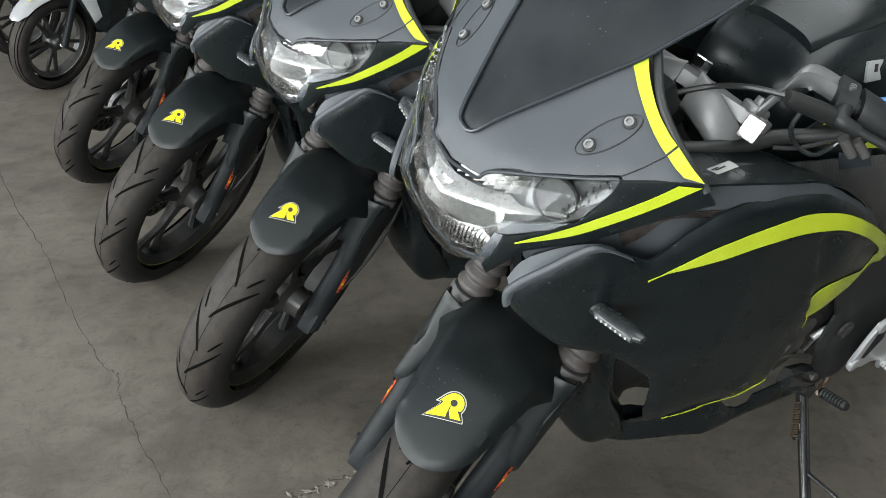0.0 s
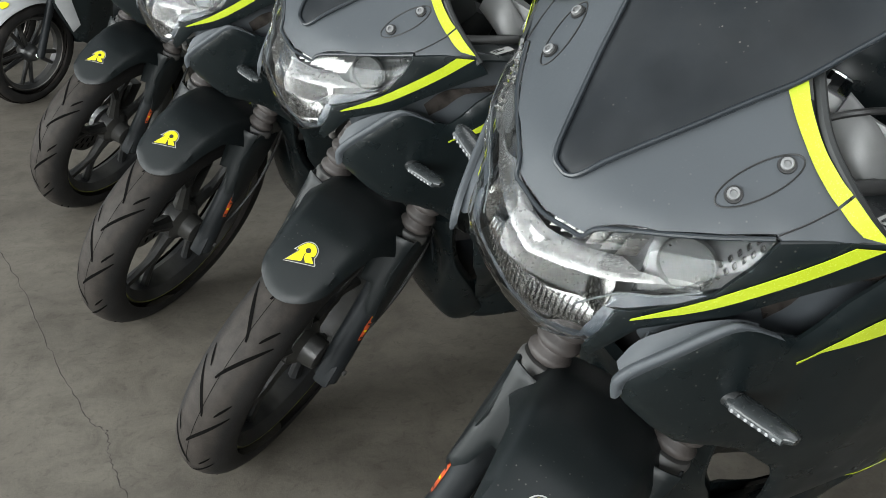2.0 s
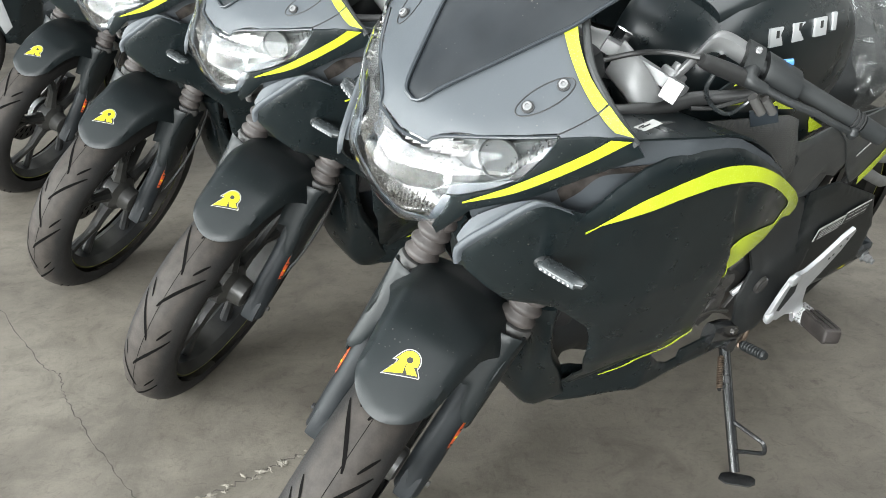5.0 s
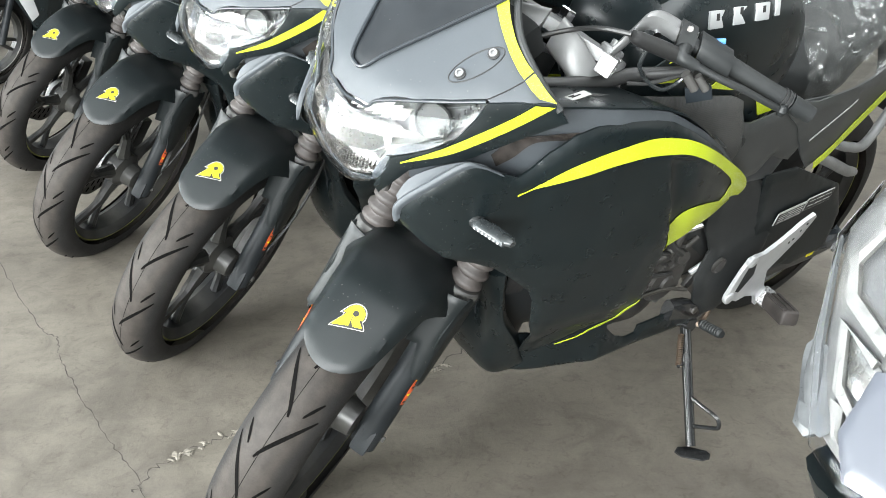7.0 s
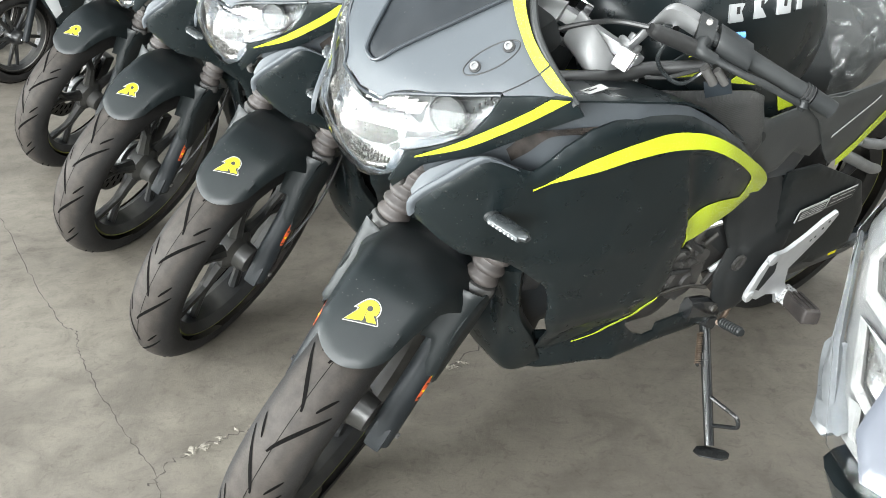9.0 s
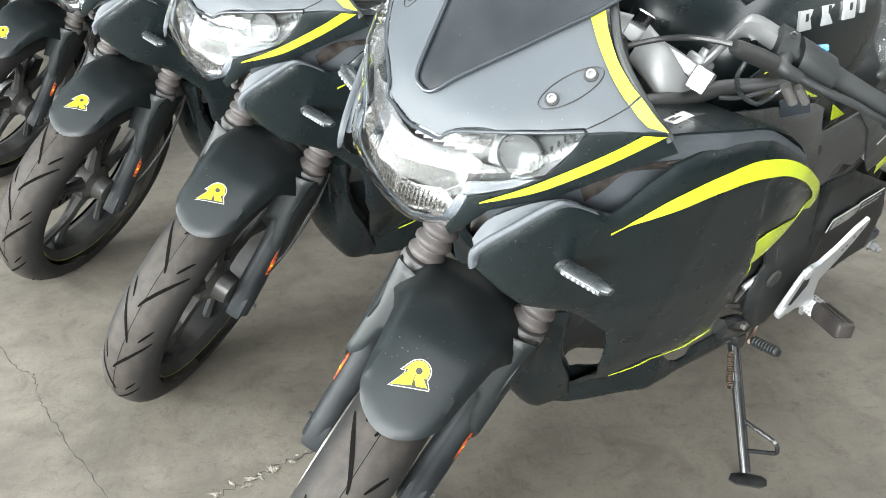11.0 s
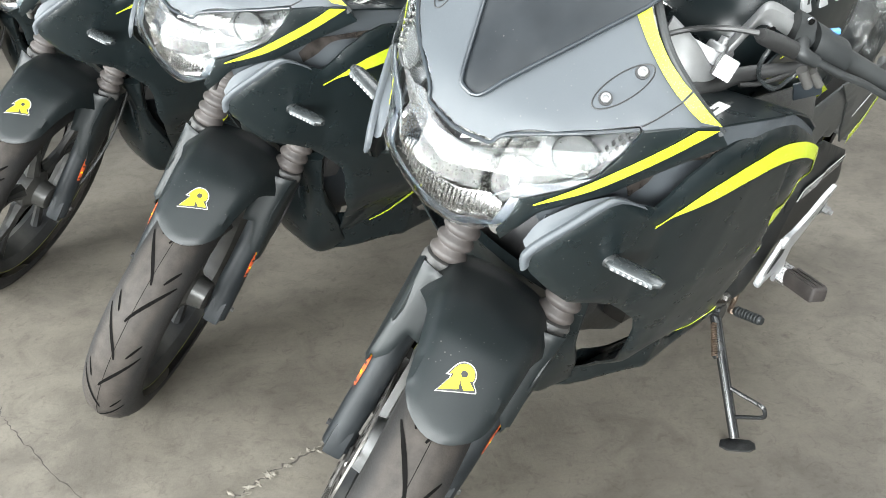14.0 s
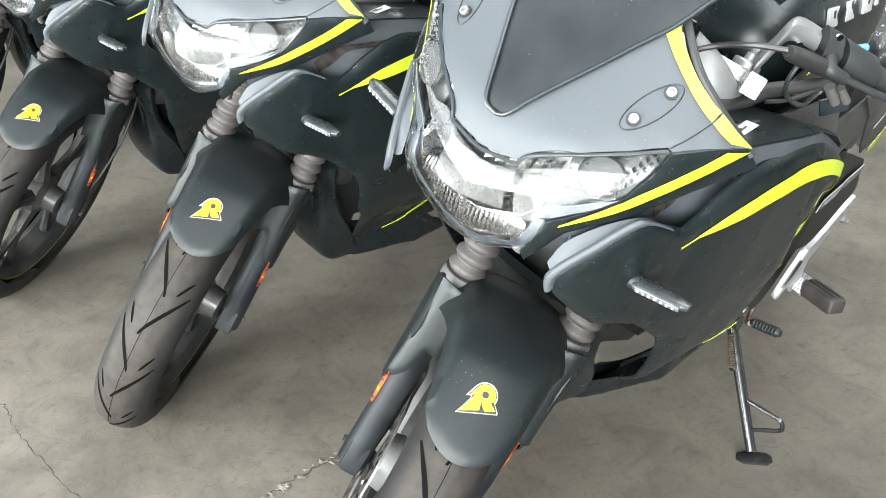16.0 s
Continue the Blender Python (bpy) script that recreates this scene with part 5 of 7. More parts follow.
def tank_and_tail(bike):
    def ring(x, w, zt, zb, sq=0.7):
        pts = []
        for i in range(16):
            t = 2 * math.pi * i / 16
            c, s = math.cos(t), math.sin(t)
            pts.append((x, w * math.copysign(abs(c) ** sq, c), (zt + zb) / 2 + (zt - zb) / 2 * math.copysign(abs(s) ** sq, s)))
        return pts

    off = Vector((0, 0.028, 0))
    sh = lambda pts: [Vector(p) + off for p in pts]
    part("fuel_tank", loft([sh(ring(0.255, 0.06, 1.03, 0.92)), sh(ring(0.225, 0.105, 1.085, 0.87)), sh(ring(0.13, 0.132, 1.140, 0.85)), sh(ring(0.0, 0.142, 1.150, 0.84)), sh(ring(-0.12, 0.136, 1.128, 0.84)), sh(ring(-0.205, 0.112, 1.060, 0.85)), sh(ring(-0.245, 0.080, 0.98, 0.86))], 3), PAINT, bike, "satin black fuel tank")
    part("tank_ridge", loft([sh(ring(0.20, 0.065, 1.118, 1.07)), sh(ring(0.10, 0.085, 1.156, 1.09)), sh(ring(-0.05, 0.075, 1.156, 1.09)), sh(ring(-0.15, 0.05, 1.118, 1.07))], 3), PAINT, bike)
    cc = Vector((0.045, 0.028, 1.152))
    cap = part("fuel_cap", lathe([(0, 0.050), (0.006, 0.052), (0.012, 0.050), (0.014, 0.046), (0.014, 0.0005)], cc, (0.05, 0, 1), 40), ALLOY, bike, "round aluminium fuel cap")
    part("cap_flap", box((0.05, 0.016, 0.006), Matrix.Translation(cc + Vector((0, 0, 0.017))) @ Matrix.Rotation(radians(35), 4, "Z"), 0.002), SILVER, cap)
    for i in range(5):
        t = radians(72 * i)
        part("cap_screw", lathe([(0, 0.004), (0.002, 0.0036), (0.002, 0.0005)], cc + Vector((0.040 * math.cos(t), 0.040 * math.sin(t), 0.0135)), (0, 0, 1), 8), CHROME, cap)
    # raised lettering of the maker, as plain silver bars
    for s in (1, -1):
        for k, (x, w) in enumerate(((0.116, 0.036), (0.060, 0.036), (0.004, 0.036), (-0.040, 0.012))):
            y = float(np.interp(x, [-0.12, 0.0, 0.13], [0.124, 0.1305, 0.1205])) - 0.001
            m = Matrix.Translation((x, 0.028 + s * y, 1.086 + 0.002 * k)) @ Matrix.Rotation(radians(22 * s), 4, "X") @ Matrix.Rotation(radians(-2), 4, "Y")
            part("emblem_bar", box((w, 0.005, 0.030), m, 0.0015), SILVER, bike, "silver raised emblem bar")
            if w > 0.02:
                part("emblem_notch", box((0.009, 0.0056, 0.012), m @ Matrix.Translation((-0.002, 0, 0.004 * (1 if k != 1 else 2))), 0.001), INK, bike)
    # side pieces of the tank with small yellow triangles
    both("tank_side_cover", panel([(0.47, 1.045), (0.313, 1.008), (0.179, 0.980), (0.055, 0.956), (0.012, 0.936), (-0.012, 0.89), (-0.02, 0.84), (0.02, 0.82), (0.12, 0.875), (0.226, 0.938), (0.30, 0.972), (0.45, 1.01)], lambda x, z: (x, 0.205 + 0.25 * max(0.0, float(np.interp(x, [-0.02, 0.05, 0.18, 0.47], [0.90, 0.955, 0.98, 1.045])) - z), z), 0.014, 0.004, 0.006, 0.014), CARBON, bike, "textured dark cover under the tank")
    for tri in ([(0.282, 1.018), (0.245, 1.034), (0.226, 1.028), (0.206, 1.008)], [(0.124, 0.979), (0.106, 0.989), (0.033, 0.957)], [(-0.046, 0.922), (-0.076, 0.880), (-0.122, 0.882)], [(0.262, 1.052), (0.240, 1.062), (0.236, 1.052)]):
        both("tape", panel(tri, lambda x, z: (x, 0.1885 - 0.03 * (0.95 - z), z), 0.012, 0.001, 0.0), YELLOW, bike, "small yellow triangle")
    both("tank_gusset", panel([(0.30, 1.04), (0.24, 1.066), (0.10, 1.00), (-0.04, 0.945), (-0.135, 0.90), (-0.12, 0.865), (-0.06, 0.85), (0.0, 0.90), (0.20, 0.97)], lambda x, z: (x, 0.186 - 0.03 * (0.95 - z), z), 0.014, 0.003, 0.003), PAINT, bike, "black gusset beside the tank")
    # seat and tail
    sp = lambda x, z: (x, 0.215 + 0.05 * (0.80 - z), z)
    both("seat_side_panel", panel([(0.062, 0.859), (0.038, 0.88), (0.003, 0.893), (-0.032, 0.884), (-0.08, 0.888), (-0.135, 0.893), (-0.195, 0.899), (-0.287, 0.893), (-0.357, 0.879), (-0.287, 0.827), (-0.22, 0.759), (-0.187, 0.77), (-0.151, 0.786), (-0.12, 0.753), (-0.076, 0.749), (-0.032, 0.784), (0.008, 0.817)], sp, 0.013, 0.004, 0.005, 0.012), SEAT_PLASTIC, bike, "satin black panel under the seat")
    part("panel_cap", lathe([(0, 0.014), (0.003, 0.013), (0.002, 0.0005)], (-0.008, 0.21295, 0.851), (0, 1, 0.05), 20), PLASTIC, bike, "round blind cap")
    both("panel_recess", panel([(-0.11, 0.735), (-0.15, 0.74), (-0.184, 0.772), (-0.23, 0.75), (-0.26, 0.73), (-0.24, 0.69), (-0.15, 0.70)], lambda x, z: (x, 0.186, z), 0.013, 0.003, 0.003), LAMP_BLACK, bike)
    part("seat", loft([ring(-0.20, 0.085, 0.93, 0.84), ring(-0.30, 0.120, 0.915, 0.80), ring(-0.44, 0.135, 0.915, 0.79), ring(-0.54, 0.115, 0.955, 0.82), ring(-0.66, 0.10, 1.00, 0.88), ring(-0.80, 0.08, 1.03, 0.93), ring(-0.86, 0.05, 1.03, 0.96)], 3), PLASTIC, bike, "black vinyl seat")
    tl = lambda x, z: (x, 0.222 - 0.10 * max(0.0, -0.35 - x) + 0.02 * (0.85 - z), z)
    both("tail_fairing", panel([(-0.091, 0.916), (-0.185, 0.851), (-0.25, 0.767), (-0.297, 0.724), (-0.365, 0.752), (-0.551, 0.863), (-0.784, 0.984), (-0.812, 1.031), (-0.644, 0.984), (-0.412, 0.91), (-0.232, 0.897)], tl, 0.016, 0.004, 0.005, 0.012), SEAT_PLASTIC, bike, "satin black tail fairing")
    both("tape", strip([(-0.302, 0.74), (-0.412, 0.812), (-0.57, 0.899), (-0.738, 0.98)], [(-0.311, 0.72), (-0.421, 0.787), (-0.579, 0.874), (-0.747, 0.961)], tl, 0.0028), YELLOW, bike, "fluorescent yellow tape on the tail")
    both("tail_groove", strip([(-0.241, 0.809), (-0.365, 0.877)], [(-0.243, 0.805), (-0.367, 0.874)], tl, 0.0026), SILVER, bike)
    both("tail_frame", tube([(-0.42, 0.165, 0.690), (-0.50, 0.172, 0.655), (-0.62, 0.165, 0.595), (-0.70, 0.15, 0.56)], [0.012, 0.014, 0.014, 0.012], 10), ALLOY, bike, "silver tail frame tube")
    both("tail_frame", tube([(-0.50, 0.165, 0.70), (-0.56, 0.170, 0.68), (-0.66, 0.160, 0.66), (-0.80, 0.12, 0.72)], 0.012, 10), ALLOY, bike, "silver tail frame tube")
    part("rear_mudguard", loft([ring(-0.80, 0.07, 0.90, 0.86), ring(-0.92, 0.07, 0.83, 0.80), ring(-1.02, 0.06, 0.70, 0.68), ring(-1.06, 0.05, 0.58, 0.57)], 3), PLASTIC, bike)


def running_gear(bike):
    rear = Vector((-0.74, 0, 0.330))
    wheel(bike, rear, 0.330, 0.145, 0.243, "rear_wheel", "black cast rear wheel with a yellow rim line", False, None)
    both("swingarm", loft([[(x, 0.095 + dy * w, z + dz * h) for dy, dz in ((-1, -1), (1, -1), (1, 1), (-1, 1))] for x, w, h, z in ((-0.22, 0.018, 0.035, 0.40), (-0.45, 0.016, 0.030, 0.36), (-0.72, 0.014, 0.022, 0.305))], 3), PLASTIC, bike, "black swingarm")
    for sg in (1, -1):
        case = panel([(-0.24, 0.45), (-0.40, 0.435), (-0.60, 0.395), (-0.77, 0.365), (-0.81, 0.33), (-0.79, 0.295), (-0.70, 0.280), (-0.50, 0.295), (-0.30, 0.33), (-0.22, 0.38)], lambda x, z: (x, sg * (0.186 - 0.3 * abs(z - 0.36)), z), 0.013, 0.030, 0.008, 0.016)
        cc = part("chain_case", case, LAMP_BLACK, bike, "glossy black chain case")
        part("adjuster_bolt", lathe([(0, 0.017), (0.006, 0.017), (0.006, 0.011), (0.020, 0.011), (0.022, 0.007), (0.030, 0.007)], (-0.755, sg * 0.180, 0.328), (0, sg, 0), 6), ALLOY, cc, "dull steel axle nut")
        part("case_seam", tube([(-0.26, sg * 0.184, 0.405), (-0.45, sg * 0.186, 0.385), (-0.70, sg * 0.184, 0.345)], 0.003, 6), INK, cc)
        part("case_sticker", prism([(-0.014, -0.007), (0.014, -0.007), (0.014, 0.007), (-0.014, 0.007)], 0.002, Matrix.Translation((-0.62, sg * 0.1865, 0.352)) @ Matrix.Rotation(radians(90), 4, "X")), BADGE_YELLOW, cc, "small yellow sticker", smooth=False)
    part("chain_guard", box((0.40, 0.03, 0.05), pose(-0.46, 0.115, 0.43, 0, -8, 0), 0.008), PLASTIC, bike)
    # frame cover and spars
    cover = panel([(0.0, 0.775), (-0.06, 0.77), (-0.108, 0.755), (-0.18, 0.72), (-0.286, 0.635), (-0.345, 0.53), (-0.33, 0.44), (-0.27, 0.37), (-0.215, 0.335), (-0.165, 0.345), (-0.125, 0.40), (-0.105, 0.47), (-0.128, 0.53), (-0.085, 0.60), (-0.072, 0.66), (-0.02, 0.715)], lambda x, z: (x, 0.178 + 0.10 * (0.75 - z), z), 0.015, 0.006, 0.010, 0.02)
    both("frame_cover", cover, PLASTIC, bike, "matte black frame cover")
    part("pivot_cap", lathe([(0, 0.020), (0.006, 0.020), (0.008, 0.016), (0.006, 0.012), (0.006, 0.0005)], (-0.155, 0.205, 0.495), (0, 1, 0), 20), ENGINE, bike, "round pivot cap")
    # dark box behind the footrest, with two printed plates
    both("side_box", panel([(-0.22, 0.700), (-0.34, 0.690), (-0.45, 0.640), (-0.56, 0.590), (-0.63, 0.49), (-0.64, 0.38), (-0.50, 0.37), (-0.36, 0.42), (-0.26, 0.48)], lambda x, z: (x, 0.197 + 0.04 * (0.6 - z), z), 0.014, 0.006, 0.006, 0.012), DUSTY, bike, "dark plastic box behind the footrest")
    for k, (x, z) in enumerate(((-0.367, 0.569), (-0.471, 0.579))):
        m = Matrix.Translation((x, 0.2030, z)) @ Matrix.Rotation(radians(3), 4, "Y") @ Matrix.Rotation(radians(87), 4, "X")
        pl = part("data_plate", prism([(-0.050, -0.018), (0.050, -0.018), (0.050, 0.018), (-0.050, 0.018)], 0.002, m), WHITE, bike, "small printed data plate", smooth=False)
        part("plate_field", prism([(-0.048, -0.016), (0.048, -0.016), (0.048, 0.016 if k else 0.012), (-0.048, 0.016 if k else 0.012)], 0.0032, m), INK, pl, smooth=False)
        for j in range(4):
            for x0, w in ((-0.030, 0.012), (0.000, 0.014), (0.030, 0.010)) if j != 2 else ((-0.020, 0.024), (0.026, 0.016)):
                if k == 0 or j in (1, 3):
                    part("plate_bar", prism([(x0 - w, -0.0011), (x0 + w, -0.0011), (x0 + w, 0.0011), (x0 - w, 0.0011)], 0.0042, m @ Matrix.Translation((0, -0.0125 + 0.0068 * j, 0))), WHITE, pl, smooth=False)
    # engine
    part("engine_block", box((0.26, 0.22, 0.16), pose(0.0, 0, 0.44, 0, 10, 0), 0.03), ENGINE, bike, "dark single-cylinder engine")
    part("cylinder", box((0.17, 0.16, 0.22), pose(0.13, 0, 0.58, 0, 35, 0), 0.02), ENGINE, bike)
    for i in range(7):
        part("cooling_fin", box((0.19, 0.20, 0.006), pose(0.08 + 0.021 * i, 0, 0.51 + 0.028 * i, 0, 35, 0), 0.002), ENGINE, bike)
    part("engine_cover", lathe([(0, 0.085), (0.03, 0.080), (0.045, 0.060), (0.050, 0.030), (0.050, 0.0005)], (0.0, 0.105, 0.41), (0, 1, 0), 32), ENGINE, bike, "round engine side cover")
    part("clutch_arm", tube([(0.02, 0.155, 0.52), (0.0, 0.175, 0.56), (-0.03, 0.17, 0.60)], [0.010, 0.012, 0.008], 10), DULL_ALLOY, bike, "bright clutch arm")
    part("gear_housing", box((0.07, 0.04, 0.05), pose(-0.06, 0.15, 0.47, 0, 25, 0), 0.010), DULL_ALLOY, bike, "bright cast gear housing")
    part("bracket_bar", tube([(0.01, 0.17, 0.60), (-0.05, 0.19, 0.625)], 0.006, 8), CHROME, bike)
    part("exhaust_pipe", tube([(0.25, 0.02, 0.60), (0.33, 0.0, 0.48), (0.26, -0.04, 0.30), (0.0, -0.09, 0.24), (-0.3, -0.14, 0.28)], 0.019, 12), STEEL, bike, "steel exhaust pipe")
    part("silencer", tube([(-0.28, -0.15, 0.29), (-0.45, -0.18, 0.38), (-0.80, -0.19, 0.52)], [0.03, 0.05, 0.048], 20), PLASTIC, bike, "black silencer")
    part("wiring_hose", tube([(0.05, 0.165, 0.66), (0.03, 0.19, 0.60), (-0.03, 0.185, 0.55), (-0.05, 0.15, 0.48)], 0.007, 8), CABLE, bike)
    # what shows of the engine between flank and frame cover
    part("crankcase", loft([[(x, y, z + dz) for y, dz in ((0.02, -h), (0.13, -h), (0.160, -h * 0.6), (0.165, h * 0.6), (0.13, h), (0.02, h))] for x, z, h in ((0.20, 0.52, 0.05), (0.12, 0.52, 0.08), (-0.04, 0.505, 0.09), (-0.16, 0.49, 0.06))], 3), ENGINE, bike, "dark engine casing behind the fairing")
    for k in range(6):
        part("engine_fin", box((0.17, 0.13, 0.006), pose(0.10, 0.09, 0.575 + 0.022 * k, 0, -14, 0), 0.002), ENGINE, bike)
    part("clutch_cover", lathe([(-0.01, 0.055), (0.006, 0.055), (0.012, 0.048), (0.013, 0.020), (0.018, 0.016), (0.018, 0.0005)], (-0.02, 0.172, 0.475), (0, 1, 0), 26), ENGINE, bike, "round engine side cover")
    part("engine_pipe", tube([(-0.005, 0.168, 0.530), (-0.045, 0.176, 0.556), (-0.075, 0.178, 0.578)], 0.006, 10), DULL_ALLOY, bike, "bright engine pipe")
    part("engine_pipe", tube([(0.01, 0.170, 0.500), (-0.025, 0.180, 0.520), (-0.055, 0.180, 0.520), (-0.070, 0.174, 0.490)], 0.008, 10), DULL_ALLOY, bike, "bright engine pipe")
    part("shift_arm", tube([(-0.100, 0.182, 0.472), (-0.150, 0.190, 0.506)], [0.0065, 0.0065], 8, 2), SILVER, bike, "bright shift arm")
    part("shift_plate", prism([(-0.030, -0.010), (0.026, -0.016), (0.034, 0.004), (-0.010, 0.018)], 0.010, Matrix.Translation((-0.128, 0.178, 0.448)) @ Matrix.Rotation(radians(35), 4, "Y") @ Matrix.Rotation(radians(90), 4, "X"), 0.003), DULL_ALLOY, bike, "bright cast shift plate")
    for k in range(5):
        part("casing_bolt", lathe([(0, 0.007), (0.005, 0.007), (0.006, 0.004), (0.006, 0.0005)], (-0.02 + 0.05 * math.cos(1.2 * k), 0.178, 0.475 + 0.05 * math.sin(1.2 * k)), (0, 1, 0), 8), DULL_ALLOY, bike)
    part("carburettor", lathe([(0, 0.022), (0.012, 0.022), (0.016, 0.016), (0.03, 0.016)], (-0.035, 0.165, 0.545), (0.2, 1, 0.1), 16), DULL_ALLOY, bike, "small cast carburettor")
    for a, b, c, d in (((0.06, 0.17, 0.60), (0.035, 0.182, 0.650), (-0.015, 0.182, 0.672), (-0.035, 0.165, 0.640)), ((0.07, 0.17, 0.545), (0.045, 0.182, 0.575), (0.01, 0.182, 0.560), (0.00, 0.165, 0.515)), ((0.085, 0.17, 0.50), (0.05, 0.186, 0.520), (0.0, 0.188, 0.510), (-0.05, 0.172, 0.49))):
        part("wiring_hose", tube([a, b, c, d], 0.0052, 8), CABLE, bike)
    part("shift_rod", tube([(0.075, 0.188, 0.470), (-0.02, 0.190, 0.462), (-0.10, 0.190, 0.430)], 0.0042, 8), STEEL, bike, "thin gear linkage rod")
    part("stand_bracket", loft([[(x, 0.196 + dy, z + dz) for dy, dz in ((-0.012, -0.022), (0.012, -0.022), (0.012, 0.022), (-0.012, 0.022))] for x, z in ((-0.05, 0.392), (-0.11, 0.376), (-0.165, 0.345))], 2), STAND, bike, "black steel stand bracket")
    part("bracket_bolt", lathe([(0, 0.009), (0.006, 0.009), (0.007, 0.006), (0.007, 0.0005)], (-0.135, 0.209, 0.372), (0, 1, 0), 6), STEEL, bike)
    # footrest hanger and rubber peg
    hm = Matrix.Translation((-0.30, 0.236, 0.46)) @ Matrix.Rotation(radians(90), 4, "X")
    hang = [(0.085, -0.060), (0.108, -0.062), (0.112, -0.045), (0.095, 0.020), (0.082, 0.052), (0.060, 0.056), (0.030, 0.050), (-0.02, 0.075), (-0.070, 0.108), (-0.108, 0.122), (-0.118, 0.112), (-0.090, 0.062), (-0.045, 0.020), (-0.010, -0.010), (-0.030, -0.060), (-0.058, -0.085), (-0.062, -0.120), (-0.040, -0.128), (-0.016, -0.085), (0.030, -0.070), (0.060, -0.078)]
    hanger = part("footrest_hanger", prism(hang, 0.010, hm, 0.0025), SILVER, bike, "silver cast footrest hanger")
    part("hanger_slot", prism([(0.075, 0.036), (0.086, -0.038), (0.070, -0.046), (0.040, -0.002), (0.050, 0.032)], 0.0104, hm), PLASTIC, hanger, smooth=False)
    for a, b in ((-0.075, 0.085), (-0.090, 0.10), (-0.060, 0.066), (-0.048, 0.060)):
        part("hanger_hole", lathe([(-0.0056, 0.0035), (0.0056, 0.0035)], hm @ Vector((a, b, 0)), (0, 1, 0), 10), INK, hanger)
    for a, b in ((0.100, -0.052), (0.073, 0.045)):
        part("hanger_boss", lathe([(0, 0.015), (0.008, 0.015), (0.010, 0.012), (0.010, 0.0005)], hm @ Vector((a, b, 0.0)), (0, 1, 0), 16), SILVER, hanger)
    lug = prism([(-0.022, -0.022), (0.022, -0.022), (0.024, 0.010), (0.012, 0.024), (-0.014, 0.022)], 0.026, Matrix.Translation((-0.362, 0.247, 0.352)) @ Matrix.Rotation(radians(90), 4, "X") @ Matrix.Rotation(radians(40), 4, "Z"), 0.003)
    part("footrest_lug", lug, WHITEMETAL, bike, "bright footrest lug")
    p0, p1 = Vector((-0.352, 0.262, 0.364)), Vector((-0.304, 0.346, 0.392))
    d = (p1 - p0).normalized()
    s1 = d.cross(Vector((0, 0, 1))).normalized()
    s2 = d.cross(s1)
    peg = loft([[p0.lerp(p1, f) + s1 * (a * w) + s2 * (b * h) for a, b in ((-1, -0.7), (-0.7, -1), (0.7, -1), (1, -0.7), (1, 0.7), (0.7, 1), (-0.7, 1), (-1, 0.7))] for f, w, h in ((0.0, 0.015, 0.013), (0.08, 0.020, 0.016), (0.5, 0.0205, 0.0165), (0.92, 0.021, 0.017), (1.0, 0.016, 0.013))], 2)
    pg = part("footrest_rubber", peg, BOOT, bike, "dusty ribbed footrest rubber")
    for i in range(8):
        for j in range(3):
            c = p0.lerp(p1, 0.10 + 0.11 * i) + s1 * (0.013 * (j - 1))
            for sg in (1, -1):
                part("rubber_knob", box((0.008, 0.010, 0.004), Matrix.Translation(c + s2 * 0.0175 * sg) @ d.to_track_quat("Y", "Z").to_matrix().to_4x4(), 0.001), BOOT, pg)
    # gear lever
    part("gear_lever", tube([(-0.215, 0.200, 0.375), (-0.19, 0.215, 0.340), (-0.155, 0.225, 0.335), (-0.135, 0.235, 0.350)], 0.006, 8), RUST, bike, "bent gear lever")
    g0, g1 = Vector((-0.140, 0.236, 0.352)), Vector((-0.128, 0.300, 0.378))
    part("gear_rubber", lathe([(0.0, 0.008)] + [(0.004 + 0.0075 * i + dd, 0.0115 if k else 0.0095) for i in range(8) for k, dd in ((0, 0.0), (1, 0.002), (1, 0.005), (0, 0.007))] + [(0.068, 0.008)], g0, g1 - g0, 12), PLASTIC, bike, "ribbed black gear lever rubber")
    # side stand
    a, b = Vector((-0.150, 0.195, 0.318)), Vector((-0.050, 0.386, 0.142))
    st = part("side_stand", tube([a, a.lerp(b, 0.5), b], [0.0125, 0.0115, 0.011], 12), STAND, bike, "black side stand resting on the floor")
    part("stand_pivot", lathe([(-0.02, 0.018), (0.02, 0.018)], a, (0, 1, 0.3), 14), STAND, st)
    m = Matrix.Translation(b + Vector((0.006, 0.012, -0.010))) @ Matrix.Rotation(radians(18.3), 4, "X") @ Matrix.Rotation(radians(-58), 4, "Z")
    part("stand_foot", prism([(-0.040, -0.010), (-0.030, -0.020), (0.012, -0.022), (0.032, -0.014), (0.036, 0.006), (0.020, 0.019), (-0.026, 0.018), (-0.040, 0.006)], 0.006, m, 0.002), STAND, st)
    l0, l1, l2, l3 = a.lerp(b, 0.60), Vector((-0.076, 0.400, 0.236)), Vector((-0.078, 0.412, 0.214)), a.lerp(b, 0.84)
    part("stand_loop", tube([l0, l0.lerp(l1, 0.5), l0.lerp(l1, 0.9), l1.lerp(l2, 0.2), l1.lerp(l2, 0.8), l2.lerp(l3, 0.12), l2.lerp(l3, 0.5), l3], 0.0048, 8, 4), STAND, st, "bent wire loop of the stand")
    sp0, sp1 = a + Vector((0.030, 0.020, -0.010)), a.lerp(b, 0.33) + Vector((0.030, 0.0, 0.0))
    sd = sp1 - sp0
    s1 = sd.orthogonal().normalized()
    s2 = sd.normalized().cross(s1)
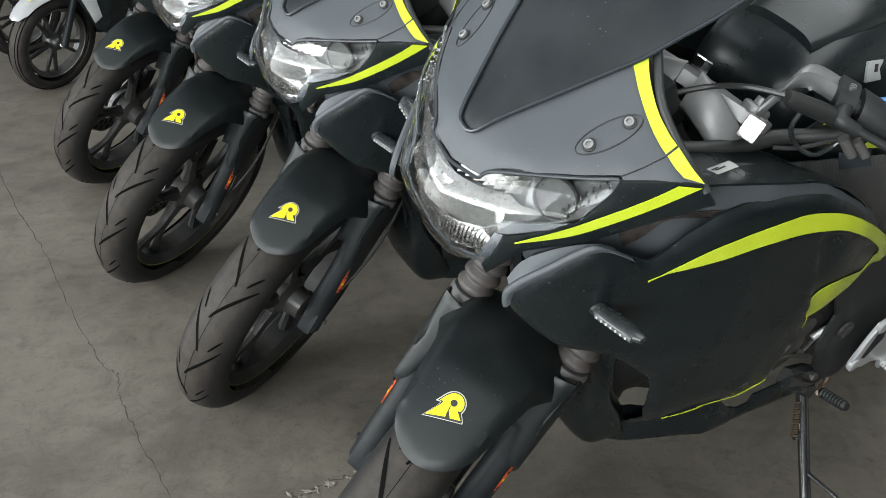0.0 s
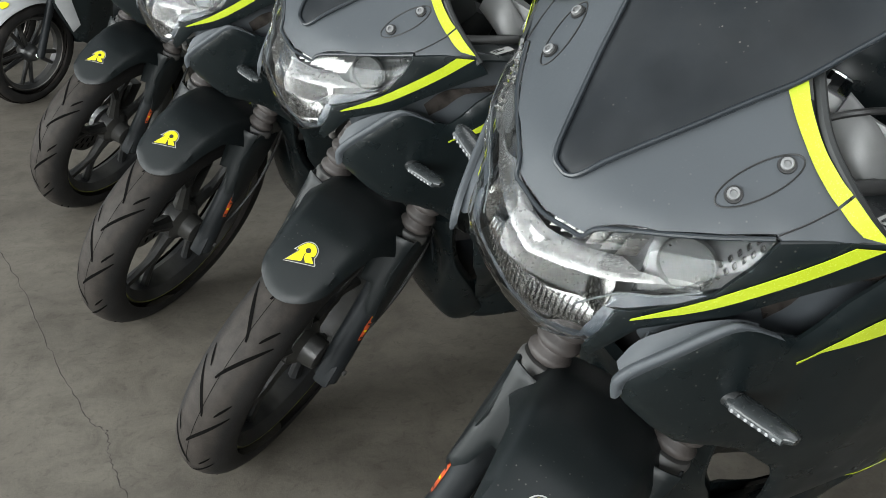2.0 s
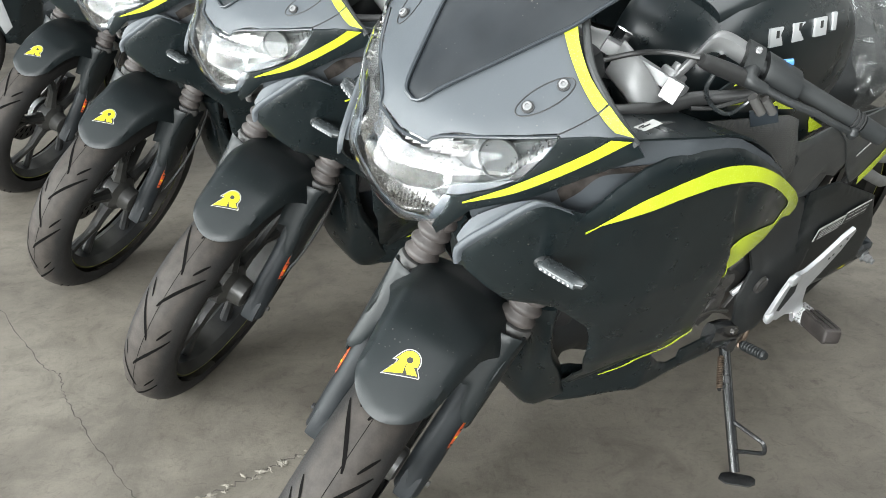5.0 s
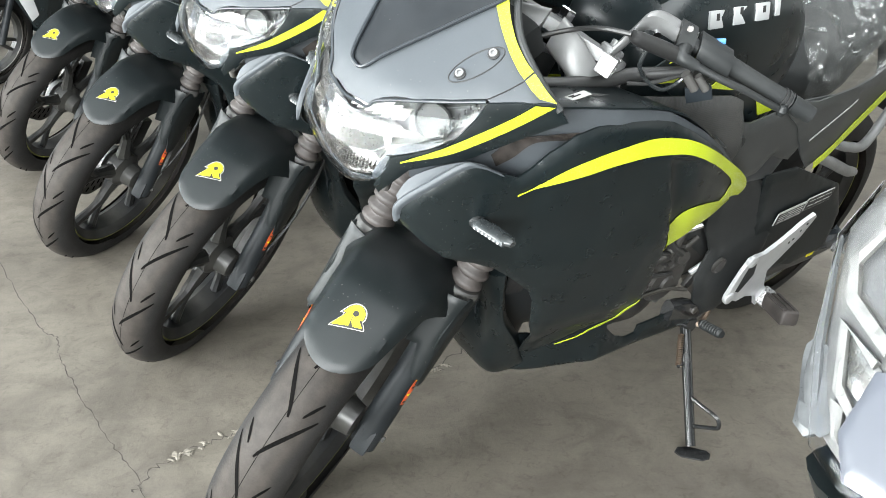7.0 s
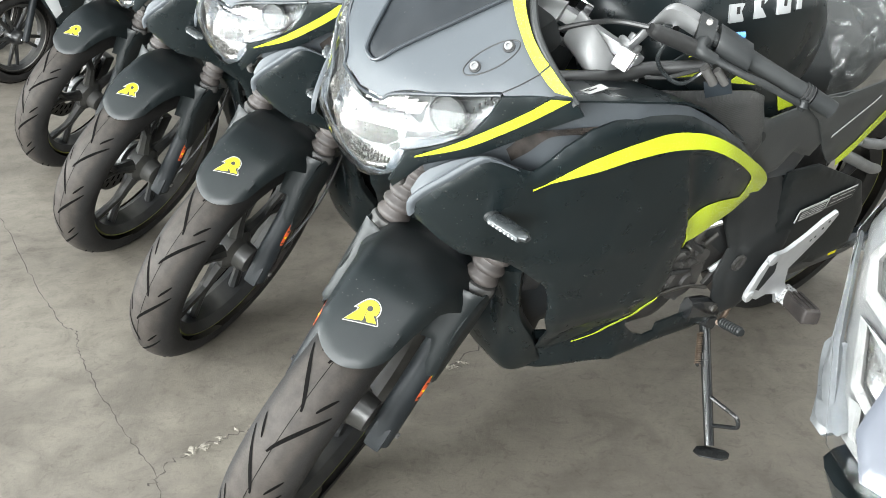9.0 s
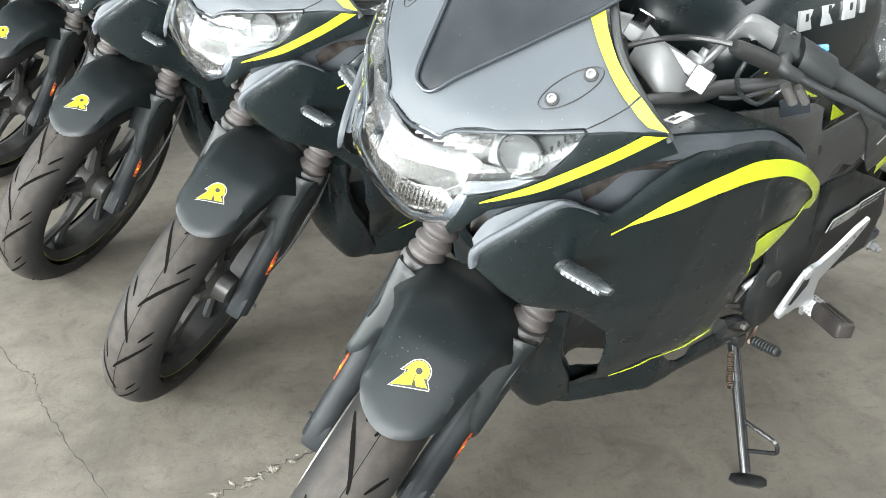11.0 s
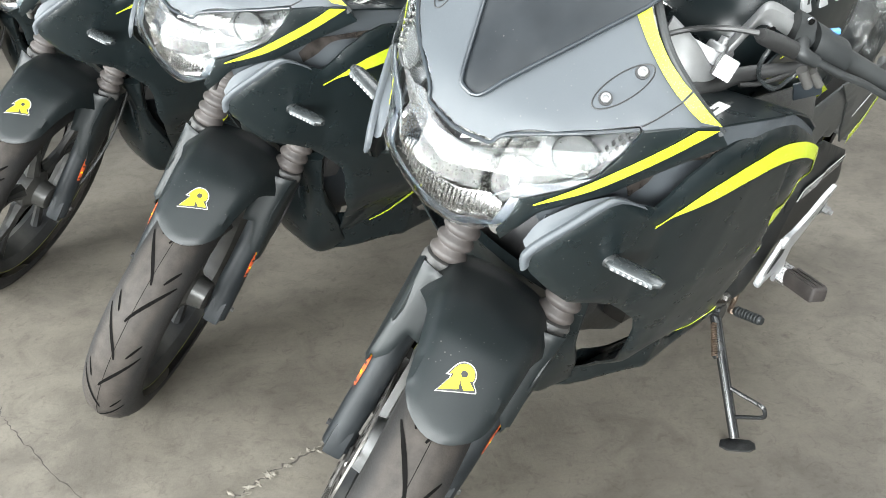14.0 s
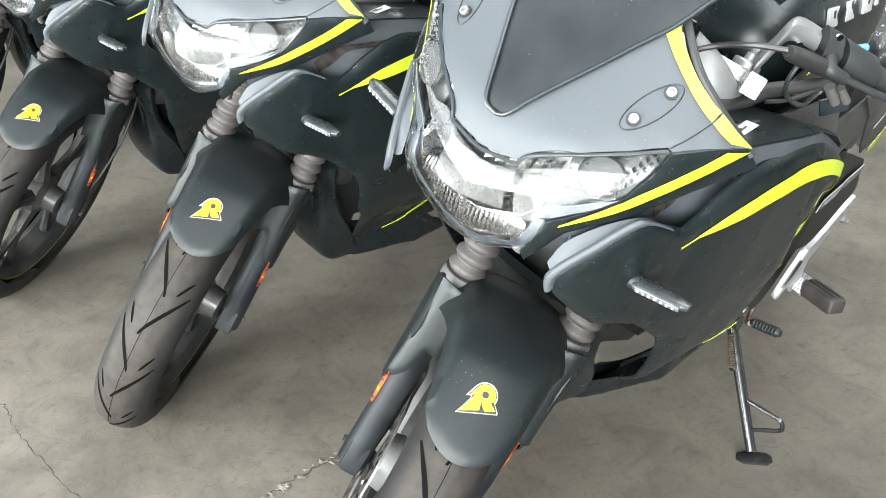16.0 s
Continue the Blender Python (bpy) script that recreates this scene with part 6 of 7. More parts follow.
    part("stand_spring", tube([sp0 + sd * (i / 120) + (s1 * math.cos(i * 0.75) + s2 * math.sin(i * 0.75)) * 0.0062 for i in range(121)], 0.0017, 5, 1, False), RUST, st, "rusty stand spring")
    part("spring_post", tube([a.lerp(b, 0.33), sp1], 0.005, 8), STAND, st)


def controls(bike):
    """Triple clamp and clip-on bars, turned with the fork to the left."""
    def other(p):
        q = STEERED.inverted() @ Vector(p)
        return STEERED @ Vector((q.x, -q.y, q.z))

    lat = (STEERED.to_3x3() @ Vector((0, 1, 0))).normalized()
    ahead = UPF.cross(lat).normalized() * -1
    if ahead.x < 0:
        ahead = -ahead
    hub = Vector((0.350, 0.025, 1.045))
    frame_m = Matrix((( *ahead, ), ( *lat, ), ( *UPF, ))).transposed().to_4x4()
    frame_m.translation = hub

    def disc_outline(cx, cy, r, a0, a1, n=8):
        return [(cx + r * math.cos(radians(a0 + (a1 - a0) * i / n)), cy + r * math.sin(radians(a0 + (a1 - a0) * i / n))) for i in range(n + 1)]

    plate = disc_outline(0.035, 0.098, 0.031, -20, 160) + disc_outline(0.0, 0.0, 0.034, 120, 240) + disc_outline(0.035, -0.098, 0.031, 200, 380)
    part("top_yoke", prism(plate, 0.020, frame_m, 0.004), ALLOY, bike, "cast aluminium top yoke")
    part("stem_nut", lathe([(0, 0.019), (0.004, 0.019), (0.004, 0.0145), (0.020, 0.0145), (0.022, 0.012), (0.022, 0.0005)], hub + UPF * 0.010, UPF, 6), CHROME, bike, "bright stem nut")
    for s in (1, -1):
        f = (lambda p: Vector(p)) if s > 0 else other
        fc = hub + lat * (0.098 * s) + ahead * 0.035
        part("fork_cap", lathe([(-0.02, 0.0205), (0.018, 0.0205), (0.021, 0.018), (0.021, 0.009), (0.032, 0.0085), (0.033, 0.0005)], fc, UPF, 20), ALLOY, bike, "aluminium fork cap")
        part("fork_upper", tube([fc - UPF * 0.17, fc - UPF * 0.02], 0.019, 16, 1), LAMP_BLACK, bike, "black fork tube")
        arm = loft([[Vector(p) + UPF * b + ahead * a for a, b in ((0.010, -0.024), (0.012, 0.0), (0.004, 0.022), (-0.008, 0.022), (-0.008, -0.024))] for p in (hub + ahead * 0.075 + lat * (0.012 * s) - UPF * 0.004, hub + ahead * 0.085 + lat * (0.055 * s) - UPF * 0.018, hub + ahead * 0.072 + lat * (0.098 * s) - UPF * 0.040, hub + ahead * 0.040 + lat * (0.125 * s) - UPF * 0.050)], 4)
        part("yoke_arm", arm, ALLOY, bike, "curved cast arm of the yoke")
        part("bar_clamp", lathe([(-0.060, 0.030), (-0.056, 0.033), (-0.024, 0.033), (-0.020, 0.030)], fc, UPF, 24), ALLOY, bike, "cast aluminium bar clamp")
        for k in range(2):
            q = fc - UPF * 0.004 + lat * (0.010 * s) + ahead * (0.046 - 0.034 * k)
            mm = frame_m.copy()
            mm.translation = q
            part("clamp_block", box((0.030, 0.026, 0.032), mm, 0.003), WHITEMETAL, bike, "bright square clamp block")
        part("clamp_bolt", lathe([(0, 0.0085), (0.010, 0.0085), (0.010, 0.006), (0.016, 0.006)], fc - UPF * 0.030 - ahead * 0.040 + lat * (0.03 * s), -ahead, 6), ALLOY, bike)
        part("bar_riser", loft([[f(Vector(p) + Vector((dx * w, dy * w, dz))) for dx, dy, dz in ((1, 0.5, -0.012), (1, 0.5, 0.012), (-1, -0.5, 0.012), (-1, -0.5, -0.012))] for p, w in (((0.340, 0.140, 1.060), 0.014), ((0.318, 0.146, 1.088), 0.013), ((0.298, 0.150, 1.110), 0.013), ((0.270, 0.158, 1.108), 0.013), ((0.236, 0.184, 1.092), 0.013), ((0.224, 0.196, 1.086), 0.013))], 3), ALLOY, bike, "angled cast aluminium riser")
        part("riser_bolt", lathe([(0, 0.006), (0.006, 0.006), (0.006, 0.003)], f((0.285, 0.165, 1.094)), f((0.300, 0.190, 1.094)) - f((0.285, 0.165, 1.094)), 8), CHROME, bike)
        part("handlebar", tube([f((0.250, 0.195, 1.095)), f((0.17, 0.286, 1.059)), f((0.110, 0.352, 1.032))], 0.011, 12), PLASTIC, bike, "black clip-on handlebar")
        part("grip", tube([f((0.205, 0.249, 1.076)), f((0.196, 0.258, 1.072)), f((0.150, 0.308, 1.050)), f((0.126, 0.334, 1.040))], [0.0165, 0.0150, 0.0150, 0.0155], 16, 5), PLASTIC, bike, "black rubber grip")
        for k in range(3):
            q0 = f((0.135 - 0.004 * k, 0.325 + 0.0045 * k, 1.0435 - 0.002 * k))
            part("grip_ring", lathe([(-0.0012, 0.0178), (0.0012, 0.0178)], q0, f((0.110, 0.352, 1.032)) - f((0.205, 0.249, 1.076)), 18), CABLE, bike)
        part("bar_end", tube([f((0.124, 0.337, 1.039)), f((0.098, 0.365, 1.027))], [0.0158, 0.0145], 16, 2), PLASTIC, bike, "round bar end weight")
        sw = [(0.236, 0.212, 1.090), (0.230, 0.220, 1.087), (0.205, 0.248, 1.075), (0.199, 0.254, 1.072)]
        part("switch_box", loft([[f(Vector(p) + Vector((a * 0.74, a * 0.67, b))) for a, b in ((-0.020, -0.022), (0.016, -0.026), (0.026, -0.004), (0.022, 0.014), (0.006, 0.022), (-0.018, 0.018))] for p in sw], 3), PLASTIC, bike, "black switch box")
        if s > 0:
            part("switch_key", box((0.020, 0.009, 0.007), Matrix.Translation((0.206, 0.226, 1.101)) @ Matrix.Rotation(radians(-47), 4, "Z") @ Matrix.Rotation(radians(20), 4, "Y"), 0.002), BLUE, bike, "blue switch key")
            part("switch_key", box((0.022, 0.010, 0.010), Matrix.Translation((0.232, 0.236, 1.080)) @ Matrix.Rotation(radians(-47), 4, "Z"), 0.003), CUP, bike)
            part("switch_mark", box((0.008, 0.0025, 0.008), Matrix.Translation((0.212, 0.2585, 1.087)) @ Matrix.Rotation(radians(-47), 4, "Z"), 0.001), WHITE, bike)
            part("switch_light", box((0.014, 0.003, 0.008), Matrix.Translation((0.216, 0.262, 1.068)) @ Matrix.Rotation(radians(-47), 4, "Z"), 0.001), SILVER, bike)
        # lever, its perch and boots
        part("perch_clamp", loft([[f(Vector(p) + Vector((a, a * 0.9, b))) for a, b in ((-0.012, -0.016), (0.012, -0.018), (0.013, 0.010), (0.006, 0.026), (-0.006, 0.028), (-0.013, 0.012))] for p in ((0.262, 0.188, 1.098), (0.250, 0.200, 1.093), (0.243, 0.207, 1.090))], 2), PLASTIC, bike, "black lever clamp")
        for dz in (0.024, -0.004):
            part("clamp_screw", lathe([(0, 0.0055), (0.004, 0.005), (0.004, 0.0005)], f((0.264, 0.206, 1.098 + dz)), f((0.29, 0.23, 1.10)) - f((0.264, 0.206, 1.098)), 8), CHROME, bike)
        part("lever_perch", tube([f((0.256, 0.205, 1.090)), f((0.278, 0.218, 1.082)), f((0.262, 0.240, 1.074))], [0.013, 0.012, 0.009], 10), PLASTIC, bike, "black lever perch")
        part("lever", loft([[f(Vector(p) + Vector((a * 0.7, a * 0.7, b))) for a, b in ((-w, -0.004), (w, -0.004), (w, 0.004), (-w, 0.004))] for p, w in (((0.268, 0.230, 1.078), 0.008), ((0.252, 0.252, 1.071), 0.007), ((0.232, 0.278, 1.064), 0.006), ((0.205, 0.300, 1.056), 0.006), ((0.175, 0.322, 1.043), 0.0055), ((0.152, 0.337, 1.034), 0.0055))], 4), PLASTIC, bike, "black curved lever")
        ball = f((0.146, 0.341, 1.031))
        part("lever_ball", lathe([(-0.010, 0.001), (-0.008, 0.006), (0.0, 0.0095), (0.008, 0.006), (0.010, 0.001)], ball, (0, 0, 1), 14), PLASTIC, bike, "round lever tip")
        part("cable_boot", tube([f((0.362, 0.180, 1.112)), f((0.350, 0.184, 1.106)), f((0.305, 0.200, 1.090)), f((0.262, 0.215, 1.074))], [0.008, 0.0115, 0.013, 0.012], 12), CABLE, bike, "black rubber cable boot")
        if s > 0:
            part("control_cable", tube([f((0.364, 0.179, 1.113)), f((0.389, 0.140, 1.106)), f((0.402, 0.095, 1.082)), f((0.449, 0.060, 1.055)), f((0.49, 0.02, 1.02))], 0.0042, 8), CABLE, bike, "black control cable")
        part("wiring_loom", tube([f((0.240, 0.222, 1.052)), f((0.275, 0.195, 1.040)), f((0.315, 0.165, 1.026)), f((0.372, 0.150, 1.016)), f((0.430, 0.140, 1.018)), f((0.50, 0.10, 1.01))], [0.008, 0.010, 0.012, 0.013, 0.011, 0.010], 10), CABLE, bike, "black wiring loom")
        part("thin_wire", tube([f((0.332, 0.192, 1.090)), f((0.334, 0.190, 1.062)), f((0.308, 0.192, 1.032)), f((0.283, 0.208, 1.019)), f((0.256, 0.214, 1.030)), f((0.242, 0.222, 1.056))], 0.0036, 8), SIGNAL, bike, "grey loop of wire")
        part("thin_wire", tube([f((0.250, 0.222, 1.050)), f((0.300, 0.195, 1.026)), f((0.33, 0.175, 1.020))], 0.0035, 8), CABLE, bike)
        part("wire_clip", tube([f((0.262, 0.226, 1.054)), f((0.244, 0.240, 1.030))], 0.008, 10), CUP, bike)
        part("wire_clip", tube([f((0.244, 0.236, 1.052)), f((0.228, 0.250, 1.032))], 0.007, 10), CUP, bike)
        part("rubber_flap", box((0.042, 0.004, 0.028), Matrix.Translation(f((0.222, 0.236, 1.016))) @ Matrix.Rotation(radians(-42), 4, "Z") @ Matrix.Rotation(radians(25), 4, "Y"), 0.001), LAMP_BLACK, bike, "flat rubber flap")
    part("steering_head", tube([(0.44, 0, 0.78), (0.36, 0.0, 1.0)], 0.04, 16), PLASTIC, bike)
    both("frame_spar", tube([(0.40, 0.05, 0.90), (0.25, 0.12, 0.84), (0.0, 0.145, 0.66), (-0.15, 0.14, 0.50)], [0.03, 0.035, 0.035, 0.03], 10), PLASTIC, bike)
    part("instrument_panel", box((0.05, 0.18, 0.06), pose(0.47, 0, 1.06, 0, 30, 0), 0.015), PLASTIC, bike, "black instrument panel")


SEAT_PLASTIC = material("satin_black_side_plastic", (0.030, 0.032, 0.032), 0.40, vary=0.15, scale=9, fine=500, bump=0.05, dust=0.10, dust_col=(0.12, 0.12, 0.11))
LAMP_SILVER = material("silvered_lamp_plastic", (0.13, 0.132, 0.13), 0.38, metal=0.3, vary=0.10, scale=20, fine=120, bump=0.0)
LAMP_BLACK = material("glossy_black_plastic", (0.014, 0.018, 0.022), 0.34, vary=0.15, fine=200, bump=0.02)
SMOKED = material("smoked_lamp_plastic", (0.045, 0.047, 0.047), 0.22, metal=0.2, vary=0.1, fine=200, bump=0.0)
BULB = material("amber_tinted_glass", (0.55, 0.42, 0.25), 0.2, vary=0.1, bump=0)
DUCT = material("glossy_brown_black_plastic", (0.035, 0.030, 0.027), 0.16, vary=0.5, scale=50, fine=90, bump=0.12)
LED = material("pale_light_dot", (0.22, 0.225, 0.23), 0.4, vary=0.1, bump=0)
SILVERGREY_BAR = material("pale_light_strip", (0.052, 0.057, 0.059), 0.5, vary=0.1, bump=0, spec=0.3)
SIGNAL = material("clear_signal_plastic", (0.022, 0.025, 0.026), 0.26, vary=0.25, scale=80, bump=0.03)
WHITEMETAL = material("bright_plated_steel", (0.42, 0.42, 0.42), 0.28, metal=0.7, vary=0.08, bump=0.03)
STAND = material("black_enamelled_steel", (0.014, 0.015, 0.016), 0.18, metal=0.1, vary=0.2, fine=200, bump=0.02, dust=0.05, spec=0.8)

bike_a = tagged(new("motorcycle"), "satin black sport motorcycle with yellow tape, leaning on its stand", "motorcycle", "row of parked sport motorcycles")
front_end(bike_a)
headlight(bike_a)
nose(bike_a)
sides(bike_a)
tank_and_tail(bike_a)
running_gear(bike_a)
controls(bike_a)
STEER_PARTS = ("front_wheel", "brake_caliper", "fork_leg", "dust_seal", "fork_bellows", "fork_guard", "fork_skirt", "guard_bolt", "fork_tube", "fork_sticker", "sticker_bar", "mudguard_bracket", "front_mudguard", "badge", "brake_hose", "speedometer_cable")


def stand_at(x, y, heading, lean):
    return Matrix.Translation((x * SIZE, y * SIZE, 0)) @ Matrix.Rotation(radians(heading), 4, "Z") @ Matrix.Rotation(radians(-lean), 4, "X")


bike_a.matrix_basis = stand_at(0.489, 1.823, 217.35, 18.3) @ Matrix.Scale(SIZE, 4)
for x, y, heading, lean, steer in ((0.130, 2.508, 217.17, 18.32, 28), (-0.282, 3.135, 217.0, 18.2, 27.5), (-0.722, 3.931, 216.5, 18.3, 28)):
    c = copy_thing(bike_a, stand_at(x, y, heading, lean))
    for o in c.children:
        if o.name.startswith(STEER_PARTS):
            o.matrix_local = steering(radians(steer))

# ---- clear film over the seat of the first motorcycle ----
def seat_film():
    rnd = random.Random(11)
    bm = bmesh.new()
    rows = []
    for i in range(90):
        x = -0.235 - 0.62 * i / 89
        w = float(np.interp(x, [-0.86, -0.6, -0.4, -0.235], [0.12, 0.17, 0.19, 0.175]))
        top = float(np.interp(x, [-0.86, -0.66, -0.45, -0.32, -0.235], [1.08, 1.06, 1.035, 1.03, 1.01]))
        low = float(np.interp(x, [-0.86, -0.55, -0.40, -0.235], [0.93, 0.87, 0.835, 0.87]))
        row = []
        for j in range(73):
            a = math.pi * j / 72
            y = w * math.cos(a)
            z = low + (top - low) * math.sin(a) ** 0.7
            k = 0.020 * noise.noise((x * 9, y * 9, z * 9)) + 0.045 * (0.3 - abs(noise.noise((x * 12, y * 16, z * 14 + 3)))) + 0.026 * (0.3 - abs(noise.noise((x * 30, y * 24, z * 34 + 7))))
            row.append(bm.verts.new((x + k * 0.4, y * (1 + k * 3), z + k)))
        rows.append(row)
    for a, b in zip(rows, rows[1:]):
        for j in range(72):
            bm.faces.new((a[j], a[j + 1], b[j + 1], b[j]))
    film = part("plastic_cover", bm, FILM, None, "crumpled clear plastic film over a black motorcycle seat")
    film.matrix_basis = bike_a.matrix_basis.copy()
    film.visible_shadow = False
    return tagged(film, category="plastic cover")


seat_film()


# ---- scooter beside the first motorcycle: tall clear lamp unit in a silver nose ----
def nose_scooter():
    sc = tagged(new("scooter"), "silver grey scooter with a large clear angular headlight", "scooter")
    n = Vector((0.78, -0.15, 0.6)).normalized()
    base = Vector((0.563, -0.121, 0.686))

    def mask(d):
        return lambda y, z: (base.x - (n.y * (y - base.y) + n.z * (z - base.z)) / n.x - 0.5 * (y + 0.02) ** 2 - d, y, z)

    def mp(name, pts, d, mat, label="", thick=0.003, roll=0.003):
        return part(name, panel(pts, mask(d), 0.009, thick, roll, 0.006), mat, sc, label)

    out = [(-0.199, 0.917), (-0.220, 0.855), (-0.177, 0.762), (-0.120, 0.685), (-0.066, 0.670), (0.0, 0.672), (0.066, 0.670), (0.120, 0.685), (0.177, 0.762), (0.220, 0.855), (0.199, 0.917), (0.10, 0.99), (-0.10, 0.99)]
    lens = mp("headlight_lens", out, -0.016, LENS, "clear angular headlight lens")
    lens.visible_shadow = False
    mp("headlight_bed", out, 0.010, SILVERGREY, "satin silver headlight bed")
    for s in (1, -1):
        q = lambda pts: [(y * -s, z) for y, z in pts]
        mp("lamp_frame", q([(-0.175, 0.880), (-0.192, 0.834), (-0.168, 0.800), (-0.095, 0.778), (-0.090, 0.790), (-0.160, 0.812), (-0.178, 0.836), (-0.162, 0.874)]), -0.004, PALE, "pale frame round the upper lamp", 0.008)
        mp("upper_reflector", q([(-0.160, 0.872), (-0.176, 0.836), (-0.158, 0.813), (-0.08, 0.790), (-0.05, 0.84), (-0.08, 0.90)]), 0.004, LAMP_GREY, "grey upper reflector")
        mp("lamp_frame", q([(-0.164, 0.786), (-0.131, 0.730), (-0.098, 0.717), (-0.092, 0.724), (-0.123, 0.738), (-0.150, 0.782), (-0.100, 0.764), (-0.098, 0.772)]), -0.004, PALE, "pale frame round the lower lamp", 0.008)
        mp("lower_reflector", q([(-0.148, 0.779), (-0.122, 0.738), (-0.096, 0.730), (-0.090, 0.764)]), 0.002, REFLECTOR, "bright lower reflector")
        mp("lamp_frame", q([(-0.128, 0.722), (-0.104, 0.694), (-0.094, 0.694), (-0.108, 0.722)]), -0.003, PALE, "", 0.006)
        mp("nose_panel", q([(-0.088, 0.772), (-0.094, 0.712), (-0.063, 0.680), (-0.0, 0.684), (-0.0, 0.80)]), -0.022, BLUEGREY, "bluish silver centre panel", 0.004)
        side = panel(q([(-0.222, 0.850), (-0.196, 0.782), (-0.157, 0.684), (-0.136, 0.680), (-0.124, 0.688), (-0.172, 0.756)]), mask(-0.002), 0.009, 0.006, 0.003, 0.006)
        part("side_lamp", side, SIDELAMP, sc, "bright clear side lamp")
        wing = loft([[(x, -s * y, z) for x, y, z in ((0.485 - d * 0.2, 0.172 + d, 0.752), (0.500 - d * 0.2, 0.172 + d, 0.734), (0.538 - d * 0.2, 0.146 + d, 0.704), (0.558 - d * 0.2, 0.128 + d, 0.690), (0.548 - d * 0.6, 0.110 + d * 0.3, 0.692), (0.485 - d * 0.6, 0.150 + d * 0.3, 0.742))] for d in (0.0, 0.010, 0.014, 0.006)], 2)
        part("side_wing", wing, SIDELAMP, sc, "clear grey side wing")
        leg = loft([[(x, -s * y, z) for x, y, z in ((0.575 - b, 0.118 - a, 0.668 - b * 2.2), (0.600 - b, 0.070 - a, 0.655 - b * 2.2), (0.52 - b, 0.050 - a, 0.62 - b * 2.2), (0.48 - b, 0.120 - a, 0.64 - b * 2.2))] for a, b in ((0.0, 0.0), (0.01, 0.05), (0.03, 0.12), (0.04, 0.22))], 3)
        part("lower_cowl", leg, PAINT, sc, "black lower cowl")
    ax = Vector((0.56, 0, 0.275))
    wheel(sc, ax, 0.275, 0.11, 0.19, "front_wheel", "black cast scooter wheel", False, None)
    fend = panel([(0.16, 0.0), (0.15, 0.05), (0.05, 0.065), (-0.12, 0.065), (-0.18, 0.03), (-0.18, -0.03), (-0.12, -0.065), (0.05, -0.065), (0.15, -0.05)], lambda u, y: (ax.x + (0.315 - 3 * y * y) * math.sin(u / 0.3), y, ax.z + (0.315 - 3 * y * y) * math.cos(u / 0.3)), 0.014, 0.003, 0.003)
    part("front_mudguard", fend, PAINT, sc, "black front mudguard")
    for s in (1, -1):
        part("fork_leg", tube([(0.56, s * 0.085, 0.275), (0.47, s * 0.085, 0.62)], 0.022, 12), SLIDER, sc, "black fork leg")
    part("body_shell", loft([[(x, w * math.cos(t), z + h * math.sin(t)) for t in (2 * math.pi * i / 12 for i in range(12))] for x, w, z, h in ((0.42, 0.10, 0.80, 0.12), (0.32, 0.20, 0.78, 0.20), (0.18, 0.19, 0.72, 0.25), (0.02, 0.14, 0.50, 0.16), (-0.25, 0.15, 0.55, 0.20), (-0.60, 0.17, 0.70, 0.16), (-0.95, 0.10, 0.85, 0.08))], 3), PAINT, sc, "black scooter body")
    wheel(sc, Vector((-0.72, 0, 0.275)), 0.275, 0.12, 0.19, "rear_wheel", "black cast scooter wheel", False, None)
    part("side_stand", tube([(-0.15, 0.12, 0.26), (-0.10, 0.25, 0.005)], 0.011, 10), STAND, sc, "black side stand")
    sc.matrix_basis = Matrix.Translation((1.153 * SIZE, 0.853 * SIZE, 0)) @ Matrix.Rotation(radians(217), 4, "Z") @ Matrix.Scale(SIZE, 4)
    return sc


SILVERGREY = material("satin_silver_plastic", (0.031, 0.032, 0.0315), 0.50, metal=0.0, vary=0.08, fine=300, bump=0.03, dust=0.15)
PALE = material("pale_grey_plastic", (0.072, 0.072, 0.069), 0.5, vary=0.06, bump=0.03)
LAMP_GREY = material("grey_lamp_plastic", (0.040, 0.041, 0.041), 0.32, metal=0.2, vary=0.15, bump=0.03)
BLUEGREY = material("bluish_silver_paint", (0.058, 0.063, 0.077), 0.40, metal=0.0, vary=0.04, bump=0.01, coat=0.3)
SIDELAMP = material("frosted_lamp_plastic", (0.055, 0.058, 0.060), 0.30, metal=0.1, vary=0.2, scale=60, bump=0.05)
nose_scooter()


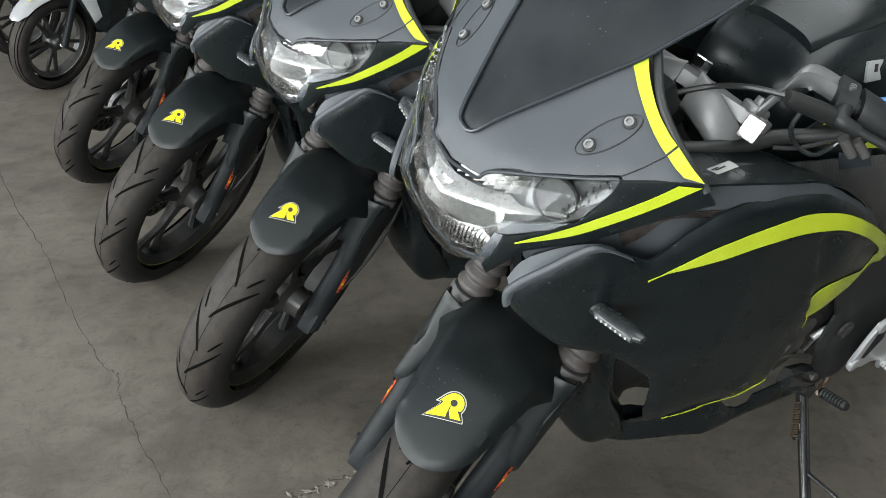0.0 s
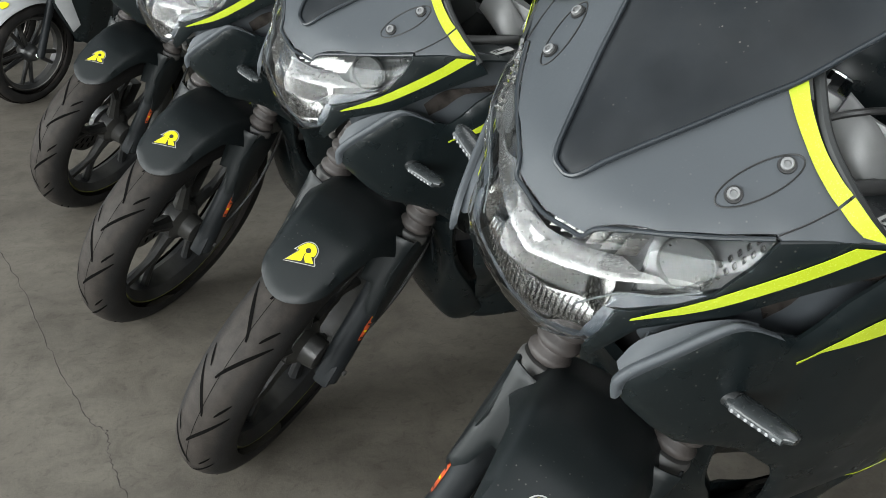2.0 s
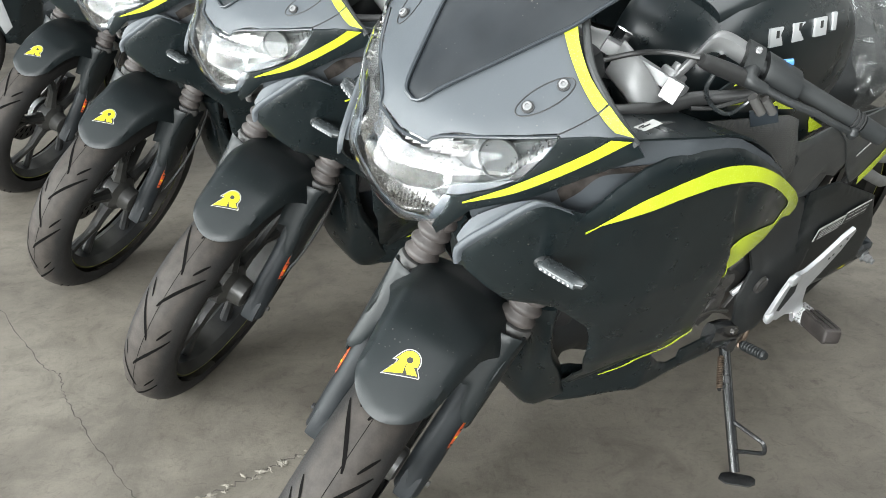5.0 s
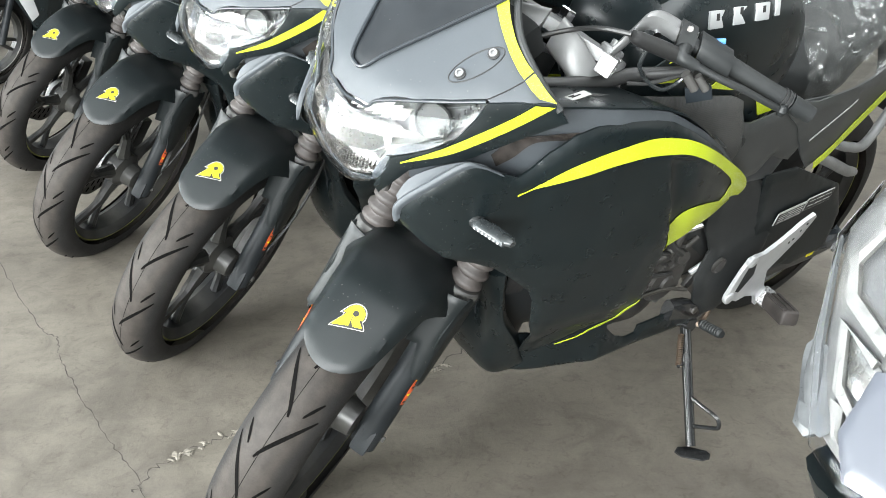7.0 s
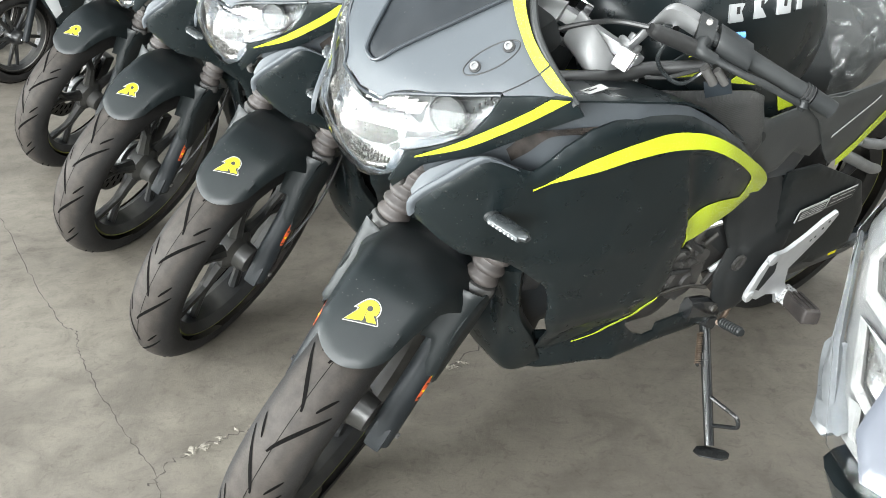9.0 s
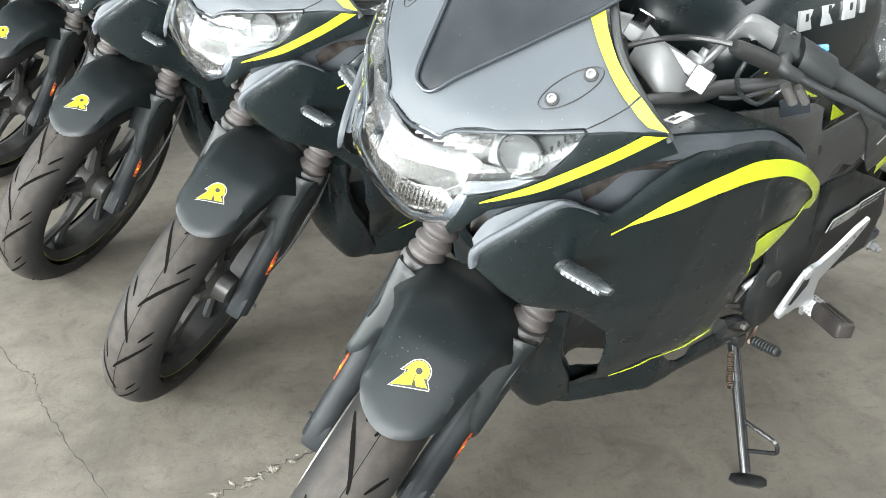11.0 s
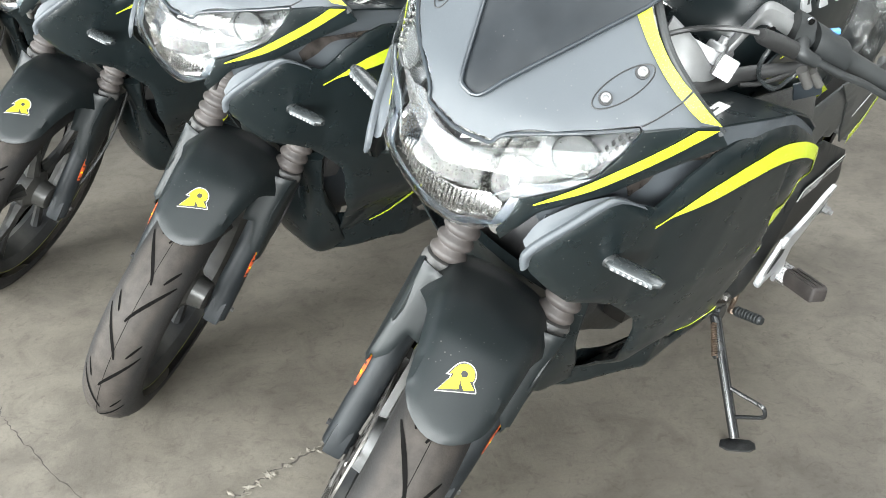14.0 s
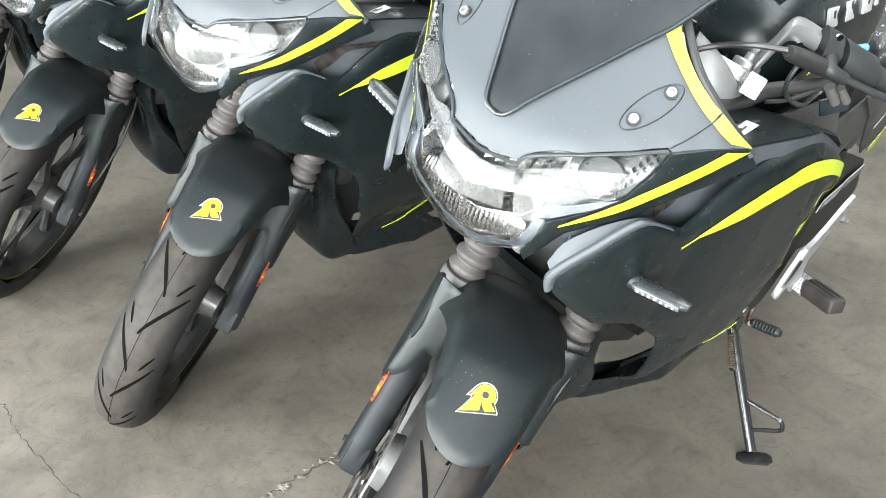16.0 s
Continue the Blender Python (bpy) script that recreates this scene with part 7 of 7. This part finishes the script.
# ---- grey scooters further down the row ----
def grey_scooter():
    sc = tagged(new("scooter"), "grey scooter with black alloy wheels and a small yellow badge", "scooter", "grey scooters at the end of the row")
    ax = Vector((0.62, 0, 0.275))
    wh = part("front_wheel", wheel_rim(ax, 0.198, 0.092), RIM, sc, "black scooter wheel with a bright machined rim edge")
    for s in (1, -1):
        part("rim_edge", tube([(ax.x + 0.193 * math.cos(t), s * 0.033, ax.z + 0.193 * math.sin(t)) for t in (2 * math.pi * i / 72 for i in range(73))], 0.0035, 6, 1, False), STEEL, wh, "bright machined rim edge")
    ty = bmesh.new()
    k = 22
    rings = [[ty.verts.new((ax.x + (0.275 - 0.05 * (1 - math.cos(a))) * math.cos(t), 0.052 * math.sin(a), ax.z + (0.275 - 0.05 * (1 - math.cos(a))) * math.sin(t))) for a in (radians(-104 + 208 * j / k) for j in range(k + 1))] for t in (2 * math.pi * i / 96 for i in range(96))]
    for i in range(96):
        for j in range(k):
            ty.faces.new((rings[i][j], rings[i][j + 1], rings[(i + 1) % 96][j + 1], rings[(i + 1) % 96][j]))
    part("tyre", ty, RUBBER, wh, "black scooter tyre")
    # near-black rings on the tyre stand in for shaded grooves
    for s in (0.020, -0.020, 0.034, -0.034):
        part("tread_groove", tube([(ax.x + (0.2745 - 14 * s * s * 0.6) * math.cos(t), s, ax.z + (0.2745 - 14 * s * s * 0.6) * math.sin(t)) for t in (2 * math.pi * i / 72 for i in range(73))], 0.0022, 5, 1, False), GROOVE, wh)
    for i in range(10):
        t = radians(36 * i + (8 if i % 2 else -8))
        part("spoke", tube([(ax.x + 0.03 * math.cos(t), 0, ax.z + 0.03 * math.sin(t)), (ax.x + 0.182 * math.cos(t + 0.08), 0, ax.z + 0.182 * math.sin(t + 0.08))], [0.013, 0.010], 8, 3), RIM, wh)
    part("hub", lathe([(-0.06, 0.018), (-0.05, 0.032), (-0.02, 0.046), (0.02, 0.046), (0.05, 0.032), (0.06, 0.018)], ax, (0, 1, 0), 24), RIM, wh)
    part("axle_nut", lathe([(0.06, 0.012), (0.075, 0.012), (0.080, 0.008)], ax, (0, 1, 0), 6), CHROME, wh)
    surf = lambda u, y: (ax.x + (0.318 - 7 * y * y) * math.sin(u / 0.3), y, ax.z + (0.318 - 7 * y * y) * math.cos(u / 0.3))
    part("front_mudguard", panel([(0.30, 0.0), (0.29, 0.035), (0.24, 0.058), (0.10, 0.070), (-0.08, 0.075), (-0.20, 0.06), (-0.24, 0.0), (-0.20, -0.06), (-0.08, -0.075), (0.10, -0.070), (0.24, -0.058), (0.29, -0.035)], surf, 0.013, 0.003, 0.003), GREY_PAINT, sc, "light grey front mudguard")
    bd = lambda u, y: (surf(u, y)[0] * 1.0 + 0.004, y, surf(u, y)[2] + 0.004)
    part("badge", panel([(0.165, -0.030), (0.130, 0.0), (0.125, 0.028), (0.145, 0.034), (0.170, 0.026)], bd, 0.008, 0.001, 0.0), BADGE_YELLOW, sc, "small yellow sticker shape")
    for s in (1, -1):
        part("fork_leg", tube([(0.62, s * 0.085, 0.275), (0.54, s * 0.085, 0.60)], 0.020, 12), SLIDER, sc, "black fork leg")
        part("leg_shield", panel([(0.58, 0.86), (0.62, 0.70), (0.55, 0.52), (0.45, 0.36), (0.34, 0.30), (0.20, 0.30), (0.24, 0.55), (0.36, 0.80)], lambda x, z: (x, s * (0.20 - 0.5 * max(0.0, x - 0.40) - 0.10 * max(0.0, 0.6 - z)), z), 0.02, 0.004, 0.006, 0.015), PAINT, sc, "black side panel")
        part("side_trim", panel([(0.60, 0.78), (0.56, 0.56), (0.47, 0.40), (0.44, 0.44), (0.50, 0.60), (0.52, 0.80)], lambda x, z: (x, s * (0.212 - 0.5 * max(0.0, x - 0.40) - 0.10 * max(0.0, 0.6 - z)), z), 0.02, 0.004, 0.004, 0.012), GREY_PAINT, sc, "light grey trim panel")
    part("nose_panel", loft([[(x, w * math.cos(t), z + h * math.sin(t)) for t in (2 * math.pi * i / 12 for i in range(12))] for x, w, z, h in ((0.70, 0.06, 0.76, 0.08), (0.62, 0.15, 0.78, 0.15), (0.45, 0.18, 0.80, 0.20), (0.38, 0.14, 0.85, 0.16))], 3), GREY_PAINT, sc, "grey nose with the lamp")
    part("body_shell", loft([[(x, w * math.cos(t), z + h * math.sin(t)) for t in (2 * math.pi * i / 12 for i in range(12))] for x, w, z, h in ((0.35, 0.12, 0.34, 0.06), (0.0, 0.13, 0.36, 0.07), (-0.15, 0.15, 0.50, 0.18), (-0.55, 0.16, 0.66, 0.15), (-0.95, 0.10, 0.80, 0.08))], 3), PAINT, sc, "black scooter body")
    wheel(sc, Vector((-0.66, 0, 0.275)), 0.275, 0.12, 0.19, "rear_wheel", "black cast scooter wheel", False, None)
    part("side_stand", tube([(-0.15, 0.12, 0.26), (-0.10, 0.25, 0.07)], 0.011, 10), STAND, sc, "black side stand")
    return sc


grey = grey_scooter()


def scooter_at(x, y, heading, lean):
    return Matrix.Translation((x * SIZE, y * SIZE, 0)) @ Matrix.Rotation(radians(heading), 4, "Z") @ Matrix.Rotation(radians(-lean), 4, "X")


GX, GY = -2.07 + 0.56 * 0.454, 4.70 + 0.56 * 0.891
grey.matrix_basis = scooter_at(GX, GY, 243, 14) @ Matrix.Scale(SIZE * 0.9, 4)
copy_thing(grey, scooter_at(GX - 0.44, GY + 0.66, 242, 14))
